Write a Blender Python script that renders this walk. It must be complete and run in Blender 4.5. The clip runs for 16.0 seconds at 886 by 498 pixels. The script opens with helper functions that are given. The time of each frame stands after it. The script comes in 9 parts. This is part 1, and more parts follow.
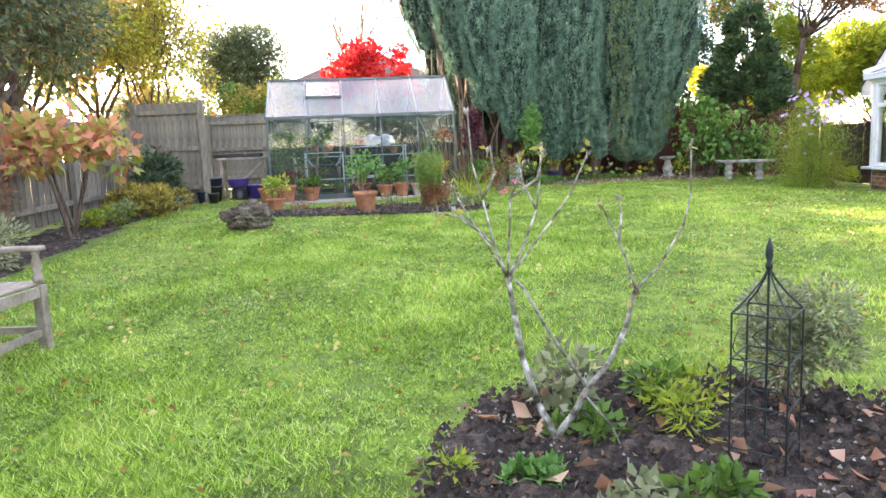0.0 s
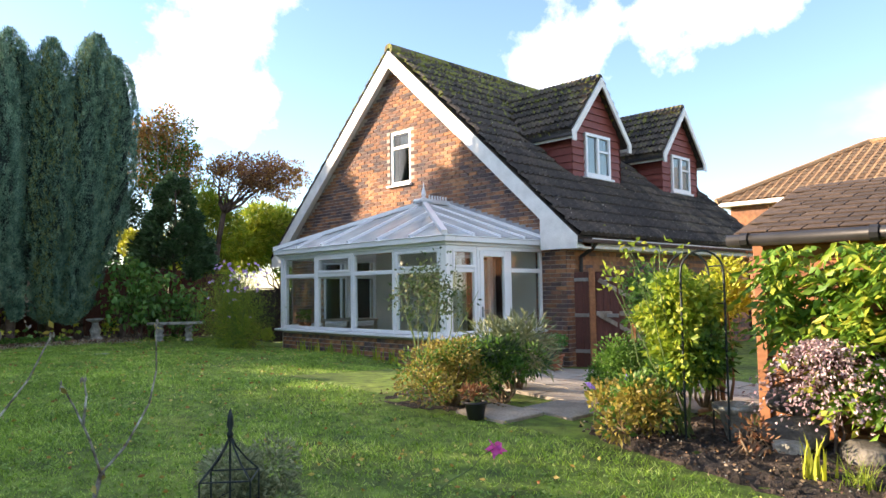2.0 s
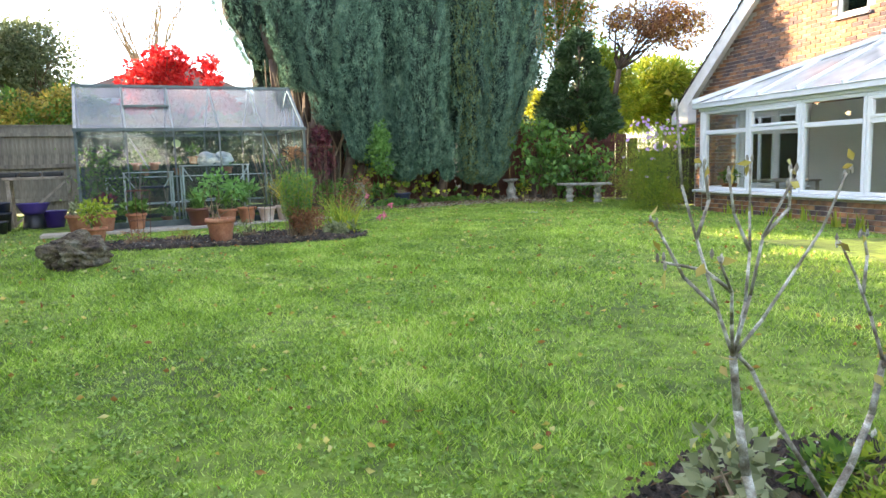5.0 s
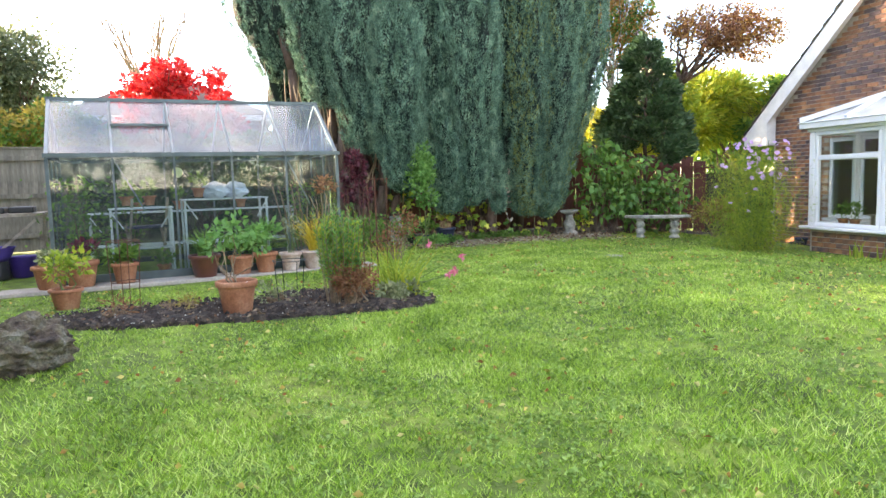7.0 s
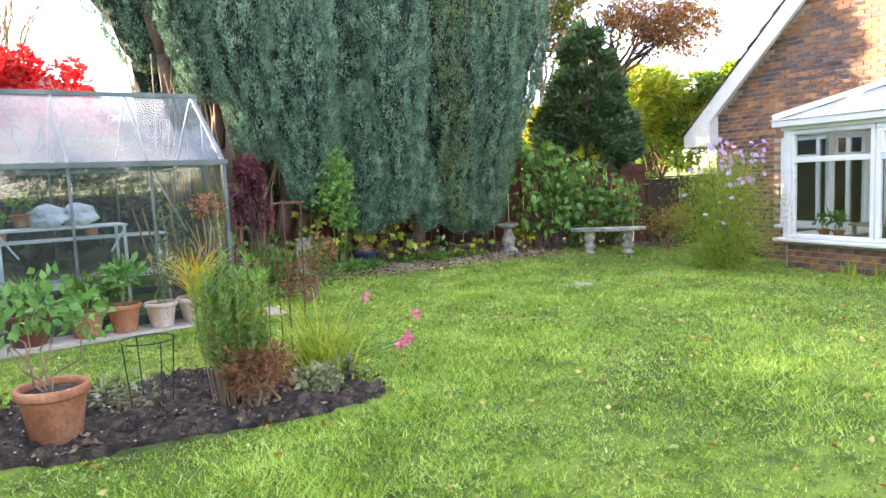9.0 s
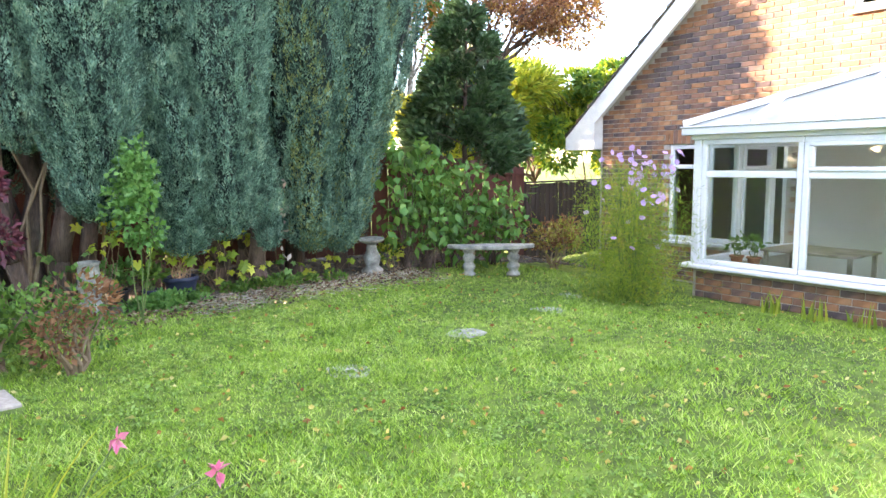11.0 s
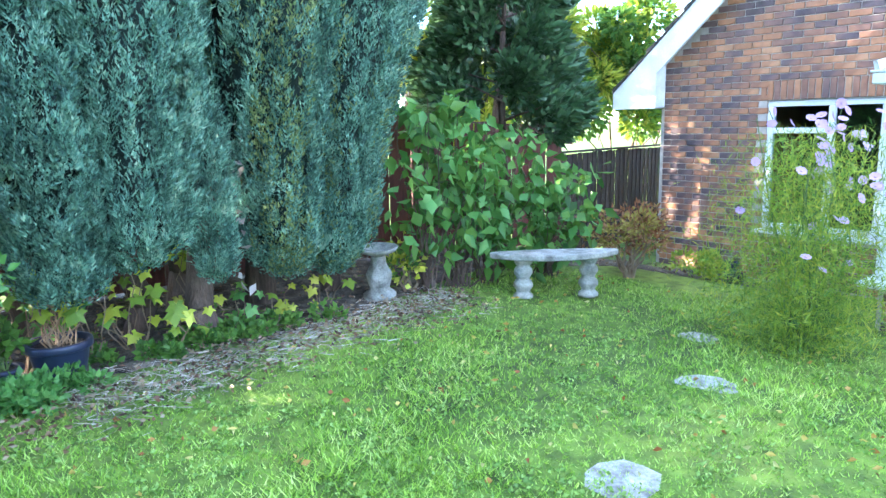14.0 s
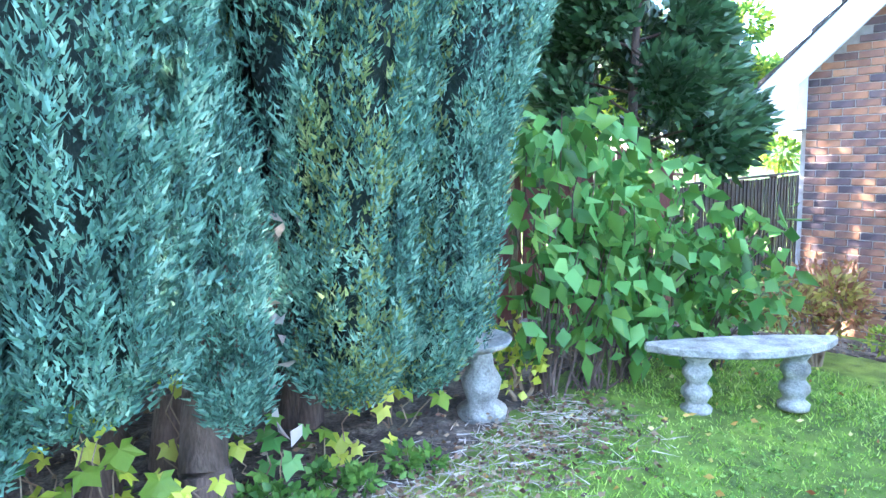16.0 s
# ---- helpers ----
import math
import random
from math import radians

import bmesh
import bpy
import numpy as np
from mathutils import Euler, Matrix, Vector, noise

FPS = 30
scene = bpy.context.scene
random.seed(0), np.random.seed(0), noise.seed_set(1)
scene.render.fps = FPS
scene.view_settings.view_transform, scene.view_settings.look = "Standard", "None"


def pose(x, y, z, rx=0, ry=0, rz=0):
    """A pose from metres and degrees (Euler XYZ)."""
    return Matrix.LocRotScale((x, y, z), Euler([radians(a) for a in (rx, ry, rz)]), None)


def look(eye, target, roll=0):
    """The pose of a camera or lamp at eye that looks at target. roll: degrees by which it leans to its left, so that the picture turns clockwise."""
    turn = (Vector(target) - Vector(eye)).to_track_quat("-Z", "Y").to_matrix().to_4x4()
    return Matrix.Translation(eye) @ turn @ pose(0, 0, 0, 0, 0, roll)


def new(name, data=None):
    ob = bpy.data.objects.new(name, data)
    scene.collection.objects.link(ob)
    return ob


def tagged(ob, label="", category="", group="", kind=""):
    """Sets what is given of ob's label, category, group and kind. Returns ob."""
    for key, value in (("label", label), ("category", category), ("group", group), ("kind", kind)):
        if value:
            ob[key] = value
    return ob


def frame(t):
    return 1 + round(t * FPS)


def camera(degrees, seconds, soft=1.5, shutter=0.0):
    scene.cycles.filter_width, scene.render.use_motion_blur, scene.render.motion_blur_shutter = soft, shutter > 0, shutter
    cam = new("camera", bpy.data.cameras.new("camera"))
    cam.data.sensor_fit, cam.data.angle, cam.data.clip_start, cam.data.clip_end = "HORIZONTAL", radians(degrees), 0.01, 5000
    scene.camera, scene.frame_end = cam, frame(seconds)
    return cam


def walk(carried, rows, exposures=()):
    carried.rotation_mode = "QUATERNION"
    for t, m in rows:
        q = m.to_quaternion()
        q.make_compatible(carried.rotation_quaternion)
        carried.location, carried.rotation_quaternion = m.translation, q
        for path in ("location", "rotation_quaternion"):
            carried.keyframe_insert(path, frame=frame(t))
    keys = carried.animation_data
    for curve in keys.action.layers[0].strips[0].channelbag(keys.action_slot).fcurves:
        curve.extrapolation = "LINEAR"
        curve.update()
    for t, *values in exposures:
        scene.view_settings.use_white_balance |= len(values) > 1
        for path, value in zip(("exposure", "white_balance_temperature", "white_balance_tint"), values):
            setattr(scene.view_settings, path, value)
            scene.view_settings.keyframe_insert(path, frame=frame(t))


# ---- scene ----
cam = camera(65.1, 16.0)
PATH = [
    (0, (0.067, 0.197, 1.309), (0.042, 2.176, 1.019), -2.4),
    (0.5, (-0.038, 0.205, 1.325), (0.387, 2.148, 1.12), -1.0),
    (1, (-0.104, 0.165, 1.344), (0.802, 1.945, 1.248), -1.7),
    (1.5, (-0.135, 0.072, 1.382), (1.122, 1.627, 1.409), -1.1),
    (2, (-0.152, 0.035, 1.403), (1.248, 1.458, 1.519), -0.9),
    (2.5, (-0.162, 0.037, 1.407), (1.324, 1.369, 1.548), -1.5),
    (3, (-0.196, 0.078, 1.39), (1.287, 1.413, 1.523), -1.7),
    (3.5, (-0.259, 0.277, 1.33), (0.968, 1.856, 1.297), 0.3),
    (4, (-0.379, 0.634, 1.322), (0.427, 2.463, 1.241), -1.0),
    (4.5, (-0.543, 1.046, 1.271), (0.075, 2.934, 1.044), -1.1),
    (5, (-0.868, 1.316, 1.316), (-0.308, 3.22, 1.068), -1.7),
    (5.2, (-0.97, 1.45, 1.331), (-0.417, 3.364, 1.157), -1.8),
    (7.3, (-1.013, 4.033, 1.535), (-0.453, 5.941, 1.324), -1.6),
    (7.5, (-1.013, 4.244, 1.538), (-0.461, 6.153, 1.314), -2.0),
    (8, (-0.915, 4.772, 1.604), (-0.322, 6.674, 1.425), -1.8),
    (8.5, (-0.859, 5.283, 1.632), (-0.28, 7.19, 1.459), -3.2),
    (9, (-0.701, 5.761, 1.664), (0.134, 7.568, 1.461), -2.5),
    (9.5, (-0.496, 6.28, 1.671), (0.418, 8.047, 1.469), -1.0),
    (10, (-0.289, 6.741, 1.71), (0.824, 8.382, 1.445), 0.1),
    (10.2, (-0.181, 6.885, 1.747), (1.013, 8.465, 1.471), -0.3),
    (12.3, (0.789, 8.805, 1.913), (1.951, 10.419, 1.702), -0.7),
    (12.5, (0.857, 8.98, 1.92), (2.035, 10.581, 1.699), -0.6),
    (13, (1.128, 9.436, 1.894), (2.426, 10.939, 1.659), 1.0),
    (13.5, (1.32, 9.929, 1.894), (2.587, 11.441, 1.563), -1.4),
    (14, (1.495, 10.386, 1.907), (2.762, 11.893, 1.551), -1.0),
    (14.5, (1.73, 10.896, 1.933), (2.914, 12.479, 1.628), -1.7),
    (15, (1.881, 11.407, 1.972), (3.025, 13.025, 1.699), -1.4),
    (15.5, (2.053, 11.879, 1.935), (3.264, 13.448, 1.67), -1.4),
    (16, (2.285, 12.356, 1.899), (3.533, 13.894, 1.625), -1.2),
]
EXPOSURES = [(0.0, 3.2, 7900, 26), (0.8, 2.9, 7700, 24), (1.5, 2.15, 7400, 20), (2.0, 1.55, 7000, 18), (2.3, 1.12, 6400, 9), (2.5, 1.0, 6200, 7), (3.1, 0.98, 6200, 6), (3.5, 1.5, 6300, 6), (4.0, 2.3, 6800, 10), (4.5, 2.52, 7400, 14), (5.0, 2.72, 7700, 18), (7.5, 3.0, 7900, 22),
             (9.0, 3.18, 7900, 24), (10.0, 3.32, 7800, 24), (12.5, 3.45, 7000, 20), (13.5, 3.62, 6500, 20), (14.0, 3.8, 5700, 12), (14.5, 3.95, 5100, 8), (15.0, 4.1, 5100, 12), (15.5, 4.25, 5250, 18), (16.0, 4.3, 5350, 18)]
walk(cam, [(t, look(eye, target, roll)) for t, eye, target, roll in PATH], EXPOSURES)

rnd = random.Random(7)
rs = np.random.RandomState(11)

# ---- world, sun, exposure ----
SUN_AZ, SUN_EL = 127.0, 16.0      # where the sun stands, degrees from +x towards +y
world = bpy.data.worlds.new("sky")
scene.world = world
world.use_nodes = True
wn, wl = world.node_tree.nodes, world.node_tree.links
wn.clear()
w_out = wn.new("ShaderNodeOutputWorld")
w_bg = wn.new("ShaderNodeBackground")
w_sky = wn.new("ShaderNodeTexSky")
w_sky.sky_type = "NISHITA"
w_sky.sun_disc = False
w_sky.sun_elevation = radians(SUN_EL)
w_sky.sun_rotation = radians(90 - SUN_AZ)
w_sky.dust_density = 0.3
w_sky.ozone_density = 3.0
w_co = wn.new("ShaderNodeTexCoord")
w_map = wn.new("ShaderNodeMapping")
w_map.inputs["Scale"].default_value = (1.0, 1.0, 2.2)
w_map.inputs["Location"].default_value = (0.35, 0.1, 0.0)
w_noise = wn.new("ShaderNodeTexNoise")
w_noise.inputs["Scale"].default_value = 2.3
w_noise.inputs["Detail"].default_value = 7.0
w_noise.inputs["Roughness"].default_value = 0.52
w_ramp = wn.new("ShaderNodeValToRGB")
w_ramp.color_ramp.elements[0].position = 0.52
w_ramp.color_ramp.elements[1].position = 0.64
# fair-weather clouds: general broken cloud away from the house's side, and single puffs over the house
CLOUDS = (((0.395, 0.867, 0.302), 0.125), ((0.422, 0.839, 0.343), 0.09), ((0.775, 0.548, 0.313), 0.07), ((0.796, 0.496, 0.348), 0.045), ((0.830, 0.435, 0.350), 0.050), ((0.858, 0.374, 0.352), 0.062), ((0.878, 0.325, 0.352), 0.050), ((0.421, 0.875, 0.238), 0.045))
w_dir = wn.new("ShaderNodeVectorMath")
w_dir.operation = "NORMALIZE"
wl.new(w_co.outputs["Generated"], w_dir.inputs[0])
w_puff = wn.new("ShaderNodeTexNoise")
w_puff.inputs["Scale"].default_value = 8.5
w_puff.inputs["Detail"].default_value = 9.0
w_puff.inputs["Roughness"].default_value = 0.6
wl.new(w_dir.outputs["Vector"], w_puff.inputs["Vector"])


def w_math(op, a, b, clamp=False):
    nd = wn.new("ShaderNodeMath")
    nd.operation = op
    nd.use_clamp = clamp
    for i, v in enumerate((a, b)):
        if isinstance(v, (int, float)):
            nd.inputs[i].default_value = v
        else:
            wl.new(v, nd.inputs[i])
    return nd.outputs[0]


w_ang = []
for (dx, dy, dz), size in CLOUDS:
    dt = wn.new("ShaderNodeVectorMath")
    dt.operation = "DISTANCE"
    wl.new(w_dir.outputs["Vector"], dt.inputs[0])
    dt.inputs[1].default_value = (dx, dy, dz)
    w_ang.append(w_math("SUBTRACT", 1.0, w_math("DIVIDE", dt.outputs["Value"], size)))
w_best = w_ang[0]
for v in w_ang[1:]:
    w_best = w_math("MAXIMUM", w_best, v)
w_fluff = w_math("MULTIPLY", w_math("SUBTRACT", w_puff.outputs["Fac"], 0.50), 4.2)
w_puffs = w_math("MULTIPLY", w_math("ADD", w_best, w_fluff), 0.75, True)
w_house = wn.new("ShaderNodeVectorMath")
w_house.operation = "DISTANCE"
wl.new(w_dir.outputs["Vector"], w_house.inputs[0])
w_house.inputs[1].default_value = (0.66, 0.70, 0.26)
w_away = w_math("MULTIPLY", w_math("SUBTRACT", w_house.outputs["Value"], 0.50), 4.0, True)
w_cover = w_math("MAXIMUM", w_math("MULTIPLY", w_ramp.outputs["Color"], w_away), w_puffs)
w_sc = wn.new("ShaderNodeMix")
w_sc.data_type = "RGBA"
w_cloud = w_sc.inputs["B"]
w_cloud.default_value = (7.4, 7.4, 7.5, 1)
wl.new(w_co.outputs["Generated"], w_map.inputs["Vector"])
wl.new(w_map.outputs["Vector"], w_noise.inputs["Vector"])
wl.new(w_noise.outputs["Fac"], w_ramp.inputs["Fac"])
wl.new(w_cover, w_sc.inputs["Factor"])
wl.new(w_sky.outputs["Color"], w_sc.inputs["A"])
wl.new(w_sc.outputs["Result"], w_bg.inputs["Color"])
w_bg.inputs["Strength"].default_value = 0.15
wl.new(w_bg.outputs["Background"], w_out.inputs["Surface"])

sun_data = bpy.data.lights.new("sun", "SUN")
sun_data.energy = 5.0
sun_data.angle = radians(0.5)
sun_data.color = (1.0, 0.84, 0.62)
sun = new("sun", sun_data)
sd = Vector((math.cos(radians(SUN_AZ)) * math.cos(radians(SUN_EL)), math.sin(radians(SUN_AZ)) * math.cos(radians(SUN_EL)), math.sin(radians(SUN_EL))))
sun.matrix_world = look(sd * 50, (0, 0, 0))


# ---- materials ----
def mat(name, stops, scale=8.0, rough=0.8, bump=0.3, detail=5.0, metal=0.0, island=0.0, obj=0.0, fine=0.0, wave=None, trans=0.0, stretch=(1, 1, 1), bscale=None, coat=0.0):
    """stops: colours along a noise; island / obj: how far brightness varies from piece to piece; trans: light let through a leaf."""
    m = bpy.data.materials.new(name)
    m.use_nodes = True
    n, l = m.node_tree.nodes, m.node_tree.links
    b = n["Principled BSDF"]
    b.inputs["Roughness"].default_value = rough
    b.inputs["Metallic"].default_value = metal
    b.inputs["Coat Weight"].default_value = coat
    co = n.new("ShaderNodeTexCoord")
    mp = n.new("ShaderNodeMapping")
    mp.inputs["Scale"].default_value = stretch
    l.new(co.outputs["Object"], mp.inputs["Vector"])
    nz = n.new("ShaderNodeTexNoise")
    nz.inputs["Scale"].default_value = scale
    nz.inputs["Detail"].default_value = detail
    l.new(mp.outputs["Vector"], nz.inputs["Vector"])
    fac = nz.outputs["Fac"]
    add = None
    if island or obj:
        src = n.new("ShaderNodeNewGeometry").outputs["Random Per Island"] if island else n.new("ShaderNodeObjectInfo").outputs["Random"]
        ma = n.new("ShaderNodeMath")
        ma.operation = "MULTIPLY_ADD"
        ma.inputs[1].default_value = island or obj
        ma.inputs[2].default_value = -(island or obj) / 2
        l.new(src, ma.inputs[0])
        ad = n.new("ShaderNodeMath")
        l.new(fac, ad.inputs[0])
        l.new(ma.outputs[0], ad.inputs[1])
        fac = ad.outputs[0]
    ramp = n.new("ShaderNodeValToRGB")
    e = ramp.color_ramp.elements
    while len(e) < len(stops):
        e.new(0.5)
    lo, hi = (0.15, 0.85) if (island or obj) else (0.3, 0.7)
    for i, c in enumerate(stops):
        e[i].position = lo + (hi - lo) * i / max(1, len(stops) - 1)
        e[i].color = (*c, 1)
    l.new(fac, ramp.inputs["Fac"])
    col = ramp.outputs["Color"]
    if fine:
        n2 = n.new("ShaderNodeTexNoise")
        n2.inputs["Scale"].default_value = scale * 9
        n2.inputs["Detail"].default_value = 4.0
        l.new(mp.outputs["Vector"], n2.inputs["Vector"])
        mr = n.new("ShaderNodeMapRange")
        mr.inputs["From Min"].default_value, mr.inputs["From Max"].default_value = 0.3, 0.7
        mr.inputs["To Min"].default_value, mr.inputs["To Max"].default_value = 1 - fine, 1 + fine
        l.new(n2.outputs["Fac"], mr.inputs["Value"])
        mx = n.new("ShaderNodeMix")
        mx.data_type = "RGBA"
        mx.blend_type = "MULTIPLY"
        mx.inputs["Factor"].default_value = 1.0
        l.new(col, mx.inputs["A"])
        l.new(mr.outputs["Result"], mx.inputs["B"])
        col = mx.outputs["Result"]
    l.new(col, b.inputs["Base Color"])
    if bump:
        nb = n.new("ShaderNodeTexNoise")
        nb.inputs["Scale"].default_value = bscale or scale * 6
        nb.inputs["Detail"].default_value = 6.0
        l.new(mp.outputs["Vector"], nb.inputs["Vector"])
        bp = n.new("ShaderNodeBump")
        bp.inputs["Strength"].default_value = bump
        bp.inputs["Distance"].default_value = 0.02
        l.new(nb.outputs["Fac"], bp.inputs["Height"])
        l.new(bp.outputs["Normal"], b.inputs["Normal"])
    if trans:
        t = n.new("ShaderNodeBsdfTranslucent")
        l.new(col, t.inputs["Color"])
        ms = n.new("ShaderNodeMixShader")
        ms.inputs["Fac"].default_value = trans
        l.new(b.outputs["BSDF"], ms.inputs[1])
        l.new(t.outputs["BSDF"], ms.inputs[2])
        l.new(ms.outputs["Shader"], n["Material Output"].inputs["Surface"])
    return m


def glass_mat(name, tint=(1, 1, 1), gloss=0.12, rough=0.0, haze=0.0):
    m = bpy.data.materials.new(name)
    m.use_nodes = True
    n, l = m.node_tree.nodes, m.node_tree.links
    n.clear()
    out = n.new("ShaderNodeOutputMaterial")
    tr = n.new("ShaderNodeBsdfTransparent")
    tr.inputs["Color"].default_value = (*tint, 1)
    gl = n.new("ShaderNodeBsdfGlossy")
    gl.inputs["Roughness"].default_value = rough
    fr = n.new("ShaderNodeLayerWeight")
    fr.inputs["Blend"].default_value = 0.5
    pw = n.new("ShaderNodeMath")
    pw.operation = "POWER"
    pw.inputs[1].default_value = 4.0
    l.new(fr.outputs["Facing"], pw.inputs[0])
    ma = n.new("ShaderNodeMath")
    ma.operation = "MULTIPLY_ADD"
    ma.inputs[1].default_value = 0.5
    ma.inputs[2].default_value = gloss
    l.new(pw.outputs[0], ma.inputs[0])
    mix = n.new("ShaderNodeMixShader")
    l.new(ma.outputs[0], mix.inputs["Fac"])
    l.new(tr.outputs["BSDF"], mix.inputs[1])
    l.new(gl.outputs["BSDF"], mix.inputs[2])
    last = mix
    if haze:
        df = n.new("ShaderNodeBsdfDiffuse")
        df.inputs["Color"].default_value = (0.75, 0.78, 0.78, 1)
        nz = n.new("ShaderNodeTexNoise")
        nz.inputs["Scale"].default_value = 2.5
        nz.inputs["Detail"].default_value = 6
        mr = n.new("ShaderNodeMapRange")
        mr.inputs["To Min"].default_value, mr.inputs["To Max"].default_value = haze * 0.4, haze * 1.6
        l.new(nz.outputs["Fac"], mr.inputs["Value"])
        m2 = n.new("ShaderNodeMixShader")
        l.new(mr.outputs["Result"], m2.inputs["Fac"])
        l.new(mix.outputs["Shader"], m2.inputs[1])
        l.new(df.outputs["BSDF"], m2.inputs[2])
        last = m2
    l.new(last.outputs["Shader"], out.inputs["Surface"])
    return m


# Green kept darker than the blades, so the gaps read as shade.
M_GRASS = mat("shade_darkened_lawn_green", [(0.05, 0.08, 0.009), (0.085, 0.14, 0.013), (0.125, 0.195, 0.02), (0.18, 0.225, 0.033)], scale=0.9, rough=0.9, bump=0.8, fine=0.5, bscale=60)
M_BLADE = mat("grass_blade", [(0.07, 0.14, 0.010), (0.21, 0.39, 0.032), (0.36, 0.57, 0.06), (0.60, 0.72, 0.22)], scale=2.2, rough=0.5, bump=0, island=0.65, trans=0.3)
M_SOIL = mat("garden_soil", [(0.010, 0.008, 0.006), (0.036, 0.026, 0.019), (0.12, 0.088, 0.064)], scale=16, rough=0.95, bump=1.0, fine=0.5)
M_BRICK = mat("multi_stock_brick", [(0.055, 0.042, 0.05), (0.125, 0.085, 0.08), (0.24, 0.12, 0.075), (0.36, 0.165, 0.08), (0.47, 0.26, 0.14)], scale=1.1, rough=0.9, bump=0.5, obj=0.5, fine=0.25, bscale=70)
M_BRICKI = mat("multi_stock_brick_far", [(0.055, 0.042, 0.05), (0.125, 0.085, 0.08), (0.24, 0.12, 0.075), (0.36, 0.165, 0.08), (0.47, 0.26, 0.14)], scale=1.1, rough=0.9, bump=0.5, island=0.45, fine=0.25, bscale=70)
M_MORTAR = mat("lime_mortar", [(0.36, 0.32, 0.27), (0.50, 0.45, 0.39)], scale=14, rough=0.95, bump=0.4)
M_TILE = mat("mossy_concrete_tile", [(0.022, 0.019, 0.018), (0.055, 0.046, 0.040), (0.10, 0.080, 0.062), (0.17, 0.14, 0.09)], scale=1.6, rough=0.9, bump=0.8, fine=0.45, island=0.3, bscale=40)
M_TILEO = mat("mossy_concrete_tile_near", [(0.022, 0.019, 0.018), (0.055, 0.046, 0.040), (0.10, 0.080, 0.062), (0.17, 0.14, 0.09)], scale=1.6, rough=0.9, bump=0.8, fine=0.45, obj=0.3, bscale=40)


def moss(m, z0, z1):
    """Yellow-green moss cushions that thicken toward the ridge, and pale lichen dots."""
    n, l = m.node_tree.nodes, m.node_tree.links
    b = n["Principled BSDF"]
    col = b.inputs["Base Color"].links[0].from_socket
    ge = n.new("ShaderNodeNewGeometry")
    sx = n.new("ShaderNodeSeparateXYZ")
    l.new(ge.outputs["Position"], sx.inputs["Vector"])
    hz = n.new("ShaderNodeMapRange")
    hz.inputs["From Min"].default_value, hz.inputs["From Max"].default_value = z0, z1
    hz.inputs["To Min"].default_value, hz.inputs["To Max"].default_value = -0.10, 0.13
    l.new(sx.outputs["Z"], hz.inputs["Value"])
    for sc, thr, c, use_h in ((9.0, 0.63, (0.19, 0.20, 0.035, 1), True), (38.0, 0.68, (0.42, 0.40, 0.34, 1), False)):
        nz = n.new("ShaderNodeTexNoise")
        nz.inputs["Scale"].default_value = sc
        nz.inputs["Detail"].default_value = 5.0
        l.new(ge.outputs["Position"], nz.inputs["Vector"])
        v = nz.outputs["Fac"]
        if use_h:
            ad = n.new("ShaderNodeMath")
            l.new(v, ad.inputs[0])
            l.new(hz.outputs["Result"], ad.inputs[1])
            v = ad.outputs[0]
        mr = n.new("ShaderNodeMapRange")
        mr.inputs["From Min"].default_value, mr.inputs["From Max"].default_value = thr - 0.03, thr + 0.04
        l.new(v, mr.inputs["Value"])
        mx = n.new("ShaderNodeMix")
        mx.data_type = "RGBA"
        mx.inputs["B"].default_value = c
        l.new(mr.outputs["Result"], mx.inputs["Factor"])
        l.new(col, mx.inputs["A"])
        col = mx.outputs["Result"]
    l.new(col, b.inputs["Base Color"])


moss(M_TILE, 3.6, 6.5)
moss(M_TILEO, 3.6, 6.5)
M_UPVC = mat("white_upvc", [(0.74, 0.76, 0.78), (0.82, 0.83, 0.84)], scale=3, rough=0.3, bump=0.02)
M_WHITE = mat("weathered_white_paint", [(0.66, 0.66, 0.63), (0.82, 0.82, 0.79)], scale=5, rough=0.55, bump=0.1, fine=0.06)
M_REDCLAD = mat("dark_red_cladding", [(0.17, 0.035, 0.025), (0.24, 0.055, 0.04)], scale=5, rough=0.6, bump=0.15, fine=0.15, obj=0.2)
M_BLACKPL = mat("black_plastic", [(0.012, 0.012, 0.013), (0.025, 0.025, 0.027)], scale=6, rough=0.4, bump=0.03)
M_BLUEPL = mat("dark_blue_plastic", [(0.012, 0.018, 0.04), (0.02, 0.03, 0.065)], scale=6, rough=0.45, bump=0.03)
M_GLASS = glass_mat("window_glass", (0.92, 0.95, 0.94), 0.06)
M_DGLASS = glass_mat("house_window_glass", (0.75, 0.8, 0.8), 0.06)
M_GHGLASS = glass_mat("greenhouse_glass", (0.82, 0.87, 0.86), 0.03, 0.01, haze=0.012)
M_GHROOF = glass_mat("greenhouse_roof_glass", (0.78, 0.84, 0.88), 0.05, 0.01, haze=0.07)
M_POLY = glass_mat("twinwall_polycarbonate", (0.8, 0.78, 0.74), 0.2, 0.10, haze=0.40)
M_PLASTER = mat("cream_plaster", [(0.55, 0.53, 0.46), (0.66, 0.63, 0.56)], scale=2, rough=0.85, bump=0.05)
# Dark base colour stands for the dimness of unlit rooms.
M_DARKIN = mat("dim_toned_interior", [(0.05, 0.045, 0.04), (0.1, 0.085, 0.07)], scale=2, rough=0.9, bump=0.0)
M_FENCE = mat("grey_weathered_larch", [(0.10, 0.085, 0.065), (0.19, 0.165, 0.125), (0.27, 0.24, 0.18)], scale=3, rough=0.85, bump=0.5, fine=0.3, obj=0.3, stretch=(1, 1, 0.25))
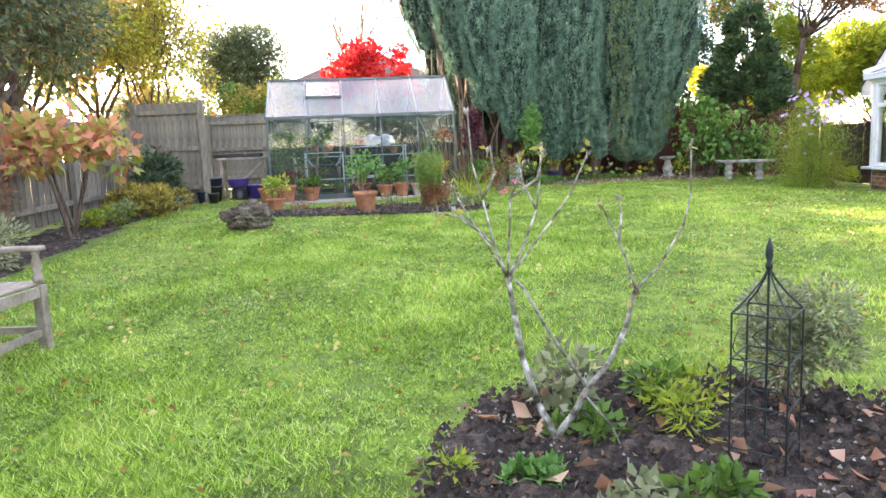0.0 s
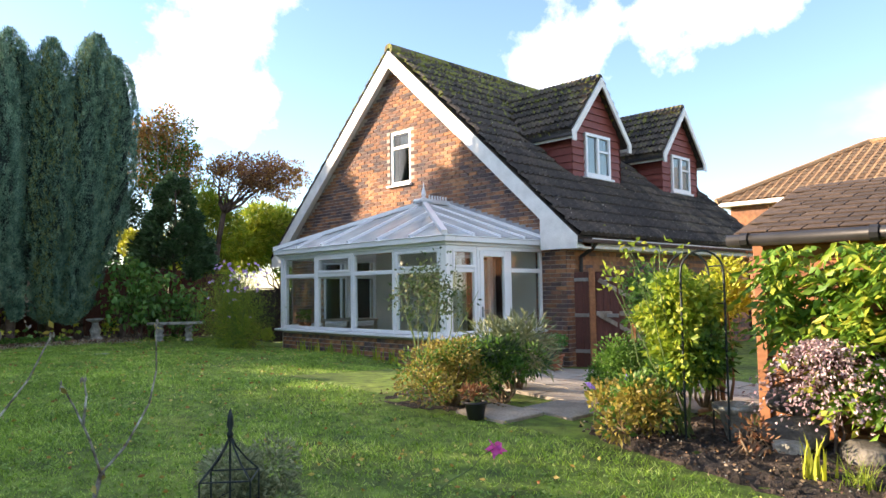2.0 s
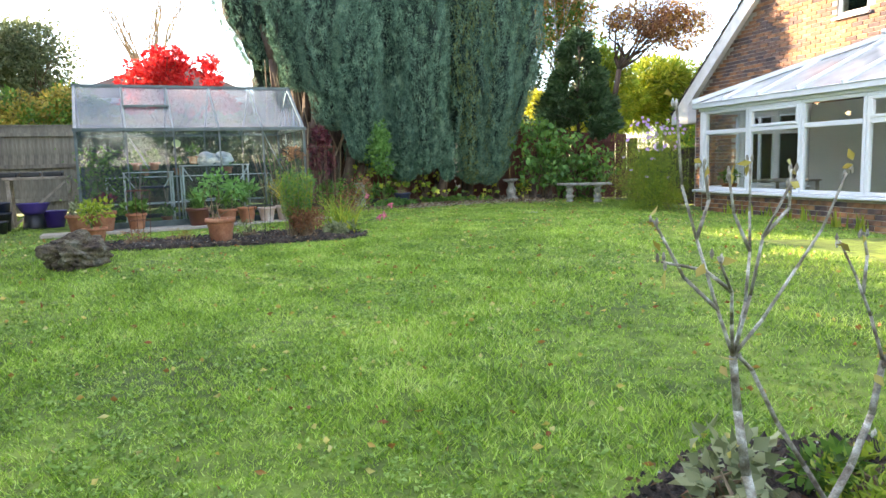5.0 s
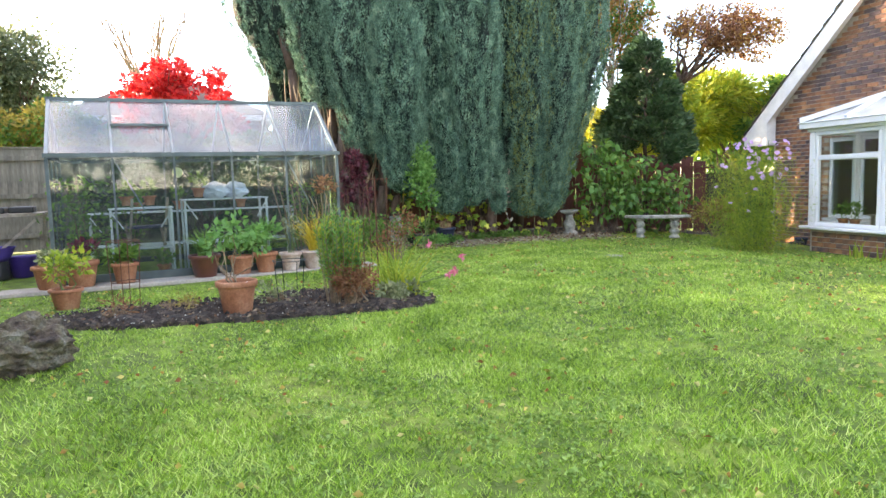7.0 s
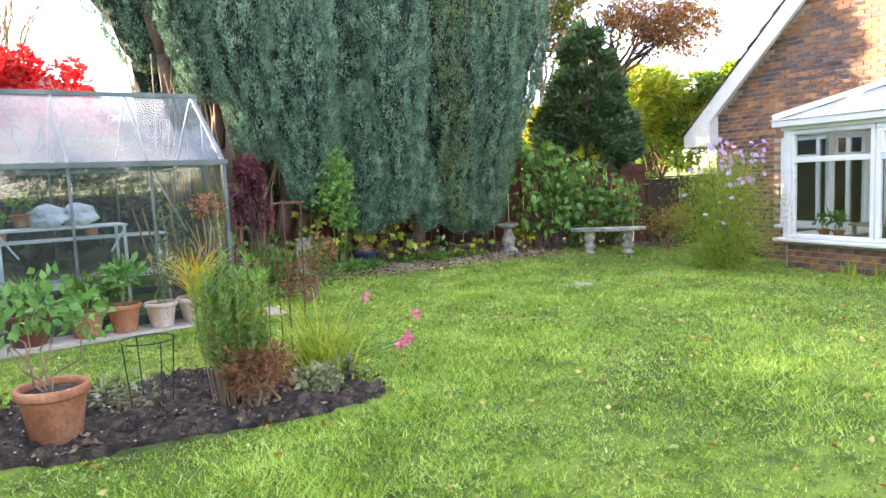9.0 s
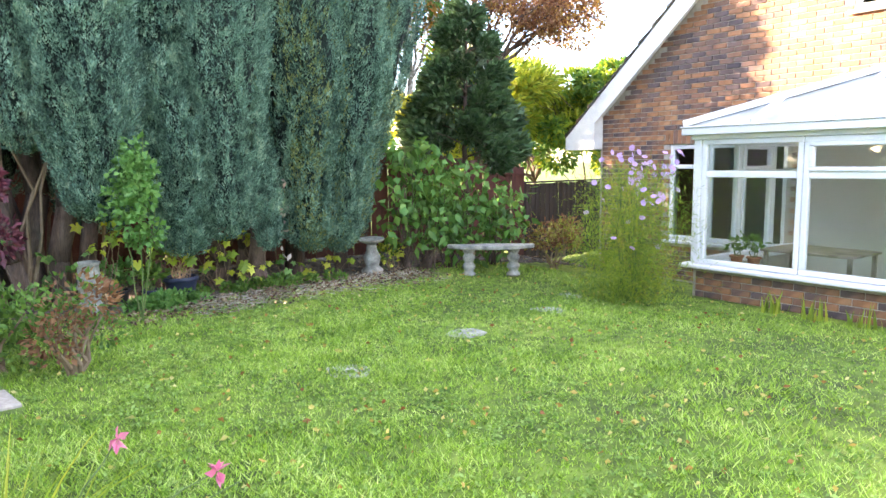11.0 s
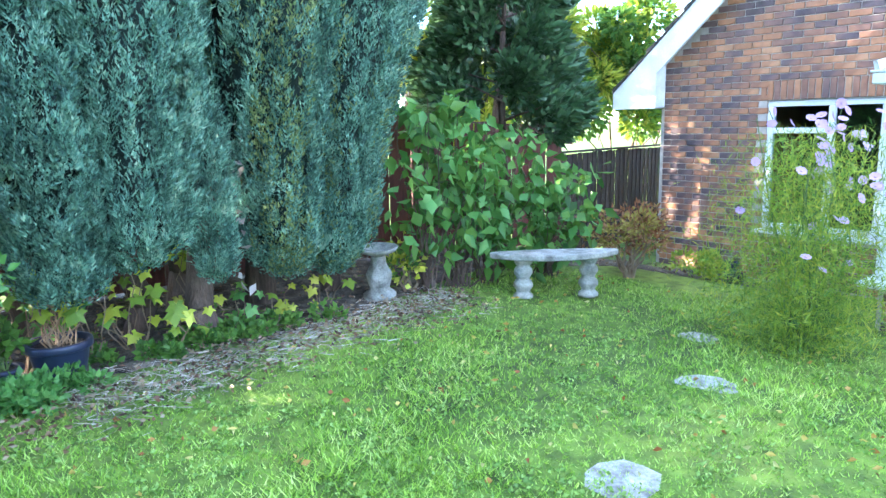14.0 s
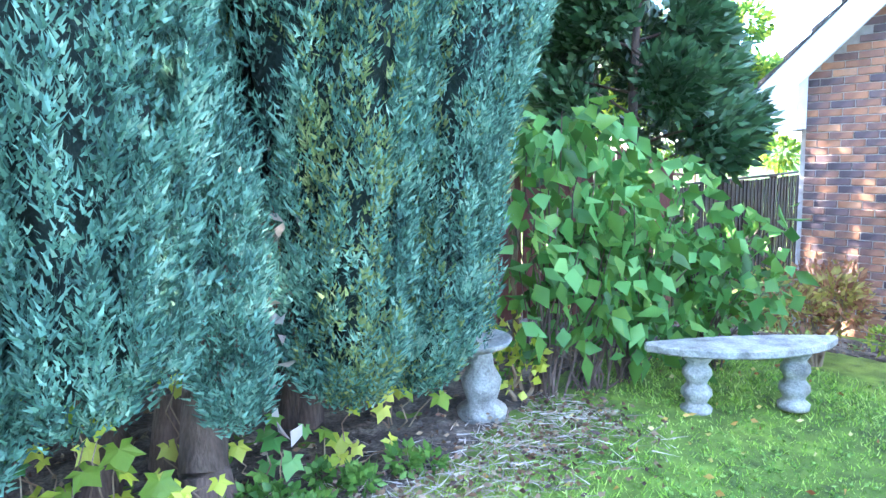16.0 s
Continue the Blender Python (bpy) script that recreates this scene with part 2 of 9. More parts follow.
M_REDFENCE = mat("red_brown_stained_fence", [(0.085, 0.028, 0.02), (0.15, 0.05, 0.035)], scale=4, rough=0.75, bump=0.4, fine=0.2, obj=0.25, stretch=(1, 1, 0.25))
M_DKFENCE = mat("dark_brown_fence", [(0.028, 0.018, 0.014), (0.065, 0.042, 0.032)], scale=4, rough=0.8, bump=0.5, fine=0.3, obj=0.3)
M_SHED = mat("orange_stained_cedar_board", [(0.20, 0.075, 0.03), (0.32, 0.13, 0.05), (0.40, 0.18, 0.07)], scale=3, rough=0.65, bump=0.4, fine=0.25, obj=0.3, stretch=(1, 0.2, 1))
M_FELT = mat("brown_felt_shingle", [(0.035, 0.024, 0.018), (0.075, 0.05, 0.036), (0.11, 0.075, 0.05)], scale=2, rough=0.9, bump=0.5, fine=0.3, obj=0.35)
M_OLDWOOD = mat("silvered_teak", [(0.16, 0.12, 0.085), (0.30, 0.25, 0.19), (0.40, 0.34, 0.28)], scale=5, rough=0.7, bump=0.3, fine=0.2)
M_STONE = mat("weathered_cast_stone", [(0.13, 0.13, 0.11), (0.30, 0.30, 0.26), (0.46, 0.45, 0.40)], scale=9, rough=0.9, bump=0.6, fine=0.25)
M_PAVE = mat("sandstone_paving", [(0.20, 0.17, 0.14), (0.33, 0.29, 0.24), (0.42, 0.37, 0.31)], scale=4, rough=0.85, bump=0.4, fine=0.2, obj=0.35)
M_TERRA = mat("terracotta", [(0.24, 0.085, 0.04), (0.38, 0.15, 0.075), (0.48, 0.24, 0.14)], scale=7, rough=0.8, bump=0.25, fine=0.2)
M_BROWNPOT = mat("brown_glazed_clay", [(0.09, 0.03, 0.02), (0.16, 0.055, 0.035)], scale=6, rough=0.35, bump=0.1)
M_ALU = mat("greenish_grey_aluminium", [(0.05, 0.07, 0.07), (0.11, 0.145, 0.145)], scale=5, rough=0.45, bump=0.05, metal=0.3)
M_BRIGHTALU = mat("bright_aluminium", [(0.13, 0.165, 0.17), (0.24, 0.28, 0.29)], scale=5, rough=0.4, bump=0.05, metal=0.5)
M_STAGE = mat("pale_staging_aluminium", [(0.42, 0.46, 0.47), (0.58, 0.62, 0.62)], scale=5, rough=0.4, bump=0.05, metal=0.3)
M_IRON = mat("black_wrought_iron", [(0.015, 0.02, 0.02), (0.03, 0.045, 0.045)], scale=20, rough=0.5, bump=0.1, metal=0.4)
M_RUST = mat("rusty_iron", [(0.07, 0.025, 0.015), (0.16, 0.06, 0.03)], scale=20, rough=0.85, bump=0.2)
M_BARK = mat("reddish_brown_bark", [(0.05, 0.032, 0.024), (0.12, 0.08, 0.06), (0.18, 0.13, 0.10)], scale=9, rough=0.9, bump=0.9, fine=0.3, stretch=(1, 1, 0.2))
M_LICHEN = mat("lichened_grey_bark", [(0.10, 0.075, 0.05), (0.30, 0.28, 0.22), (0.66, 0.66, 0.58)], scale=26, rough=0.85, bump=0.5, fine=0.25)
M_DEADSTEM = mat("dry_stem", [(0.16, 0.10, 0.06), (0.32, 0.24, 0.15)], scale=12, rough=0.85, bump=0.2, island=0.4)
M_GREENSTEM = mat("green_stem", [(0.07, 0.12, 0.03), (0.15, 0.22, 0.06)], scale=12, rough=0.7, bump=0.1, island=0.3)


def leafmat(name, stops, trans=0.3, rough=0.55, isl=0.6, scale=2.0):
    return mat(name, stops, scale=scale, rough=rough, bump=0, island=isl, trans=trans)


L_CEDAR = leafmat("blue_green_conifer", [(0.010, 0.028, 0.020), (0.058, 0.135, 0.095), (0.18, 0.345, 0.24), (0.40, 0.54, 0.37)], 0.2, 0.7, 0.35, 7.0)
# Near-black colour that stands for shade within the conifer.
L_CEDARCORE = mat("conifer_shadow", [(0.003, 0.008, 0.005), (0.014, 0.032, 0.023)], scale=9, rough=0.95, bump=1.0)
L_OLIVE = leafmat("yellow_green_conifer", [(0.09, 0.13, 0.04), (0.20, 0.26, 0.08), (0.32, 0.34, 0.12)], 0.15, 0.7)
L_LAUREL = leafmat("glossy_dark_laurel", [(0.02, 0.045, 0.018), (0.045, 0.095, 0.035), (0.09, 0.16, 0.07)], 0.15, 0.3)
L_GREEN = leafmat("mid_green_leaf", [(0.05, 0.12, 0.02), (0.11, 0.24, 0.035), (0.19, 0.34, 0.06)], 0.4)
L_FIG = leafmat("fresh_green_leaf", [(0.07, 0.19, 0.04), (0.13, 0.32, 0.07), (0.22, 0.43, 0.12)], 0.4)
L_YG = leafmat("yellow_green_leaf", [(0.16, 0.26, 0.03), (0.30, 0.42, 0.04), (0.50, 0.50, 0.06)], 0.45)
L_WIS = leafmat("wisteria_leaf", [(0.06, 0.15, 0.015), (0.14, 0.29, 0.03), (0.26, 0.40, 0.04), (0.52, 0.50, 0.06)], 0.35)
L_YELLOW = leafmat("golden_yellow_leaf", [(0.34, 0.38, 0.03), (0.52, 0.56, 0.05), (0.66, 0.66, 0.12)], 0.35)
L_ORANGE = leafmat("autumn_orange_leaf", [(0.28, 0.12, 0.03), (0.48, 0.24, 0.06), (0.56, 0.38, 0.10)], 0.55)
L_RED = leafmat("scarlet_maple_leaf", [(0.45, 0.008, 0.012), (0.75, 0.03, 0.03), (0.85, 0.10, 0.08)], 0.4)
L_RUSSET = leafmat("russet_leaf", [(0.18, 0.075, 0.04), (0.33, 0.15, 0.07), (0.42, 0.25, 0.12)], 0.5)
L_PURPLE = leafmat("dark_purple_leaf", [(0.05, 0.010, 0.018), (0.12, 0.02, 0.035), (0.20, 0.05, 0.06)], 0.25)
L_SILVER = leafmat("grey_green_leaf", [(0.13, 0.16, 0.07), (0.27, 0.31, 0.15), (0.46, 0.48, 0.28)], 0.25)
L_PINKGREY = leafmat("pink_variegated_leaf", [(0.30, 0.17, 0.19), (0.56, 0.40, 0.42), (0.74, 0.62, 0.62)], 0.25)
L_BUFF = leafmat("buff_autumn_leaf", [(0.20, 0.15, 0.03), (0.38, 0.30, 0.06), (0.48, 0.42, 0.10)], 0.35)
L_CORAL = leafmat("coral_and_green_leaf", [(0.20, 0.26, 0.04), (0.40, 0.36, 0.08), (0.60, 0.26, 0.12), (0.62, 0.20, 0.14)], 0.35)
L_HEDGE = leafmat("grey_green_hedge_leaf", [(0.06, 0.085, 0.04), (0.13, 0.17, 0.08), (0.22, 0.25, 0.14)], 0.4)
F_MAUVE = leafmat("mauve_petal", [(0.45, 0.25, 0.55), (0.62, 0.42, 0.70)], 0.4)
F_PINK = leafmat("pink_petal", [(0.75, 0.12, 0.25), (0.85, 0.30, 0.42)], 0.35)
F_MAGENTA = leafmat("magenta_petal", [(0.75, 0.05, 0.35), (0.85, 0.15, 0.5)], 0.35)


# ---- building blocks ----
def to_mesh(bm, name):
    me = bpy.data.meshes.new(name)
    bm.normal_update()
    bm.to_mesh(me)
    bm.free()
    return me


def part(name, bm, material, parent=None, label="", smooth=False, kind=""):
    me = bm if isinstance(bm, bpy.types.Mesh) else to_mesh(bm, name)
    if not me.materials:
        me.materials.append(material)
    if smooth:
        me.polygons.foreach_set("use_smooth", [True] * len(me.polygons))
    ob = new(name, me)
    ob.parent = parent
    return tagged(ob, label=label, kind=kind)


def thing(name, at, label, category, group="", rz=0.0):
    e = new(name)
    e.matrix_basis = pose(*at, 0, 0, rz)
    return tagged(e, label, category, group)


def box(bm, x0, x1, y0, y1, z0, z1, bevel=0.0, m=None):
    """A box with chamfered edges, added to bm."""
    tmp = bmesh.new()
    bmesh.ops.create_cube(tmp, size=1.0)
    bmesh.ops.transform(tmp, matrix=Matrix.Translation(((x0 + x1) / 2, (y0 + y1) / 2, (z0 + z1) / 2)) @ Matrix.Diagonal((abs(x1 - x0), abs(y1 - y0), abs(z1 - z0), 1)), verts=tmp.verts)
    if bevel:
        bmesh.ops.bevel(tmp, geom=tmp.edges[:], offset=bevel, segments=1, affect="EDGES")
    if m is not None:
        bmesh.ops.transform(tmp, matrix=m, verts=tmp.verts)
    me = bpy.data.meshes.new("tmp")
    tmp.to_mesh(me)
    tmp.free()
    bm.from_mesh(me)
    bpy.data.meshes.remove(me)
    return bm


def boxm(*a, bevel=0.0, m=None):
    return box(bmesh.new(), *a, bevel=bevel, m=m)


def bar(bm, a, b, r, sides=6, r2=None):
    """A round bar from a to b."""
    a, b = Vector(a), Vector(b)
    r2 = r if r2 is None else r2
    d = (b - a)
    q = d.to_track_quat("Z", "Y").to_matrix()
    va = [bm.verts.new(a + q @ Vector((math.cos(i * math.tau / sides) * r, math.sin(i * math.tau / sides) * r, 0))) for i in range(sides)]
    vb = [bm.verts.new(b + q @ Vector((math.cos(i * math.tau / sides) * r2, math.sin(i * math.tau / sides) * r2, 0))) for i in range(sides)]
    for i in range(sides):
        bm.faces.new((va[i], va[(i + 1) % sides], vb[(i + 1) % sides], vb[i]))
    bm.faces.new(va[::-1])
    bm.faces.new(vb)


def beam(bm, a, b, w, h, up=(0, 0, 1)):
    """A rectangular bar from a to b, w wide and h high."""
    a, b, up = Vector(a), Vector(b), Vector(up)
    d = (b - a).normalized()
    s = d.cross(up).normalized() * w / 2
    u = s.cross(d).normalized() * h / 2
    vs = [bm.verts.new(p + i * s + j * u) for p in (a, b) for i, j in ((-1, -1), (1, -1), (1, 1), (-1, 1))]
    for f in ((3, 2, 1, 0), (4, 5, 6, 7), (0, 1, 5, 4), (1, 2, 6, 5), (2, 3, 7, 6), (3, 0, 4, 7)):
        bm.faces.new([vs[i] for i in f])


def lathe(bm, prof, sides=20, at=(0, 0, 0), close=True):
    """A turned shape from (radius, height) pairs."""
    rings = []
    for r, z in prof:
        rings.append([bm.verts.new((at[0] + math.cos(i * math.tau / sides) * r, at[1] + math.sin(i * math.tau / sides) * r, at[2] + z)) for i in range(sides)])
    for a, b in zip(rings, rings[1:]):
        for i in range(sides):
            bm.faces.new((a[i], a[(i + 1) % sides], b[(i + 1) % sides], b[i]))
    if close:
        bm.faces.new(rings[0][::-1])
        bm.faces.new(rings[-1])
    return bm


def ring(bm, c, r, t, n=20, m=None):
    pts = [Vector((c[0] + math.cos(i * math.tau / n) * r, c[1] + math.sin(i * math.tau / n) * r, c[2])) for i in range(n)]
    for i in range(n):
        bar(bm, pts[i], pts[(i + 1) % n], t, 4)


def prism(poly, axis, a0, a1):
    """A slab: the outline poly (pairs of the two other coordinates) drawn out along axis from a0 to a1."""
    bm = bmesh.new()

    def p(u, v, a):
        return {"x": (a, u, v), "y": (u, a, v), "z": (u, v, a)}[axis]
    A = [bm.verts.new(p(u, v, a0)) for u, v in poly]
    B = [bm.verts.new(p(u, v, a1)) for u, v in poly]
    n = len(poly)
    for i in range(n):
        bm.faces.new((A[i], A[(i + 1) % n], B[(i + 1) % n], B[i]))
    bm.faces.new(A[::-1])
    bm.faces.new(B)
    bmesh.ops.recalc_face_normals(bm, faces=bm.faces[:])
    return bm


def mesh_np(name, verts, faces_n, nface):
    """A mesh from vertex rows, where every faces_n vertices in turn are one face."""
    me = bpy.data.meshes.new(name)
    me.vertices.add(len(verts))
    me.vertices.foreach_set("co", np.asarray(verts, dtype=np.float32).ravel())
    me.loops.add(nface * faces_n)
    me.loops.foreach_set("vertex_index", np.arange(nface * faces_n, dtype=np.int32))
    me.polygons.add(nface)
    me.polygons.foreach_set("loop_start", np.arange(nface, dtype=np.int32) * faces_n)
    me.polygons.foreach_set("loop_total", np.full(nface, faces_n, dtype=np.int32))
    me.update()
    me.validate()
    return me


def unit(v):
    return v / np.maximum(np.linalg.norm(v, axis=1, keepdims=True), 1e-9)


def leaves(name, pts, dirs, length, width, droop=0.3, fold=0.25, kite=0.45, spread=1.0, face=None):
    """Leaves as folded kites (two triangles, one island each) at pts, growing along dirs. length, width: number or array."""
    n = len(pts)
    pts = np.asarray(pts, float)
    d = unit(np.asarray(dirs, float) + rs.normal(0, 0.35 * spread, (n, 3)))
    d[:, 2] -= droop * rs.rand(n)
    d = unit(d)
    side = unit(np.cross(d, rs.normal(0, 1, (n, 3)) if face is None else face + rs.normal(0, 0.35, (n, 3))))
    up = np.cross(side, d)
    L = (np.asarray(length) * (0.6 + 0.8 * rs.rand(n)))[:, None]
    W = (np.asarray(width) * (0.7 + 0.6 * rs.rand(n)))[:, None]
    a = pts
    b = pts + d * L * kite + side * W / 2 + up * W * fold
    c = pts + d * L
    e = pts + d * L * kite - side * W / 2 + up * W * fold
    me = bpy.data.meshes.new(name)
    v = np.stack((a, b, c, e), 1).reshape(-1, 3).astype(np.float32)
    me.vertices.add(4 * n)
    me.vertices.foreach_set("co", v.ravel())
    idx = (np.arange(n)[:, None] * 4 + np.array([[0, 1, 2, 0, 2, 3]])).ravel().astype(np.int32)
    me.loops.add(6 * n)
    me.loops.foreach_set("vertex_index", idx)
    me.polygons.add(2 * n)
    me.polygons.foreach_set("loop_start", np.arange(2 * n, dtype=np.int32) * 3)
    me.polygons.foreach_set("loop_total", np.full(2 * n, 3, dtype=np.int32))
    me.update()
    return me


def blades(name, base, height, width, lean=0.25, segs=1, curve=0.0, dirs=None):
    """Grass-like blades: tapering strips that stand at base and lean over."""
    n = len(base)
    base = np.asarray(base, float)
    ang = rs.rand(n) * math.tau
    ln = np.stack((np.cos(ang), np.sin(ang), np.zeros(n)), 1) if dirs is None else unit(np.asarray(dirs, float))
    tw = rs.rand(n) * math.tau
    side = np.stack((np.cos(tw), np.sin(tw), np.zeros(n)), 1)
    H = (np.asarray(height) * (0.55 + 0.9 * rs.rand(n)))[:, None]
    W = (np.asarray(width) * (0.7 + 0.6 * rs.rand(n)))[:, None]
    out = (lean * (0.3 + rs.rand(n)))[:, None]
    rows = []
    for k in range(segs + 1):
        f = k / segs
        c = base + np.array([0, 0, 1]) * H * (f - curve * f * f * out) + ln * H * out * f ** 1.8
        w = W * (1 - f) ** 0.7 / 2
        rows.append((c - side * w, c + side * w))
    vs, fs = [], []
    per = 2 * segs + 1
    V = np.zeros((n, per, 3), np.float32)
    for k in range(segs):
        V[:, 2 * k], V[:, 2 * k + 1] = rows[k][0], rows[k][1]
    V[:, 2 * segs] = rows[segs][0]
    tri = []
    for k in range(segs):
        a, b = 2 * k, 2 * k + 1
        if k < segs - 1:
            tri += [a, b, b + 2, a, b + 2, a + 2]
        else:
            tri += [a, b, 2 * segs]
    tri = np.array(tri)
    idx = (np.arange(n)[:, None] * per + tri[None, :]).ravel().astype(np.int32)
    nf = len(idx) // 3
    me = bpy.data.meshes.new(name)
    me.vertices.add(n * per)
    me.vertices.foreach_set("co", V.reshape(-1, 3).ravel())
    me.loops.add(len(idx))
    me.loops.foreach_set("vertex_index", idx)
    me.polygons.add(nf)
    me.polygons.foreach_set("loop_start", np.arange(nf, dtype=np.int32) * 3)
    me.polygons.foreach_set("loop_total", np.full(nf, 3, dtype=np.int32))
    me.update()
    return me


def ball_points(n, c, r, shell=0.55, zmin=-1.0):
    """Points in the outer part of an ellipsoid, and the ways out of it."""
    d = unit(rs.normal(0, 1, (int(n * 1.0), 3)))
    if zmin > -1:
        d[:, 2] = np.where(d[:, 2] < zmin, -d[:, 2], d[:, 2])
    k = shell + (1 - shell) * rs.rand(len(d)) ** 0.6
    p = np.asarray(c) + d * np.asarray(r) * k[:, None]
    return p, d


def clump_points(n, c, r, lumps=9, size=0.42, flat=1.0, seed=None, zmin=-0.5):
    """Points in overlapping clumps spread over an ellipsoid: an uneven crown with gaps."""
    ps, ds = [], []
    c, r = np.asarray(c, float), np.asarray(r, float)
    for k in range(lumps):
        d = unit(rs.normal(0, 1, (1, 3)))[0]
        if d[2] < zmin:
            d[2] = -d[2]
        cc = c + d * r * (0.35 + 0.5 * rs.rand())
        rr = r.min() * size * (0.7 + 0.7 * rs.rand())
        p, q = ball_points(n // lumps, cc, (rr * 1.15, rr * 1.15, rr * flat), 0.45)
        ps.append(p)
        ds.append(q)
    return np.concatenate(ps), np.concatenate(ds)


def limb(bm, pts, r0, r1, sides=6):
    n = len(pts) - 1
    for i in range(n):
        bar(bm, pts[i], pts[i + 1], r0 + (r1 - r0) * i / n, sides, r0 + (r1 - r0) * (i + 1) / n)


def wander(a, b, n, j):
    a, b = Vector(a), Vector(b)
    out = [a.lerp(b, i / n) + Vector((rnd.gauss(0, j), rnd.gauss(0, j), rnd.gauss(0, j * 0.4))) * (0 if i in (0, n) else 1) for i in range(n + 1)]
    return out


def sst(v, a, b):
    t = min(1.0, max(0.0, (v - a) / (b - a)))
    return t * t * (3 - 2 * t)


def gz(x, y):
    """The height of the ground."""
    z = min(0.49, max(-0.1, 0.05 + 0.0455 * y)) + 0.06 * sst(y, 11.0, 12.5) * (1 - sst(x, -0.5, 2.0))
    z += 0.012 * math.sin(x * 1.3 + 1) * math.cos(y * 1.1)
    k = sst(y, 8.0, 11.0)
    d = 0.24 * sst(x, 6.0, 9.0) * (1 - k) + 0.33 * sst(x, 7.8, 9.0) * k
    side = 0.15 * sst(x, 3.2, 7.2) * sst(y, 5.5, 8.5) * (1 - 0.7 * sst(y, 13.0, 14.6) * (1 - sst(x, 6.3, 7.5)))
    return z - side - 0.03 * sst(y, 9.0, 11.0) * (1 - sst(y, 13.8, 14.8)) - d * sst(x, 5.5, 6.5)


gzv = np.vectorize(gz)


# ---- ground ----
def grid_axis(lo, hi, fine, ext):
    a = [-ext, -ext * 0.4, -ext * 0.15, -60, -35, lo - 10, lo - 4]
    v = list(np.arange(lo, hi + 1e-6, fine))
    return a + v + [hi + 4, hi + 10, 60, ext * 0.15, ext * 0.4, ext]


gx, gy = grid_axis(-8, 13, 0.35, 1500), grid_axis(-6, 20, 0.35, 1500)
bm = bmesh.new()
gv = [[bm.verts.new((x, y, gz(x, y))) for x in gx] for y in gy]
for j in range(len(gy) - 1):
    for i in range(len(gx) - 1):
        bm.faces.new((gv[j][i], gv[j][i + 1], gv[j + 1][i + 1], gv[j + 1][i]))
ground = part("ground", bm, M_GRASS, None, "mown green lawn with moss, clover and fallen leaves", True, "structure")
ground["category"] = "ground"


def inside(poly, x, y):
    c = False
    for (x0, y0), (x1, y1) in zip(poly, poly[1:] + poly[:1]):
        if (y0 > y) != (y1 > y) and x < (x1 - x0) * (y - y0) / (y1 - y0) + x0:
            c = not c
    return c


def smooth_poly(poly, n=3):
    for _ in range(n):
        out = []
        for (a, b), (c, d) in zip(poly, poly[1:] + poly[:1]):
            out += [(a * 0.75 + c * 0.25, b * 0.75 + d * 0.25), (a * 0.25 + c * 0.75, b * 0.25 + d * 0.75)]
        poly = out
    return poly


BED_FRONT = smooth_poly([(-0.12, 2.35), (0.02, 2.98), (0.35, 3.32), (0.95, 3.46), (1.6, 3.2), (2.2, 2.6), (2.1, 1.5), (1.6, 0.9), (0.6, 1.3), (-0.1, 1.7)])
BED_POTS = smooth_poly([(-2.4, 9.2), (-1.0, 9.15), (0.65, 9.2), (0.62, 9.6), (0.35, 10.6), (-1.0, 10.4), (-2.7, 10.2)], 2)
BED_RIGHT = smooth_poly([(4.55, 3.4), (4.4, 2.5), (4.1, 1.5), (3.9, 0.2), (4.0, -1.5), (6.0, -1.5), (6.02, 2.6), (6.2, 3.1), (5.3, 3.65)], 2)
BED_MID = smooth_poly([(4.2, 4.85), (4.55, 4.35), (5.05, 4.4), (5.9, 4.9), (5.9, 5.6), (4.9, 6.0), (4.1, 5.5)], 2)
BED_LEFT = smooth_poly([(-5.25, 1.0), (-3.6, 1.5), (-3.7, 5.0), (-3.9, 8.0), (-4.3, 11.0), (-4.2, 13.0), (-5.25, 13.0)], 2)
BED_BACK = smooth_poly([(0.4, 14.6), (1.4, 14.3), (2.6, 14.55), (4.0, 14.5), (5.0, 14.9), (6.2, 15.4), (7.4, 15.1), (7.7, 14.3), (8.2, 13.3), (9.6, 13.4), (9.6, 16.2), (5.0, 17.5), (0.2, 17.0)], 2)
BEDS = [BED_FRONT, BED_POTS, BED_RIGHT, BED_MID, BED_LEFT, BED_BACK]


def soil_bed(poly, name, label, rise=0.03, step=0.05, rough=0.045, m=None):
    xs, ys = [p[0] for p in poly], [p[1] for p in poly]
    bm = bmesh.new()
    vs = {}
    nx, ny = int((max(xs) - min(xs)) / step) + 2, int((max(ys) - min(ys)) / step) + 2
    for i in range(nx + 1):
        for j in range(ny + 1):
            x, y = min(xs) + i * step, min(ys) + j * step
            if inside(poly, x, y):
                h = noise.fractal(Vector((x * 4, y * 4, 3)), 1.0, 2.0, 4) * rough + noise.noise(Vector((x * 24, y * 24, 1))) * rough * 0.55 + noise.noise(Vector((x * 55, y * 55, 5))) * rough * 0.3
                vs[i, j] = bm.verts.new((x + rnd.uniform(-1, 1) * step * 0.3, y + rnd.uniform(-1, 1) * step * 0.3, gz(x, y) + rise + h))
    for (i, j), v in list(vs.items()):
        q = [(i, j), (i + 1, j), (i + 1, j + 1), (i, j + 1)]
        if all(k in vs for k in q):
            bm.faces.new([vs[k] for k in q])
    for v in bm.verts:
        if v.is_boundary:
            v.co.z -= rise + rough + 0.03
    ob = part(name, bm, m or M_SOIL, None, label, False, "structure")
    ob["category"] = "soil"
    return ob


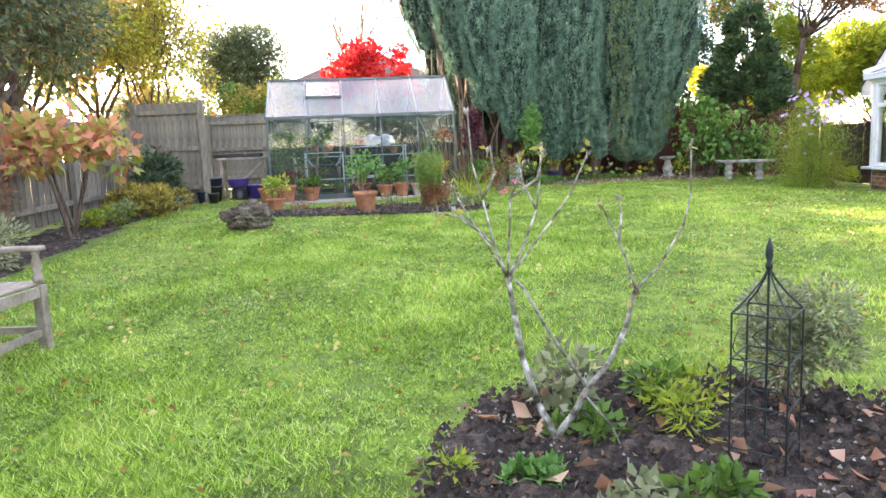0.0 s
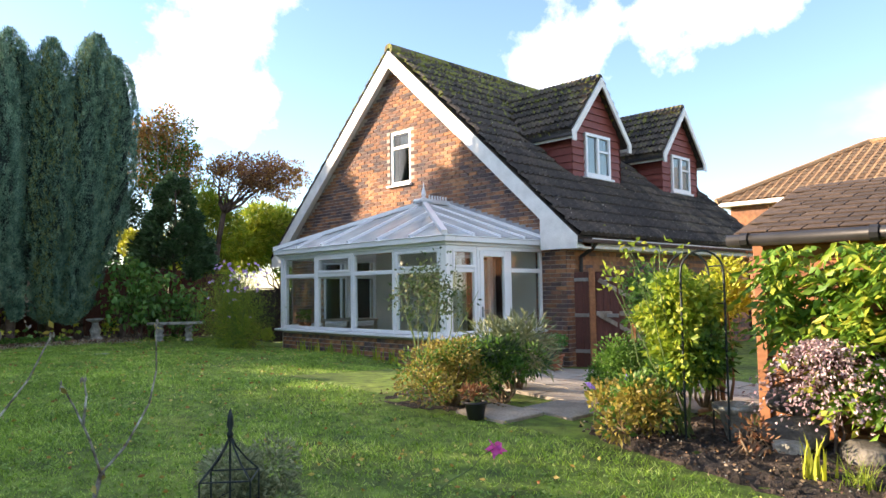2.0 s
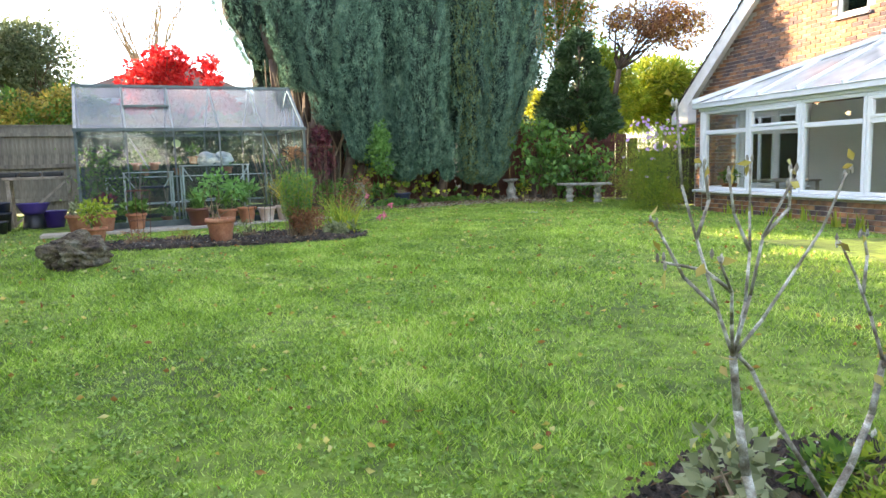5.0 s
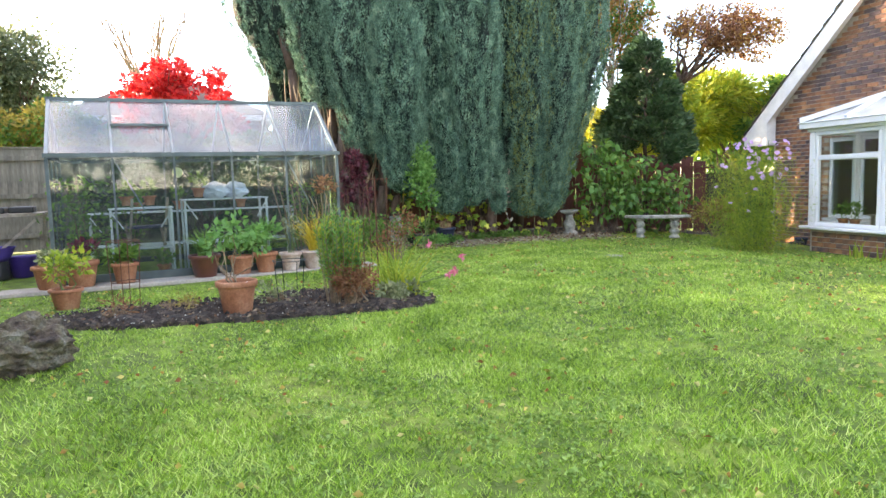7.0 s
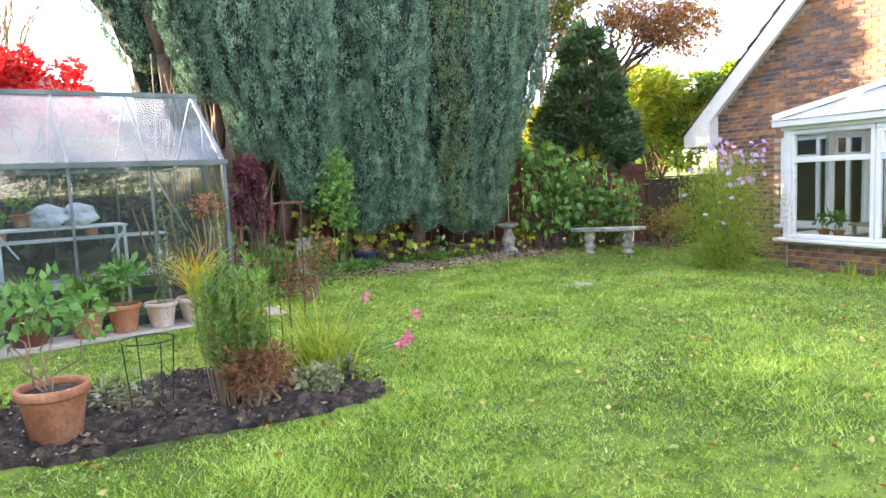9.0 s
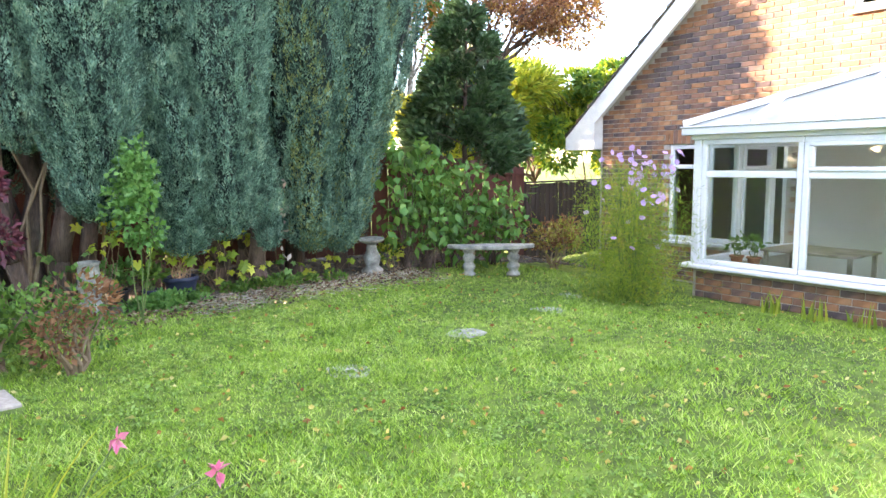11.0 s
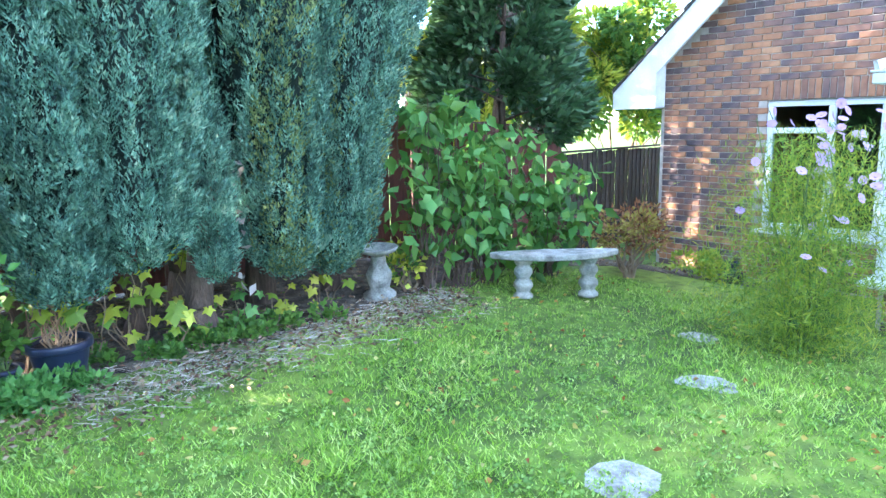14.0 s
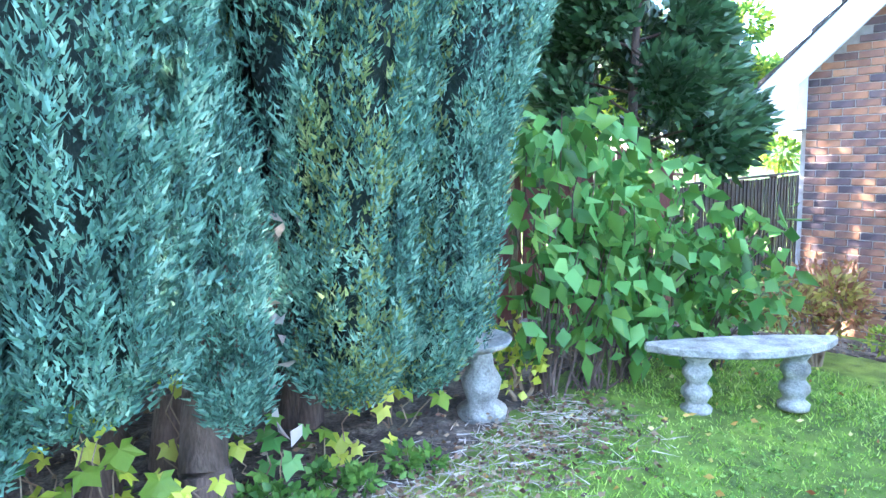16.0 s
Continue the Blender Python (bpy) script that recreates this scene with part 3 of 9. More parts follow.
soil_bed(BED_FRONT, "soil_bed", "dark crumbly soil of a cut flower bed in the lawn", step=0.028)
soil_bed(BED_POTS, "soil_bed", "dark soil bed in front of the greenhouse", step=0.05)
soil_bed(BED_RIGHT, "soil_bed", "dark soil border beside the wooden shed", step=0.07)
soil_bed(BED_MID, "soil_bed", "soil bed at the corner of the conservatory", rise=0.004, step=0.08, rough=0.018)
soil_bed(BED_LEFT, "soil_bed", "soil border along the grey wooden fence", step=0.12)
M_LITTER = mat("leaf_litter_soil", [(0.035, 0.028, 0.02), (0.095, 0.075, 0.055), (0.19, 0.16, 0.12)], scale=6, rough=0.95, bump=1.0, fine=0.5)
soil_bed(BED_BACK, "soil_bed", "dry soil with leaf litter under the conifers", rise=0.010, step=0.07, rough=0.022, m=M_LITTER)

# ---- house ----
HX, HY0, HY1 = 9.65, 7.0, 15.60          # gable wall, and the two long walls
RY, RZ = 11.38, 6.62                      # ridge
EY0, EY1, EZ = 6.62, 16.2, 2.26         # eaves, outer edge of the tiles
HX1 = 17.4
house = thing("house", (HX, RY, 0.0), "brick gabled chalet house with mossy tiled roof and two red dormers", "house")


def hp(name, bm, m, label="", parent=None, smooth=False, kind=""):
    """A part of the house, given in world places."""
    me = bm if isinstance(bm, bpy.types.Mesh) else to_mesh(bm, name)
    ob = part(name, me, m, parent or house, label, smooth, kind)
    ob.matrix_parent_inverse = house.matrix_basis.inverted() if not parent else Matrix()
    return ob


S0 = (RZ - EZ) / (RY - EY0)
S1 = (RZ - EZ) / (EY1 - RY)
GW = (10.95, 11.62, 3.68, 4.86)          # small gable window y0 y1 z0 z1
BW = (12.35, 14.22, 0.62, 2.10)          # window beside the conservatory
CD = (8.3, 9.6, 0.25, 2.05)             # opening into the conservatory


def under(y):
    return min(RZ - 0.16 - (RY - y) * S0, RZ - 0.16 - (y - RY) * S1) if HY0 <= y <= HY1 else 0


def wall_cells():
    """The gable wall's mortar face: strips between the openings, cut to the roof line."""
    bm = bmesh.new()
    cuts = sorted({HY0, HY1, RY, GW[0], GW[1], BW[0], BW[1], CD[0], CD[1]})
    for a, b in zip(cuts, cuts[1:]):
        holes = sorted([(w[2], w[3]) for w in (GW, BW, CD) if w[0] <= a + 1e-4 and w[1] >= b - 1e-4])
        z, spans = -0.1, []
        for h0, h1 in holes:
            spans.append((z, h0))
            z = h1
        spans.append((z, None))
        for z0, z1 in spans:
            poly = [(a, z0), (b, z0), (b, under(b) if z1 is None else z1), (a, under(a) if z1 is None else z1)]
            me = to_mesh(prism(poly, "x", HX + 0.006, HX + 0.26), "t")
            bm.from_mesh(me)
            bpy.data.meshes.remove(me)
    return bm


gable = hp("wall", wall_cells(), M_MORTAR, "brick gable wall in multicoloured stretcher bond")
bm = bmesh.new()
box(bm, HX + 0.27, HX1, HY0 + 0.0, HY0 + 0.25, -0.1, 2.6)
hp("wall", bm, M_BRICKI, "side wall of multicoloured brick")
bm = bmesh.new()
box(bm, HX + 0.27, HX1, HY1 - 0.25, HY1, -0.1, 2.6)
hp("wall", bm, M_BRICKI, "side wall of multicoloured brick")
hp("wall", prism([(HY0, -0.1), (HY1, -0.1), (HY1, under(HY1)), (RY, under(RY)), (HY0, under(HY0))], "x", HX1 - 0.25, HX1), M_BRICKI, "far gable wall of brick")
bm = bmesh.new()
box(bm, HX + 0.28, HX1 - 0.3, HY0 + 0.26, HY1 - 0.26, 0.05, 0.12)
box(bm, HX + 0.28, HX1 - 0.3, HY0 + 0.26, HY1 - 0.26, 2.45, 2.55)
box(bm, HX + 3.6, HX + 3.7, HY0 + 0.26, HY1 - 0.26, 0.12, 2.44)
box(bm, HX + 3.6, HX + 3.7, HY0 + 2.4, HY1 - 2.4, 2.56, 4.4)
hp("interior", bm, M_DARKIN, "inner floors and walls coloured dark for dim rooms")


def slope(y0, z0, y1, z1, x0, x1, th=0.12):
    d = Vector((0, y1 - y0, z1 - z0)).normalized()
    nrm = Vector((0, -d.z, d.y)) if y1 > y0 else Vector((0, d.z, -d.y))
    p = [(y0, z0), (y1, z1), (y1 - nrm.y * th, z1 - nrm.z * th), (y0 - nrm.y * th, z0 - nrm.z * th)]
    return prism(p, "x", x0, x1)


RX0 = HX - 0.22
hp("roof", slope(EY0, EZ, RY, RZ, RX0, HX1 + 0.2), M_TILE, "steep roof slope of dark mossy concrete tiles")
hp("roof", slope(EY1, EZ, RY, RZ, RX0, HX1 + 0.2), M_TILE, "steep roof slope of dark mossy concrete tiles")


def tile_mesh(w=0.30, l=0.42):
    """An interlocking roof tile with two rolls; it lies along +y up the slope."""
    bm = bmesh.new()
    prof = [(-w / 2, 0.012), (-w * 0.34, 0.058), (-w * 0.2, 0.012), (w * 0.02, 0.010), (w * 0.16, 0.052), (w * 0.3, 0.012), (w / 2, 0.010)]
    a = [bm.verts.new((x, 0, z + 0.052)) for x, z in prof]
    b = [bm.verts.new((x, l, z)) for x, z in prof]
    c = [bm.verts.new((x, 0, -0.004)) for x in (-w / 2, w / 2)]
    for i in range(len(prof) - 1):
        bm.faces.new((a[i], a[i + 1], b[i + 1], b[i]))
    bm.faces.new([c[0], c[1]] + a[::-1])
    return to_mesh(bm, "roof_tile")


def tile_plane(parent, origin, along, up, nu, nv, label, near, w=0.30, l=0.34, keep=None):
    """Tiles on a slope: nu along the eave, nv up it; the nearest ones are parts, the rest one mesh."""
    tm = tile_mesh()
    tm.materials.append(M_TILEO)
    along, up = Vector(along).normalized(), Vector(up).normalized()
    nrm = along.cross(up)
    rest = bmesh.new()
    for j in range(nv):
        for i in range(nu):
            p = Vector(origin) + along * (w * (i + 0.5)) + up * (l * j) + nrm * 0.005
            if keep and not keep(p):
                continue
            m = Matrix((along, up, nrm)).transposed().to_4x4()
            m = Matrix.Translation(p + nrm * rnd.uniform(0, 0.008)) @ m @ pose(0, 0, 0, rnd.uniform(-0.6, 1.2), 0, rnd.uniform(-1, 1))
            if near(i, j):
                o = new("roof_tile", tm)
                o.parent = parent
                o.matrix_parent_inverse = house.matrix_basis.inverted() if parent == house else Matrix()
                o.matrix_basis = m
            else:
                k = len(rest.verts)
                rest.from_mesh(tm)
                rest.verts.ensure_lookup_table()
                for v in rest.verts[k:]:
                    v.co = m @ v.co
    if len(rest.verts):
        hp("roof_tiles", rest, M_TILE, label, None, False, "stuff")
    else:
        rest.free()


# two dormers on the slope that faces -y
DY = 8.0


def roofz(y):
    return EZ + (y - EY0) * S0


def dormer(cx, hw=0.85):
    d = new("dormer")
    d.parent = house
    d.matrix_parent_inverse = house.matrix_basis.inverted()
    tagged(d, "dormer clad in dark red boards with a small tiled gable roof")
    z0, ze, zr = roofz(DY) - 0.08, 4.72, 5.72
    yb = lambda z: EY0 + (z - EZ) / S0
    # cheeks and front, as walls behind the boards
    bm = bmesh.new()
    for s in (-1, 1):
        x = cx + s * hw
        me = to_mesh(prism([(DY, z0), (yb(ze) + 0.1, ze), (DY, ze)], "x", x - 0.03, x + 0.03), "t")
        bm.from_mesh(me)
    me = to_mesh(prism([(cx - hw, z0), (cx + hw, z0), (cx + hw, ze), (cx, zr - 0.15), (cx - hw, ze)], "y", DY, DY + 0.06), "t")
    bm.from_mesh(me)
    o = part("wall", bm, M_REDCLAD, d, "", False)
    # boards
    bh = 0.155
    n = int((zr - z0) / bh)
    for k in range(n):
        za, zb = z0 + k * bh, z0 + (k + 1) * bh
        w = hw + 0.02 if zb < ze else max(0.0, (hw + 0.02) * (zr - zb) / (zr - ze))
        if w > 0.06:
            segs = [(-w, w)]
            if za < 4.55 and zb > 3.68:
                segs = [(-w, -0.47), (0.47, w)]
            for a, b in segs:
                bb = bmesh.new()
                vs = [bb.verts.new(p) for p in ((cx + a, DY - 0.035, za), (cx + b, DY - 0.035, za), (cx + b, DY - 0.006, zb), (cx + a, DY - 0.006, zb), (cx + a, DY, za), (cx + b, DY, za))]
                bb.faces.new(vs[:4])
                bb.faces.new((vs[4], vs[5], vs[1], vs[0]))
                part("board", bb, M_REDCLAD, d)
        if zb < ze + 0.02:
            for s in (-1, 1):
                bb = bmesh.new()
                x = cx + s * (hw + 0.03)
                ye = yb(za) + 0.05
                vs = [bb.verts.new(p) for p in ((x + s * 0.035, DY - 0.03, za), (x + s * 0.035, ye, za), (x + s * 0.006, ye, zb), (x + s * 0.006, DY - 0.03, zb), (x, DY - 0.03, za), (x, ye, za))]
                bb.faces.new(vs[:4])
                bb.faces.new((vs[4], vs[5], vs[1], vs[0]))
                part("board", bb, M_REDCLAD, d)
    # window
    bm = bmesh.new()
    X0, X1, Z0, Z1 = cx - 0.46, cx + 0.46, 3.66, 4.56
    yf = DY - 0.07
    for a in ((X0, X1, yf, yf + 0.09, Z1 - 0.07, Z1), (X0, X1, yf, yf + 0.09, Z0, Z0 + 0.08), (X0, X0 + 0.07, yf, yf + 0.09, Z0 + 0.08, Z1 - 0.07), (X1 - 0.07, X1, yf, yf + 0.09, Z0 + 0.08, Z1 - 0.07), (cx - 0.04, cx + 0.04, yf, yf + 0.09, Z0 + 0.08, Z1 - 0.07), (X0 - 0.06, X1 + 0.06, yf - 0.05, yf + 0.09, Z0 - 0.05, Z0 - 0.002)):
        box(bm, *a, bevel=0.008)
    box(bm, cx + 0.04, X1 - 0.07, yf + 0.01, yf + 0.07, Z1 - 0.36, Z1 - 0.32)
    o = part("frame", bm, M_UPVC, d, "white double casement window frame")
    part("pane", boxm(X0 + 0.07, X1 - 0.07, yf + 0.04, yf + 0.05, Z0 + 0.08, Z1 - 0.07), M_DGLASS, d, "window pane with pale curtains behind")
    bm = bmesh.new()
    for i in range(12):
        xx = X0 + 0.08 + i * (X1 - X0 - 0.16) / 12
        if i in (5, 6):
            continue
        box(bm, xx, xx + 0.055, yf + 0.062, yf + 0.068 + 0.01 * (i % 2), Z0 + 0.09, Z1 - 0.08)
    part("curtain", bm, M_UPVC, d, "pale curtains")
    # roof
    ov = 0.22
    k = (zr - ze) / hw
    for s in (-1, 1):
        bm = bmesh.new()
        x_e, z_e = cx + s * (hw + ov), ze - ov * k
        yr = yb(zr) + 0.1
        ye = yb(z_e) + 0.05
        f = DY - 0.16
        A = [(cx, f, zr), (cx, yr, zr), (x_e, ye, z_e), (x_e, f, z_e)]
        top = [bm.verts.new(Vector(p) + Vector((s * 0.03, 0, 0.05))) for p in A]
        low = [bm.verts.new(Vector(p) - Vector((0, 0, 0.05))) for p in A]
        bm.faces.new(top)
        bm.faces.new(low[::-1])
        for i in range(4):
            bm.faces.new((top[i], low[i], low[(i + 1) % 4], top[(i + 1) % 4]))
        bmesh.ops.recalc_face_normals(bm, faces=bm.faces[:])
        part("roof", bm, M_TILE, d, "tiled dormer roof slope")
        # tiles
        tm = tile_mesh(0.24, 0.30)
        rest = bmesh.new()
        up = Vector((-s * (hw + ov), 0, zr - z_e)).normalized()
        al = Vector((0, -1, 0)) if s < 0 else Vector((0, 1, 0))
        nrm = al.cross(up)
        Ls = math.hypot(hw + ov, zr - z_e)
        nv = int(Ls / 0.24)
        for j in range(nv + 1):
            zt = z_e + (zr - z_e) * j * 0.24 / Ls
            ylen = yb(zt) - f
            for i in range(int(ylen / 0.24) + 1):
                yy = f + 0.12 + i * 0.24
                p = Vector((x_e, yy, z_e)) + up * (j * 0.24) + Vector((s * 0.03, 0, 0.055))
                m = Matrix.Translation(p) @ Matrix((al, up, nrm)).transposed().to_4x4() @ Matrix.Diagonal((1, 0.85, 1, 1))
                q = len(rest.verts)
                rest.from_mesh(tm)
                rest.verts.ensure_lookup_table()
                for v in rest.verts[q:]:
                    v.co = m @ v.co
        part("roof_tiles", rest, M_TILE, d, "dark mossy tiles", False, "stuff")
        pts = [(cx, zr + 0.03), (x_e + s * 0.02, z_e + 0.02), (x_e + s * 0.02, z_e - 0.17), (x_e - s * 0.10, z_e - 0.17), (x_e - s * 0.10, z_e - 0.02), (cx, zr - 0.16)]
        part("bargeboard", prism(pts, "y", f - 0.045, f - 0.008), M_WHITE, d, "white painted bargeboard")
        bm = bmesh.new()
        box(bm, x_e - 0.01, x_e + 0.01, f - 0.005, ye, z_e - 0.13, z_e - 0.06)
        part("fascia", bm, M_WHITE, d)
        bm = bmesh.new()
        beam(bm, (x_e + s * 0.04, f, z_e - 0.05), (x_e + s * 0.04, ye, z_e - 0.05), 0.08, 0.06)
        part("gutter", bm, M_BLACKPL, d)
    bm = bmesh.new()
    for i in range(8):
        y = DY - 0.16 + i * 0.36
        if y < yb(zr):
            bar(bm, (cx, y, zr + 0.02), (cx, y + 0.35, zr + 0.02), 0.10, 8)
    part("ridge_tiles", bm, M_TILE, d, "half-round ridge tiles")


DORMERS = (12.2, 15.85)
for cx in DORMERS:
    dormer(cx)


def clear(p):
    for cx in DORMERS:
        if abs(p.x - cx) < 0.95 and p.y > DY - 0.1 and p.z < 4.9:
            return False
        if p.z >= 4.3 and abs(p.x - cx) < 1.05 * max(0.0, (5.75 - p.z) / 1.25) and p.y > DY:
            return False
    return True


Lsl = math.hypot(RY - EY0, RZ - EZ)
tile_plane(house, (RX0 + 0.02, EY0 - 0.03, EZ + 0.01), (1, 0, 0), (0, RY - EY0, RZ - EZ), int((HX1 + 0.2 - RX0) / 0.3), int(Lsl / 0.34), "dark mossy interlocking roof tiles", lambda i, j: i < 15, keep=clear)
bm = bmesh.new()
for i in range(int((HX1 + 0.2 - RX0) / 0.42)):
    x = RX0 + i * 0.42
    bar(bm, (x, RY, RZ + 0.01), (x + 0.41, RY, RZ + 0.01), 0.13, 10)
hp("ridge_tiles", bm, M_TILE, "mossy half-round ridge tiles")
n = 2600
q = np.column_stack((rs.uniform(RX0, HX1, n), EY0 + (RY - EY0) * rs.rand(n) ** 1.5, np.zeros(n)))
q[:, 2] = EZ + (q[:, 1] - EY0) * S0 + 0.10
q = q[[clear(Vector(v)) for v in q]]
fd = rs.normal(0, 1, q.shape)
o = part("roof_litter", leaves("roof_litter", q, fd, 0.042, 0.03, droop=0.0, spread=0.4), leafmat("pale_dry_leaf", [(0.14, 0.10, 0.06), (0.40, 0.33, 0.25), (0.70, 0.64, 0.54)], 0.1, isl=0.9))
tagged(o, "small dead leaves caught on the roof tiles", "leaves", kind="stuff")
# tile edges along the far verge
bm = bmesh.new()
nv = int(math.hypot(EY1 - RY, RZ - EZ) / 0.34)
for j in range(nv):
    f0 = j / nv
    y, z = EY1 + (RY - EY1) * f0, EZ + (RZ - EZ) * f0
    dy, dz = (RY - EY1) / nv, (RZ - EZ) / nv
    me = to_mesh(prism([(y, z), (y + dy * 1.05, z + dz * 1.05), (y + dy * 1.05, z + dz * 1.05 + 0.015), (y, z + 0.06)], "x", RX0 - 0.035, RX0 + 0.4), "t")
    bm.from_mesh(me)
    bpy.data.meshes.remove(me)
hp("verge_tiles", bm, M_TILE, "row of tile edges along the verge")
# bargeboards with boxed ends
for s, ey, sl, wy in ((0, EY0, S0, HY0 + 0.37), (1, EY1, S1, HY1 - 0.05)):
    wtop = EZ + abs(wy - ey) * sl
    pts = [(ey, EZ - 0.0), (RY, RZ - 0.02), (RY, RZ - 0.40), (wy, wtop - 0.36), (wy, 2.05), (ey, 2.05)]
    hp("bargeboard", prism(pts, "x", RX0 - 0.01, RX0 + 0.02), M_WHITE, "white painted bargeboard with a boxed end")
    pts2 = [(ey, EZ - 0.16), (RY, RZ - 0.18), (RY, RZ - 0.24), (wy, wtop - 0.25), (wy, 2.06), (ey, 2.06)]
    hp("soffit", prism(pts2, "x", RX0 + 0.021, HX - 0.012), M_WHITE, "white painted soffit")
hp("fascia", boxm(HX + 0.27, HX1 + 0.2, EY0 + 0.02, EY0 + 0.05, 2.06, 2.24), M_WHITE, "long white eaves fascia")
hp("soffit", boxm(HX + 0.0, HX1 + 0.2, EY0 + 0.051, HY0 - 0.01, 2.05, 2.09), M_WHITE)
hp("fascia", boxm(RX0 + 0.0, HX1 + 0.2, EY1 - 0.05, EY1 - 0.02, 2.06, 2.24), M_WHITE)
bm = bmesh.new()
for i in range(6):
    a0, a1 = math.pi + i * math.pi / 6, math.pi + (i + 1) * math.pi / 6
    beam(bm, (RX0 + 0.02, EY0 - 0.045 + 0.055 * math.cos((a0 + a1) / 2), 2.20 + 0.055 * math.sin((a0 + a1) / 2)), (HX1, EY0 - 0.045 + 0.055 * math.cos((a0 + a1) / 2), 2.20 + 0.055 * math.sin((a0 + a1) / 2)), 0.03, 0.008 + 0.02 * abs(math.cos((a0 + a1) / 2)))
hp("gutter", bm, M_BLACKPL, "black plastic gutter")
bm = bmesh.new()
limb(bm, [(HX + 0.3, EY0 - 0.04, 2.16), (HX + 0.3, EY0 + 0.05, 2.06), (HX + 0.32, HY0 - 0.08, 1.93), (HX + 0.32, HY0 - 0.07, 0.0)], 0.035, 0.035, 10)
hp("downpipe", bm, M_BLACKPL, "black plastic downpipe")


def window_frame(y0, y1, z0, z1, x, mull, trans, fw=0.07, sill=True):
    """A white frame in a wall that faces -x; mull: y of uprights; trans: (y0, y1, z) of cross bars."""
    bm = bmesh.new()
    box(bm, x, x + 0.07, y0, y1, z1 - fw, z1, bevel=0.008)
    box(bm, x, x + 0.07, y0, y1, z0, z0 + fw, bevel=0.008)
    for y in (y0, y1 - fw):
        box(bm, x, x + 0.07, y, y + fw, z0 + fw, z1 - fw, bevel=0.008)
    for y in mull:
        box(bm, x + 0.004, x + 0.066, y - fw / 2, y + fw / 2, z0 + fw, z1 - fw, bevel=0.008)
    for a, b, z in trans:
        box(bm, x + 0.006, x + 0.064, a, b, z - fw * 0.45, z + fw * 0.45, bevel=0.008)
    if sill:
        box(bm, x - 0.10, x + 0.07, y0 - 0.05, y1 + 0.05, z0 - 0.05, z0 - 0.003, bevel=0.008)
    return bm


def in_wall(name, y0, y1, z0, z1, x, mull, trans, label):
    w = new(name)
    w.parent = house
    w.matrix_parent_inverse = house.matrix_basis.inverted()
    tagged(w, label)
    part("frame", window_frame(y0, y1, z0, z1, x, mull, trans), M_UPVC, w, "white plastic window frame")
    part("pane", boxm(x + 0.03, x + 0.04, y0 + 0.07, y1 - 0.07, z0 + 0.07, z1 - 0.07), M_DGLASS, w, "window glass")
    return w


w1 = in_wall("window", *GW, HX + 0.03, [], [(GW[0] + 0.07, GW[1] - 0.07, GW[3] - 0.36)], "small white gable window with a top light")
w2 = in_wall("window", *BW, HX + 0.03, [13.52, 13.0], [(13.55, BW[1] - 0.07, 1.76)], "white kitchen window under a soldier course of bricks")
hp("curtain", boxm(HX + 0.25, HX + 0.27, GW[0] + 0.1, GW[1] - 0.1, GW[3] - 0.30, GW[3] - 0.06), M_UPVC, "short white net curtain")

# ---- conservatory ----
CX, CY0, CY1, CS, CE = 7.25, 7.50, 12.20, 0.69, 2.08
cons = thing("conservatory", (CX + 1.2, 9.85, 0.3), "white framed conservatory on a low brick wall with hipped translucent roof", "conservatory")
cinv = cons.matrix_basis.inverted()


def cp(name, bm, m, label="", parent=None):
    ob = part(name, bm, m, parent or cons, label)
    if parent is None:
        ob.matrix_parent_inverse = cinv
    return ob


DX0, DX1 = 7.98, 8.72
bm = bmesh.new()
box(bm, CX + 0.03, CX + 0.13, CY0 + 0.03, CY1 - 0.03, -0.1, CS - 0.05)
box(bm, CX + 0.13, DX0, CY0 + 0.03, CY0 + 0.13, -0.1, CS - 0.05)
box(bm, DX1, HX, CY0 + 0.03, CY0 + 0.13, -0.1, CS - 0.05)
box(bm, CX + 0.13, HX, CY1 - 0.13, CY1 - 0.03, -0.1, CS - 0.05)
dwarf = cp("wall", bm, M_MORTAR, "low brick wall")
cp("floor", boxm(CX + 0.13, HX + 0.0, CY0 + 0.13, CY1 - 0.13, 0.18, 0.22), M_PAVE, "pale tiled floor")
bm = bmesh.new()
box(bm, HX - 0.03, HX - 0.010, CY0 + 0.15, CD[0], 0.22, 2.2)
box(bm, HX - 0.03, HX - 0.010, CD[1], CY1 - 0.1, 0.22, 2.2)
cp("inner_wall", bm, M_PLASTER, "cream plastered wall")
bm = bmesh.new()
for y in (CD[0] + 0.03, CD[0] + 0.4, CD[1] - 0.09):
    box(bm, HX - 0.05, HX + 0.03, y, y + 0.06, 0.22, 2.0)
box(bm, HX - 0.05, HX + 0.03, CD[0], CD[1], 2.0, 2.06)
cp("inner_door_frame", bm, M_UPVC, "white inner door frame")
bm = bmesh.new()
for i in range(9):
    y = CD[0] + 0.45 + i * 0.05
    bar(bm, (HX + 0.12 + 0.02 * (i % 2), y, 0.3), (HX + 0.12 + 0.02 * (i % 2), y, 1.95), 0.03, 6)
cp("curtain", bm, M_PLASTER, "cream pleated curtain")
bm = bmesh.new()
box(bm, CX - 0.09, CX + 0.15, CY0 - 0.09, CY1 + 0.09, CS - 0.05, CS - 0.005, bevel=0.01)
box(bm, CX + 0.15, DX0, CY0 - 0.09, CY0 + 0.15, CS - 0.05, CS - 0.005, bevel=0.01)
box(bm, DX1, HX - 0.01, CY0 - 0.09, CY0 + 0.15, CS - 0.05, CS - 0.005, bevel=0.01)
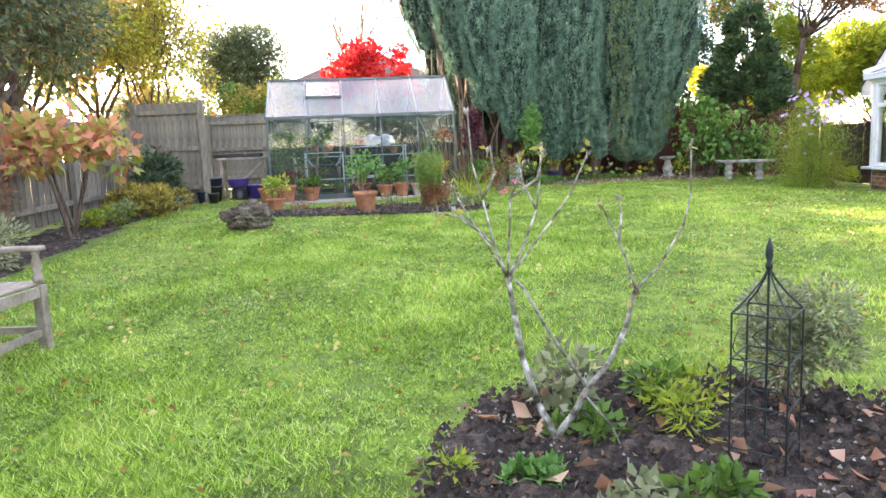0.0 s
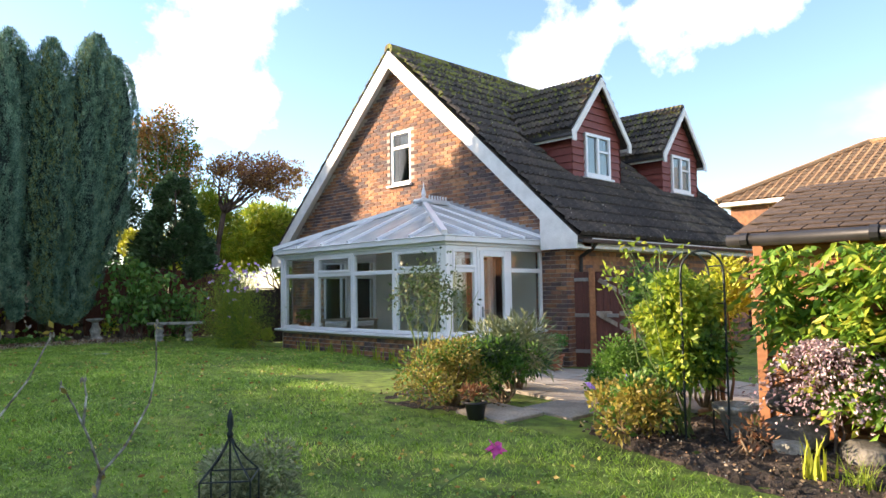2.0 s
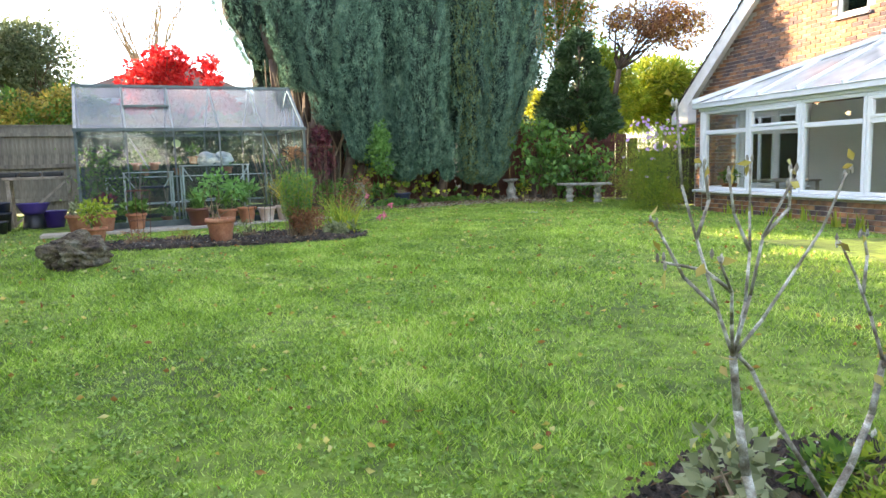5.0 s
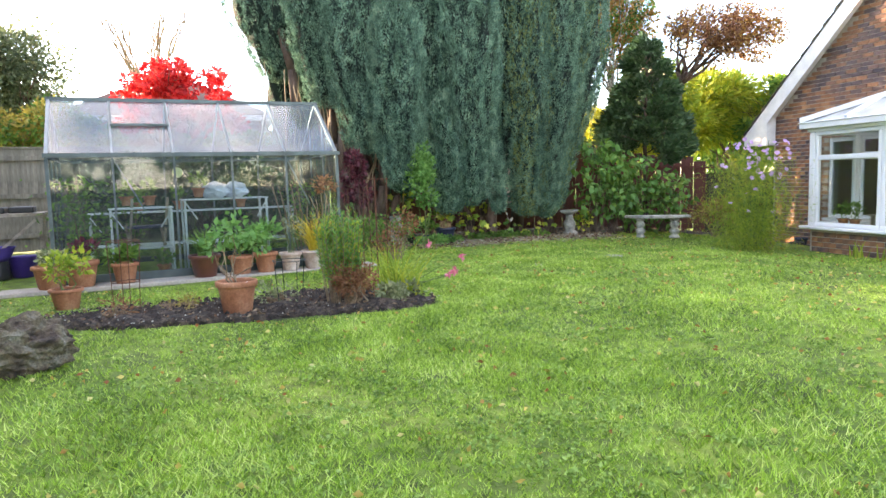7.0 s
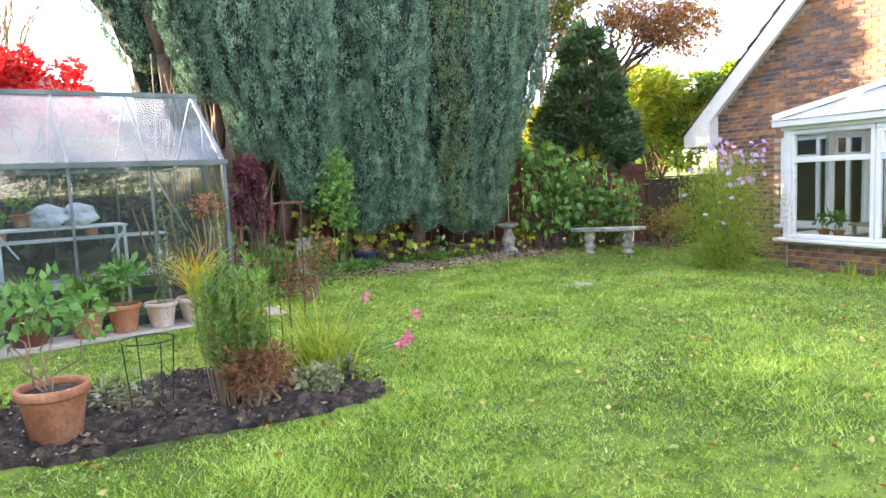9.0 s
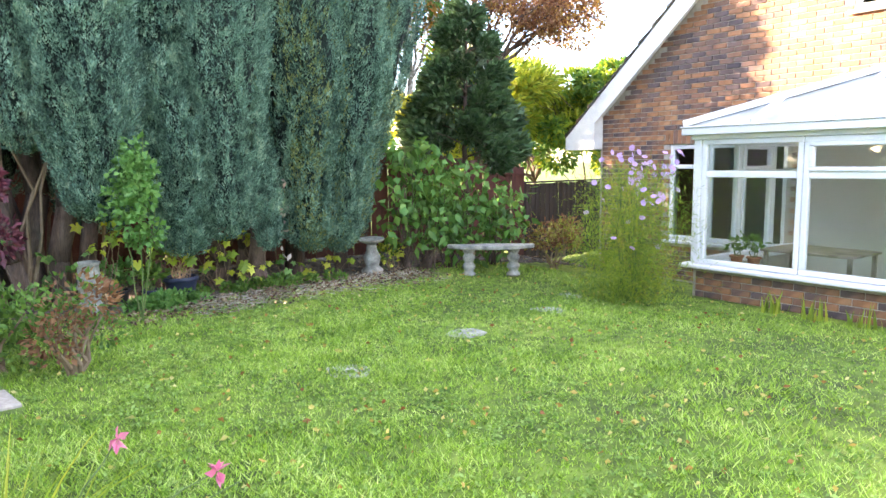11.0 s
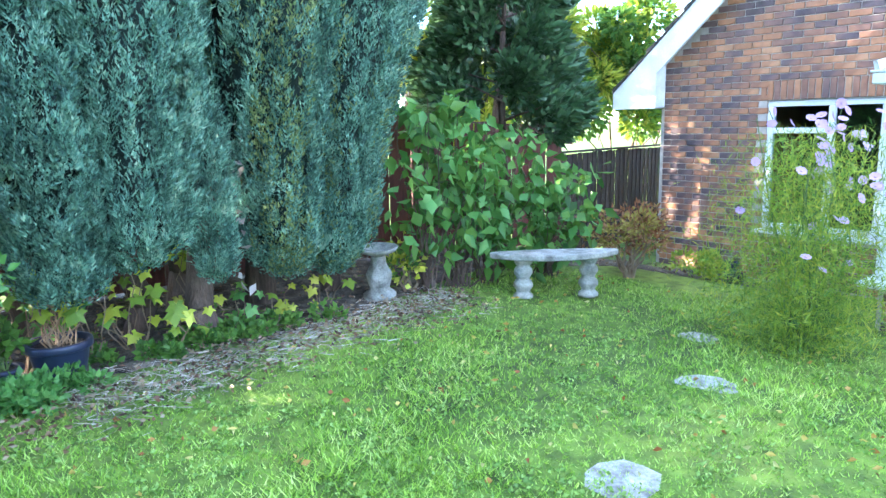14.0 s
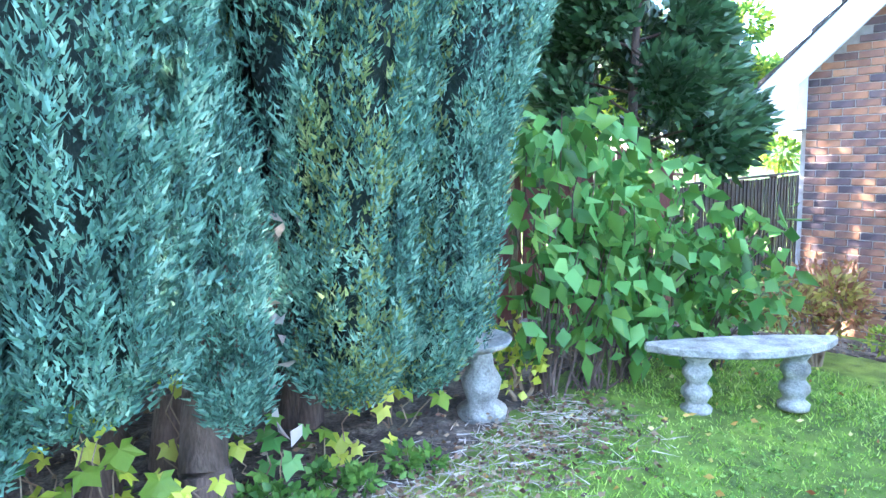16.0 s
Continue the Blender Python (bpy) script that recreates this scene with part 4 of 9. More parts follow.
box(bm, CX + 0.15, HX - 0.01, CY1 - 0.15, CY1 + 0.09, CS - 0.05, CS - 0.005, bevel=0.01)
cp("sill", bm, M_UPVC, "projecting white sill")
TZ = 1.70


def glazed(name, axis, fixed, a, b, z0, z1, transom, label, opener=False):
    """One framed light of the conservatory, along y (axis 'y') or x."""
    w = new(name)
    w.parent = cons
    w.matrix_parent_inverse = cinv
    tagged(w, label)
    f, t = 0.055, 0.07

    def bx(bm, u0, u1, zz0, zz1, d0=0.0, d1=t, bev=0.008):
        if axis == "y":
            box(bm, fixed + d0, fixed + d1, u0, u1, zz0, zz1, bevel=bev)
        else:
            box(bm, u0, u1, fixed + d0, fixed + d1, zz0, zz1, bevel=bev)
    bm = bmesh.new()
    bx(bm, a, b, z1 - f, z1)
    bx(bm, a, b, z0, z0 + f)
    bx(bm, a, a + f, z0 + f, z1 - f)
    bx(bm, b - f, b, z0 + f, z1 - f)
    bx(bm, a + f, b - f, transom - 0.035, transom + 0.035, 0.004, 0.066)
    if opener:
        g = 0.045
        for u0, u1, q0, q1 in ((a + f, b - f, transom + 0.035, transom + 0.035 + g), (a + f, b - f, z1 - f - g, z1 - f), (a + f, a + f + g, transom + 0.08, z1 - f - g), (b - f - g, b - f, transom + 0.08, z1 - f - g)):
            bx(bm, u0, u1, q0, q1, -0.015, 0.05)
    part("frame", bm, M_UPVC, w, "white plastic frame")
    for q0, q1 in ((z0 + f, transom - 0.035), (transom + 0.035, z1 - f)):
        bm = bmesh.new()
        bx(bm, a + f, b - f, q0, q1, 0.028, 0.036, 0)
        part("pane", bm, M_GLASS, w).visible_shadow = False
    return w


post = 0.10
for x, y in ((CX, CY0), (CX, CY1 - post)):
    cp("corner_post", boxm(x, x + post, y, y + post, CS, CE, bevel=0.012), M_UPVC, "white corner post")
ya, yb_ = CY0 + post, CY1 - post
n4 = 4
ww = (yb_ - ya) / n4
for k in range(n4):
    glazed("window", "y", CX + 0.01, ya + k * ww + 0.004, ya + (k + 1) * ww - 0.004, CS, CE, TZ, "tall white conservatory window with a top light", k in (0, 2))
for (a, b, op) in ((CX + post, DX0 - 0.03, True), (DX1 + 0.03, HX - 0.005, False)):
    glazed("window", "x", CY0 + 0.01, a, b, CS, CE, TZ, "narrow white conservatory window with a top light", op)
for k in range(3):
    wx = (HX - 0.005 - CX - post) / 3
    glazed("window", "x", CY1 - 0.08, CX + post + k * wx, CX + post + (k + 1) * wx - 0.004, CS, CE, TZ, "white conservatory side window with a top light", k == 1)
door = new("door")
door.parent = cons
door.matrix_parent_inverse = cinv
tagged(door, "white half-glazed conservatory door, closed")
bm = bmesh.new()
for a in ((DX0 - 0.03, DX1 + 0.03, CY0 + 0.0, CY0 + 0.09, CE - 0.07, CE), (DX0 - 0.03, DX0 + 0.03, CY0, CY0 + 0.09, 0.16, CE - 0.07), (DX1 - 0.03, DX1 + 0.03, CY0, CY0 + 0.09, 0.16, CE - 0.07), (DX0 + 0.03, DX0 + 0.12, CY0 - 0.01, CY0 + 0.06, 0.2, CE - 0.07), (DX1 - 0.12, DX1 - 0.03, CY0 - 0.01, CY0 + 0.06, 0.2, CE - 0.07), (DX0 + 0.12, DX1 - 0.12, CY0 - 0.01, CY0 + 0.06, CE - 0.16, CE - 0.07), (DX0 + 0.12, DX1 - 0.12, CY0 - 0.01, CY0 + 0.06, 0.72, 0.82), (DX0 + 0.12, DX1 - 0.12, CY0 - 0.01, CY0 + 0.06, 0.2, 0.32)):
    box(bm, *a, bevel=0.008)
part("frame", bm, M_UPVC, door, "white plastic door frame")
part("panel", boxm(DX0 + 0.12, DX1 - 0.12, CY0 + 0.015, CY0 + 0.035, 0.32, 0.72), M_GLASS, door, "lower glass panel")
part("pane", boxm(DX0 + 0.12, DX1 - 0.12, CY0 + 0.02, CY0 + 0.028, 0.82, CE - 0.16), M_GLASS, door, "upper glass pane")
bm = bmesh.new()
box(bm, DX0 + 0.05, DX0 + 0.08, CY0 - 0.02, CY0 - 0.01, 0.95, 1.12)
bar(bm, (DX0 + 0.065, CY0 - 0.05, 1.06), (DX0 + 0.18, CY0 - 0.05, 1.06), 0.008)
bar(bm, (DX0 + 0.065, CY0 - 0.05, 1.06), (DX0 + 0.065, CY0 - 0.01, 1.06), 0.008)
part("handle", bm, M_BRIGHTALU, door, "metal door handle")
# eaves beam and gutter
bm = bmesh.new()
for z0, z1, o in ((CE + 0.002, CE + 0.05, 0.02), (CE + 0.052, CE + 0.13, 0.10), (CE + 0.132, CE + 0.15, 0.115)):
    box(bm, CX - o, CX + 0.12, CY0 - o, CY1 + o, z0, z1, bevel=0.006)
    box(bm, CX + 0.12, HX - 0.01, CY0 - o, CY0 + 0.12, z0, z1, bevel=0.006)
    box(bm, CX + 0.12, HX - 0.01, CY1 - 0.12, CY1 + o, z0, z1, bevel=0.006)
cp("gutter", bm, M_UPVC, "white moulded gutter")
# hipped roof
RXF, CRY, CRZ, CEZ = 9.0, 9.85, 3.06, CE + 0.15
e0, e1, ex = CY0 - 0.08, CY1 + 0.08, CX - 0.08


def quad(ps, th=0.02):
    bm = bmesh.new()
    n = (Vector(ps[1]) - Vector(ps[0])).cross(Vector(ps[2]) - Vector(ps[0])).normalized() * th
    a = [bm.verts.new(p) for p in ps]
    b = [bm.verts.new(Vector(p) + n) for p in ps]
    bm.faces.new(a)
    bm.faces.new(b[::-1])
    for i in range(len(ps)):
        bm.faces.new((a[i], b[i], b[(i + 1) % len(ps)], a[(i + 1) % len(ps)]))
    bmesh.ops.recalc_face_normals(bm, faces=bm.faces[:])
    return bm


croof = new("roof")
croof.parent = cons
croof.matrix_parent_inverse = cinv
tagged(croof, "hipped roof of translucent twin-wall sheets between white bars")
RF = Vector((RXF, CRY, CRZ))
bars = []


def add_bar(p, q, w, h):
    bb = bmesh.new()
    beam(bb, p, q, w, h)
    bars.append(part("bar", bb, M_UPVC, croof))


front_e = [e0 + (e1 - e0) * k / 6 for k in range(7)]


def hip_pt(f, s):
    """Along the hip from the eaves corner (f=0) to the ridge's end (f=1)."""
    return Vector((ex, e0 if s < 0 else e1, CEZ)).lerp(RF, f)


def front_pt(y):
    f = min(1.0, (y - e0) / (CRY - e0)) if y < CRY else min(1.0, (e1 - y) / (e1 - CRY))
    return hip_pt(f, -1 if y < CRY else 1)


for a, b in zip(front_e, front_e[1:]):
    pa, pb = front_pt(a), front_pt(b)
    ps = [Vector((ex, a, CEZ)), Vector((ex, b, CEZ)), pb, pa]
    ps = [p for i, p in enumerate(ps) if all((p - q).length > 0.02 for q in ps[:i])]
    if len(ps) > 2:
        part("panel", quad(ps), M_POLY, croof).visible_shadow = False
for y in front_e[1:-1]:
    add_bar((ex - 0.01, y, CEZ + 0.02), front_pt(y) + Vector((0, 0, 0.02)), 0.05, 0.05)
for s, ey in ((-1, e0), (1, e1)):
    xs = [ex + (HX - ex) * k / 4 for k in range(5)]

    def top(x):
        return hip_pt(min(1.0, (x - ex) / (RXF - ex)), s) if x < RXF else Vector((x, CRY, CRZ))
    xs = sorted(set(xs + [RXF]))
    for a, b in zip(xs, xs[1:]):
        ps = [Vector((a, ey, CEZ)), Vector((b, ey, CEZ)), top(b), top(a)]
        ps = [p for i, p in enumerate(ps) if all((p - q).length > 0.02 for q in ps[:i])]
        if len(ps) > 2:
            part("panel", quad(ps), M_POLY, croof).visible_shadow = False
    for x in xs[1:-1]:
        if x != RXF:
            add_bar((x, ey - s * -0.01, CEZ + 0.02), top(x) + Vector((0, 0, 0.02)), 0.05, 0.05)
    add_bar((HX - 0.03, ey, CEZ + 0.03), (HX - 0.03, CRY, CRZ + 0.03), 0.06, 0.08)
    add_bar((ex - 0.02, ey, CEZ + 0.03), RF + Vector((0, 0, 0.04)), 0.09, 0.07)
    # stepped lead flashing on the brick
    fl = bmesh.new()
    for k in range(16):
        f = (k + 0.5) / 16
        y, z = ey + (CRY - ey) * f, CEZ + (CRZ - CEZ) * f
        box(fl, HX - 0.016, HX - 0.008, y - 0.09, y + 0.09, z + 0.02, z + 0.13)
    part("flashing", fl, mat("grey_lead", [(0.25, 0.26, 0.28), (0.40, 0.41, 0.43)], 6, 0.6), croof, "stepped grey lead flashing")
add_bar((RXF - 0.08, CRY, CRZ + 0.06), (HX, CRY, CRZ + 0.06), 0.16, 0.08)
bm = bmesh.new()
box(bm, RXF - 0.18, RXF + 0.14, CRY - 0.14, CRY + 0.14, CRZ + 0.02, CRZ + 0.10, bevel=0.03)
lathe(bm, [(0.05, 0), (0.065, 0.03), (0.03, 0.06), (0.055, 0.10), (0.04, 0.15), (0.012, 0.24), (0.004, 0.34)], 10, (RXF, CRY, CRZ + 0.09))
for k in range(7):
    x = RXF + 0.14 + k * 0.075
    box(bm, x, x + 0.03, CRY - 0.01, CRY + 0.01, CRZ + 0.10, CRZ + 0.19)
part("finial", bm, M_UPVC, croof, "white finial and ridge cresting")


# ---- bricks of the near walls (pieces) ----
def brick_mesh(l=0.215, h=0.065):
    return to_mesh(boxm(-0.006, 0.05, -l / 2, l / 2, -h / 2, h / 2, bevel=0.004), "brick")


def lay_bricks(parent, x, y0, y1, z0, z1f, skip, near, inv, label="", rot=0.0):
    """Stretcher bond on a face at x that looks to -x. near(y, z) tells which are parts."""
    full, half = brick_mesh(), brick_mesh(0.102)
    for q in (full, half):
        q.materials.append(M_BRICK)
    rest = bmesh.new()
    row = 0
    z = z0
    while z + 0.075 < z1f(None):
        off = 0.0 if row % 2 else 0.1125
        y = y0 + 0.1125 - off + (0.0 if row % 2 else 0.1125)
        ys = []
        yy = y0
        if row % 2:
            ys.append((yy + 0.051, half))
            yy += 0.1125
        while yy + 0.215 < y1 + 0.02:
            ys.append((yy + 0.1075, full))
            yy += 0.225
        if yy + 0.1 < y1 + 0.02:
            ys.append((yy + 0.051, half))
        for yc, me in ys:
            w = 0.1075 if me is full else 0.051
            if z + 0.075 > min(z1f(yc - w), z1f(yc + w)) or any(a < yc + w - 0.02 and b > yc - w + 0.02 and c < z + 0.06 and d > z + 0.01 for a, b, c, d in skip):
                continue
            m = Matrix.Translation((x + rnd.uniform(-0.002, 0.003), yc, z + 0.0375)) @ pose(0, 0, 0, rnd.uniform(-0.3, 0.3), 0, 0)
            if near(yc, z):
                o = new("brick", me)
                o.parent = parent
                o.matrix_basis = m
                if inv is not None:
                    o.matrix_parent_inverse = inv
            else:
                k = len(rest.verts)
                rest.from_mesh(me)
                rest.verts.ensure_lookup_table()
                for v in rest.verts[k:]:
                    v.co = m @ v.co
        z += 0.075
        row += 1
    if len(rest.verts):
        o = part("bricks", rest, M_BRICKI, parent, "multicoloured bricks in stretcher bond", False, "stuff")
    else:
        rest.free()


# ---- paving ----
paving = tagged(new("pavement"), "weathered sandstone patio slabs beside the conservatory", "paving", kind="structure")
pm = to_mesh(boxm(-0.29, 0.29, -0.29, 0.29, -0.05, 0.0, bevel=0.008), "slab")
pm.materials.append(M_PAVE)
for i in range(9):
    for j in range(8):
        x, y = 4.75 + i * 0.6, 3.1 + j * 0.6 + (0.3 if i % 2 else 0)
        if inside(BED_MID, x, y) or inside(BED_RIGHT, x, y) or y > 7.1 or (x + y < 8.7) or (x < 6.7 and y > 5.2) or (x > 9.3 and y > 6.6):
            continue
        o = new("slab", pm)
        o.parent = paving
        sx, sy = gz(x + 0.3, y) - gz(x - 0.3, y), gz(x, y + 0.3) - gz(x, y - 0.3)
        o.matrix_basis = pose(x, y, gz(x, y) + 0.03, math.degrees(sy / 0.6) + rnd.uniform(-0.3, 0.3), -math.degrees(sx / 0.6) + rnd.uniform(-0.3, 0.3), rnd.uniform(-0.6, 0.6))
for k, (x, y, r) in enumerate(((3.76, 11.95, 0.165), (5.07, 12.32, 0.17), (6.0, 12.9, 0.16), (2.47, 11.62, 0.17))):
    bm = bmesh.new()
    pts = [(math.cos(a) * r * rnd.uniform(0.85, 1.15), math.sin(a) * r * rnd.uniform(0.85, 1.1)) for a in [i * math.tau / 9 for i in range(9)]]
    o = part("stepping_stone", prism(pts, "z", -0.04, 0.006), M_STONE)
    o.matrix_basis = pose(x, y, gz(x, y) - 0.002, 0, 0, k * 40)
    tagged(o, "grey stepping stone sunk in the lawn", "stepping stone", "stepping stones across the lawn")


# ---- fences ----
def fence_run(a, b, top, mt, label, board=0.12, rails_front=True, gap=0.004, post_every=1.83, cap=True, base=None):
    """A fence of upright boards from a to b with posts and rails; top: height over the ground."""
    A, B = Vector((*a, 0)), Vector((*b, 0))
    L = (B - A).length
    d = (B - A).normalized()
    f = thing("fence", (a[0], a[1], gz(*a)), label, "fence", rz=math.degrees(math.atan2(d.y, d.x)))
    bmh = to_mesh(boxm(0, board + 0.006, -0.007, 0.007, 0.03, top, bevel=0.003), "board")
    bmh.materials.append(mt)
    n = int(L / board)
    for i in range(n):
        p = A + d * (i * board)
        o = new("board", bmh)
        o.parent = f
        o.matrix_basis = pose(i * board, rnd.uniform(-0.002, 0.002), gz(p.x, p.y) - gz(*a) + rnd.uniform(-0.006, 0.006), 0, 0, 6)
    s = -1 if rails_front else 1
    k = 0.0
    while k < L + 0.05:
        p = A + d * k
        part("post", boxm(k - 0.045, k + 0.045, s * 0.03, s * 0.12, gz(p.x, p.y) - gz(*a) - 0.1, gz(p.x, p.y) - gz(*a) + top + 0.03, bevel=0.006), mt, f)
        if k + post_every < L + 0.05:
            q = A + d * (k + post_every)
            za, zb = gz(p.x, p.y) - gz(*a), gz(q.x, q.y) - gz(*a)
            for h in (0.28, top * 0.55, top - 0.15):
                bm = bmesh.new()
                beam(bm, (k + 0.045, s * 0.035, za + h), (k + post_every - 0.045, s * 0.035, zb + h), 0.04, 0.07)
                part("rail", bm, mt, f)
        k += post_every
    if cap:
        bm = bmesh.new()
        za, zb = 0, gz(b[0], b[1]) - gz(*a)
        beam(bm, (0, 0, za + top + 0.02), (L, 0, zb + top + 0.02), 0.05, 0.03)
        part("capping_rail", bm, mt, f)
    return f


fence_run((-5.3, -2.8), (-5.3, 12.2), 1.42, M_FENCE, "grey weathered wooden fence with upright boards and rails", 0.14, True)
fence_run((-5.25, 12.25), (-4.05, 12.25), 1.72, M_FENCE, "taller grey weathered wooden fence panel", 0.14, True, cap=False, post_every=1.15)
fence_run((-5.3, 16.0), (0.6, 16.6), 1.65, M_FENCE, "grey wooden fence behind the greenhouse", 0.14, True)
fence_run((0.8, 16.75), (8.75, 16.35), 1.56, M_REDFENCE, "red-brown stained wooden fence behind the shrubs", 0.30, False, 0.012)
fence_run((8.85, 16.6), (15.0, 17.5), 1.45, M_DKFENCE, "dark brown wooden fence with a pale capping", 0.14, False)
fence_run((9.0, -2.9), (-5.2, -2.9), 1.6, M_FENCE, "grey weathered wooden fence", 0.14, True)

# ---- gate ----
gate = thing("gate", (9.78, 6.52, 0.02), "open dark red-brown boarded gate with a diagonal brace", "gate", rz=-52)
for i in range(8):
    part("board", boxm(i * 0.125, i * 0.125 + 0.12, 0.0, 0.02, 0.06, 1.62, bevel=0.003), M_REDFENCE, gate)
part("post", boxm(-0.11, -0.01, -0.06, 0.04, 0.0, 1.7, bevel=0.008), M_SHED, gate, "orange-brown gate post")
M_GREYRAIL = mat("pale_grey_rail", [(0.22, 0.20, 0.17), (0.36, 0.33, 0.29)], 8, 0.8)
for z in (0.3, 0.9, 1.5):
    part("rail", boxm(0, 0.99, -0.03, -0.002, z, z + 0.08, bevel=0.004), M_OLDWOOD if z == 0.9 else M_REDFENCE, gate)
bm = bmesh.new()
beam(bm, (0.05, -0.045, 1.5), (0.95, -0.045, 0.98), 0.07, 0.025, (0, 1, 0))
part("brace", bm, M_OLDWOOD, gate)
bm = bmesh.new()
beam(bm, (0.05, -0.045, 0.92), (0.95, -0.045, 0.40), 0.07, 0.025, (0, 1, 0))
part("brace", bm, M_OLDWOOD, gate)
panel = thing("fence", (9.72, 6.9, 0.0), "dark red-brown boarded panel with pale grey rails", "fence", rz=-72)
for i in range(5):
    part("board", boxm(i * 0.15, i * 0.15 + 0.145, 0, 0.02, 0.03, 1.66, bevel=0.003), M_REDFENCE, panel)
for z in (0.3, 0.9, 1.5):
    part("rail", boxm(0, 0.74, -0.03, -0.002, z, z + 0.06), M_GREYRAIL, panel, "pale grey rail")

# ---- shed ----
SX, SY0, SY1 = 6.08, -2.6, 2.45
shed = thing("shed", (SX, SY1, 0.1), "orange-brown boarded timber shed with a shingled roof", "shed")
sinv = shed.matrix_basis.inverted()


def sp(name, bm, m, label="", smooth=False, kind=""):
    ob = part(name, bm, m, shed, label, smooth, kind)
    ob.matrix_parent_inverse = sinv
    return ob


sp("wall", boxm(SX + 0.03, SX + 3.0, SY0, SY1 - 0.03, 0.0, 1.82), M_SHED, "boarded timber walls")
for k in range(13):
    z = 0.08 + k * 0.138
    bm = bmesh.new()
    box(bm, SX, SX + 0.028, SY0, SY1 - 0.08, z, z + 0.13, bevel=0.006)
    sp("board", bm, M_SHED)
for k in range(13):
    z = 0.08 + k * 0.138
    sp("board", boxm(SX + 0.06, SX + 3.0, SY1 - 0.028, SY1, z, z + 0.13, bevel=0.006), M_SHED)
sp("corner_post", boxm(SX - 0.03, SX + 0.06, SY1 - 0.08, SY1 + 0.015, 0.05, 1.84, bevel=0.006), M_SHED)
sp("beam", boxm(SX - 0.05, SX - 0.002, SY0, SY1 - 0.085, 1.72, 1.84, bevel=0.005), M_SHED)
sp("roof", prism([(SX - 0.18, 1.84), (SX + 1.52, 2.42), (SX + 3.2, 1.84), (SX + 3.2, 1.80), (SX + 1.52, 2.37), (SX - 0.18, 1.79)], "y", SY0 - 0.1, SY1 + 0.12), M_FELT, "brown shingled roof")
sm = to_mesh(boxm(-0.13, 0.13, 0.0, 0.17, 0.0, 0.012, bevel=0.002), "shingle")
sm.materials.append(M_FELT)
su = Vector((1.70, 0, 0.58)).normalized()
sa = Vector((0, -1, 0))
sn = sa.cross(su)
for j in range(12):
    for i in range(19):
        y = SY1 + 0.10 - 0.14 - i * 0.272 - (0.13 if j % 2 else 0)
        if y < SY0:
            continue
        p = Vector((SX - 0.19, y, 1.842)) + su * (j * 0.148)
        o = new("shingle", sm)
        o.parent = shed
        o.matrix_parent_inverse = sinv
        o.matrix_basis = Matrix.Translation(p + sn * 0.004) @ Matrix((sa, su, sn)).transposed().to_4x4() @ pose(0, 0, 0, -4.5 + rnd.uniform(-0.5, 0.5), 0, 0)
bm = bmesh.new()
bar(bm, (SX - 0.24, SY0, 1.78), (SX - 0.24, SY1 + 0.14, 1.78), 0.055, 10)
sp("gutter", bm, M_BLACKPL, "black plastic gutter", True)
bm = bmesh.new()
for y in (SY1 + 0.02, SY1 - 0.95, SY1 - 2.0):
    bar(bm, (SX - 0.24, y, 1.78), (SX - 0.24, y - 0.06, 1.78), 0.066, 10)
sp("gutter_bracket", bm, M_BLACKPL, "", False, "stuff")


# ---- plants: makers ----
def foliage(parent, name, pts, dirs, ln, wd, m, label="", **k):
    me = leaves(name, pts, dirs, ln, wd, **k)
    return part(name, me, m, parent, label)


def stems_mesh(base, tips, r0, r1, n=4, j=0.03, sides=5):
    bm = bmesh.new()
    for b, t in zip(base, tips):
        limb(bm, wander(b, t, n, j), r0, r1, sides)
    return bm


def bush(name, at, r, m, ln, wd, n, label, category, lumps=12, size=0.45, stems=5, stem_m=None, m2=None, share2=0.0, group="", zc=None, **k):
    """A leafy bush on the ground at (x, y), with radii r."""
    x, y = at
    t = thing(name, (x, y, gz(x, y)), label, category, group)
    zc = r[2] * 0.9 if zc is None else zc
    p, d = clump_points(n, (0, 0, zc), r, lumps, size)
    keep = p[:, 2] > 0.01
    p, d = p[keep], d[keep]
    d[:, 2] += 0.35
    if m2:
        s = rs.rand(len(p)) < share2 * (0.3 + 1.4 * (noise_mask(p * 2.2) > 0.5))
        foliage(t, "leaves", p[s], d[s], ln, wd, m2, "differently coloured leaves", **k)
        p, d = p[~s], d[~s]
    foliage(t, "foliage", p, d, ln, wd, m, "", **k)
    if stems:
        base = [(rnd.uniform(-0.05, 0.05), rnd.uniform(-0.05, 0.05), -0.02) for _ in range(stems)]
        tips = [(rnd.uniform(-0.6, 0.6) * r[0], rnd.uniform(-0.6, 0.6) * r[1], zc + rnd.uniform(-0.1, 0.5) * r[2]) for _ in range(stems)]
        part("stem", stems_mesh(base, tips, 0.012 * (1 + r[2]), 0.004), stem_m or M_DEADSTEM, t, "", kind="")
    return t


def noise_mask(p):
    return 0.5 + 0.5 * np.sin(p[:, 0] * 2.1 + 1.3 * np.sin(p[:, 1] * 1.7)) * np.cos(p[:, 2] * 1.9 + p[:, 1])


def pot_shape(r, h, rim=0.012, sides=22, saucer=False):
    bm = bmesh.new()
    prof = [(r * 0.68, 0), (r * 0.72, 0.004), (r * 0.94, h * 0.80), (r * 0.95, h * 0.82), (r + rim * 0.6, h * 0.83), (r + rim, h * 0.85), (r + rim, h * 0.97), (r + rim * 0.6, h), (r - 0.008, h), (r - 0.014, h * 0.97), (r * 0.9, h * 0.88)]
    lathe(bm, prof, sides, close=False)
    return bm


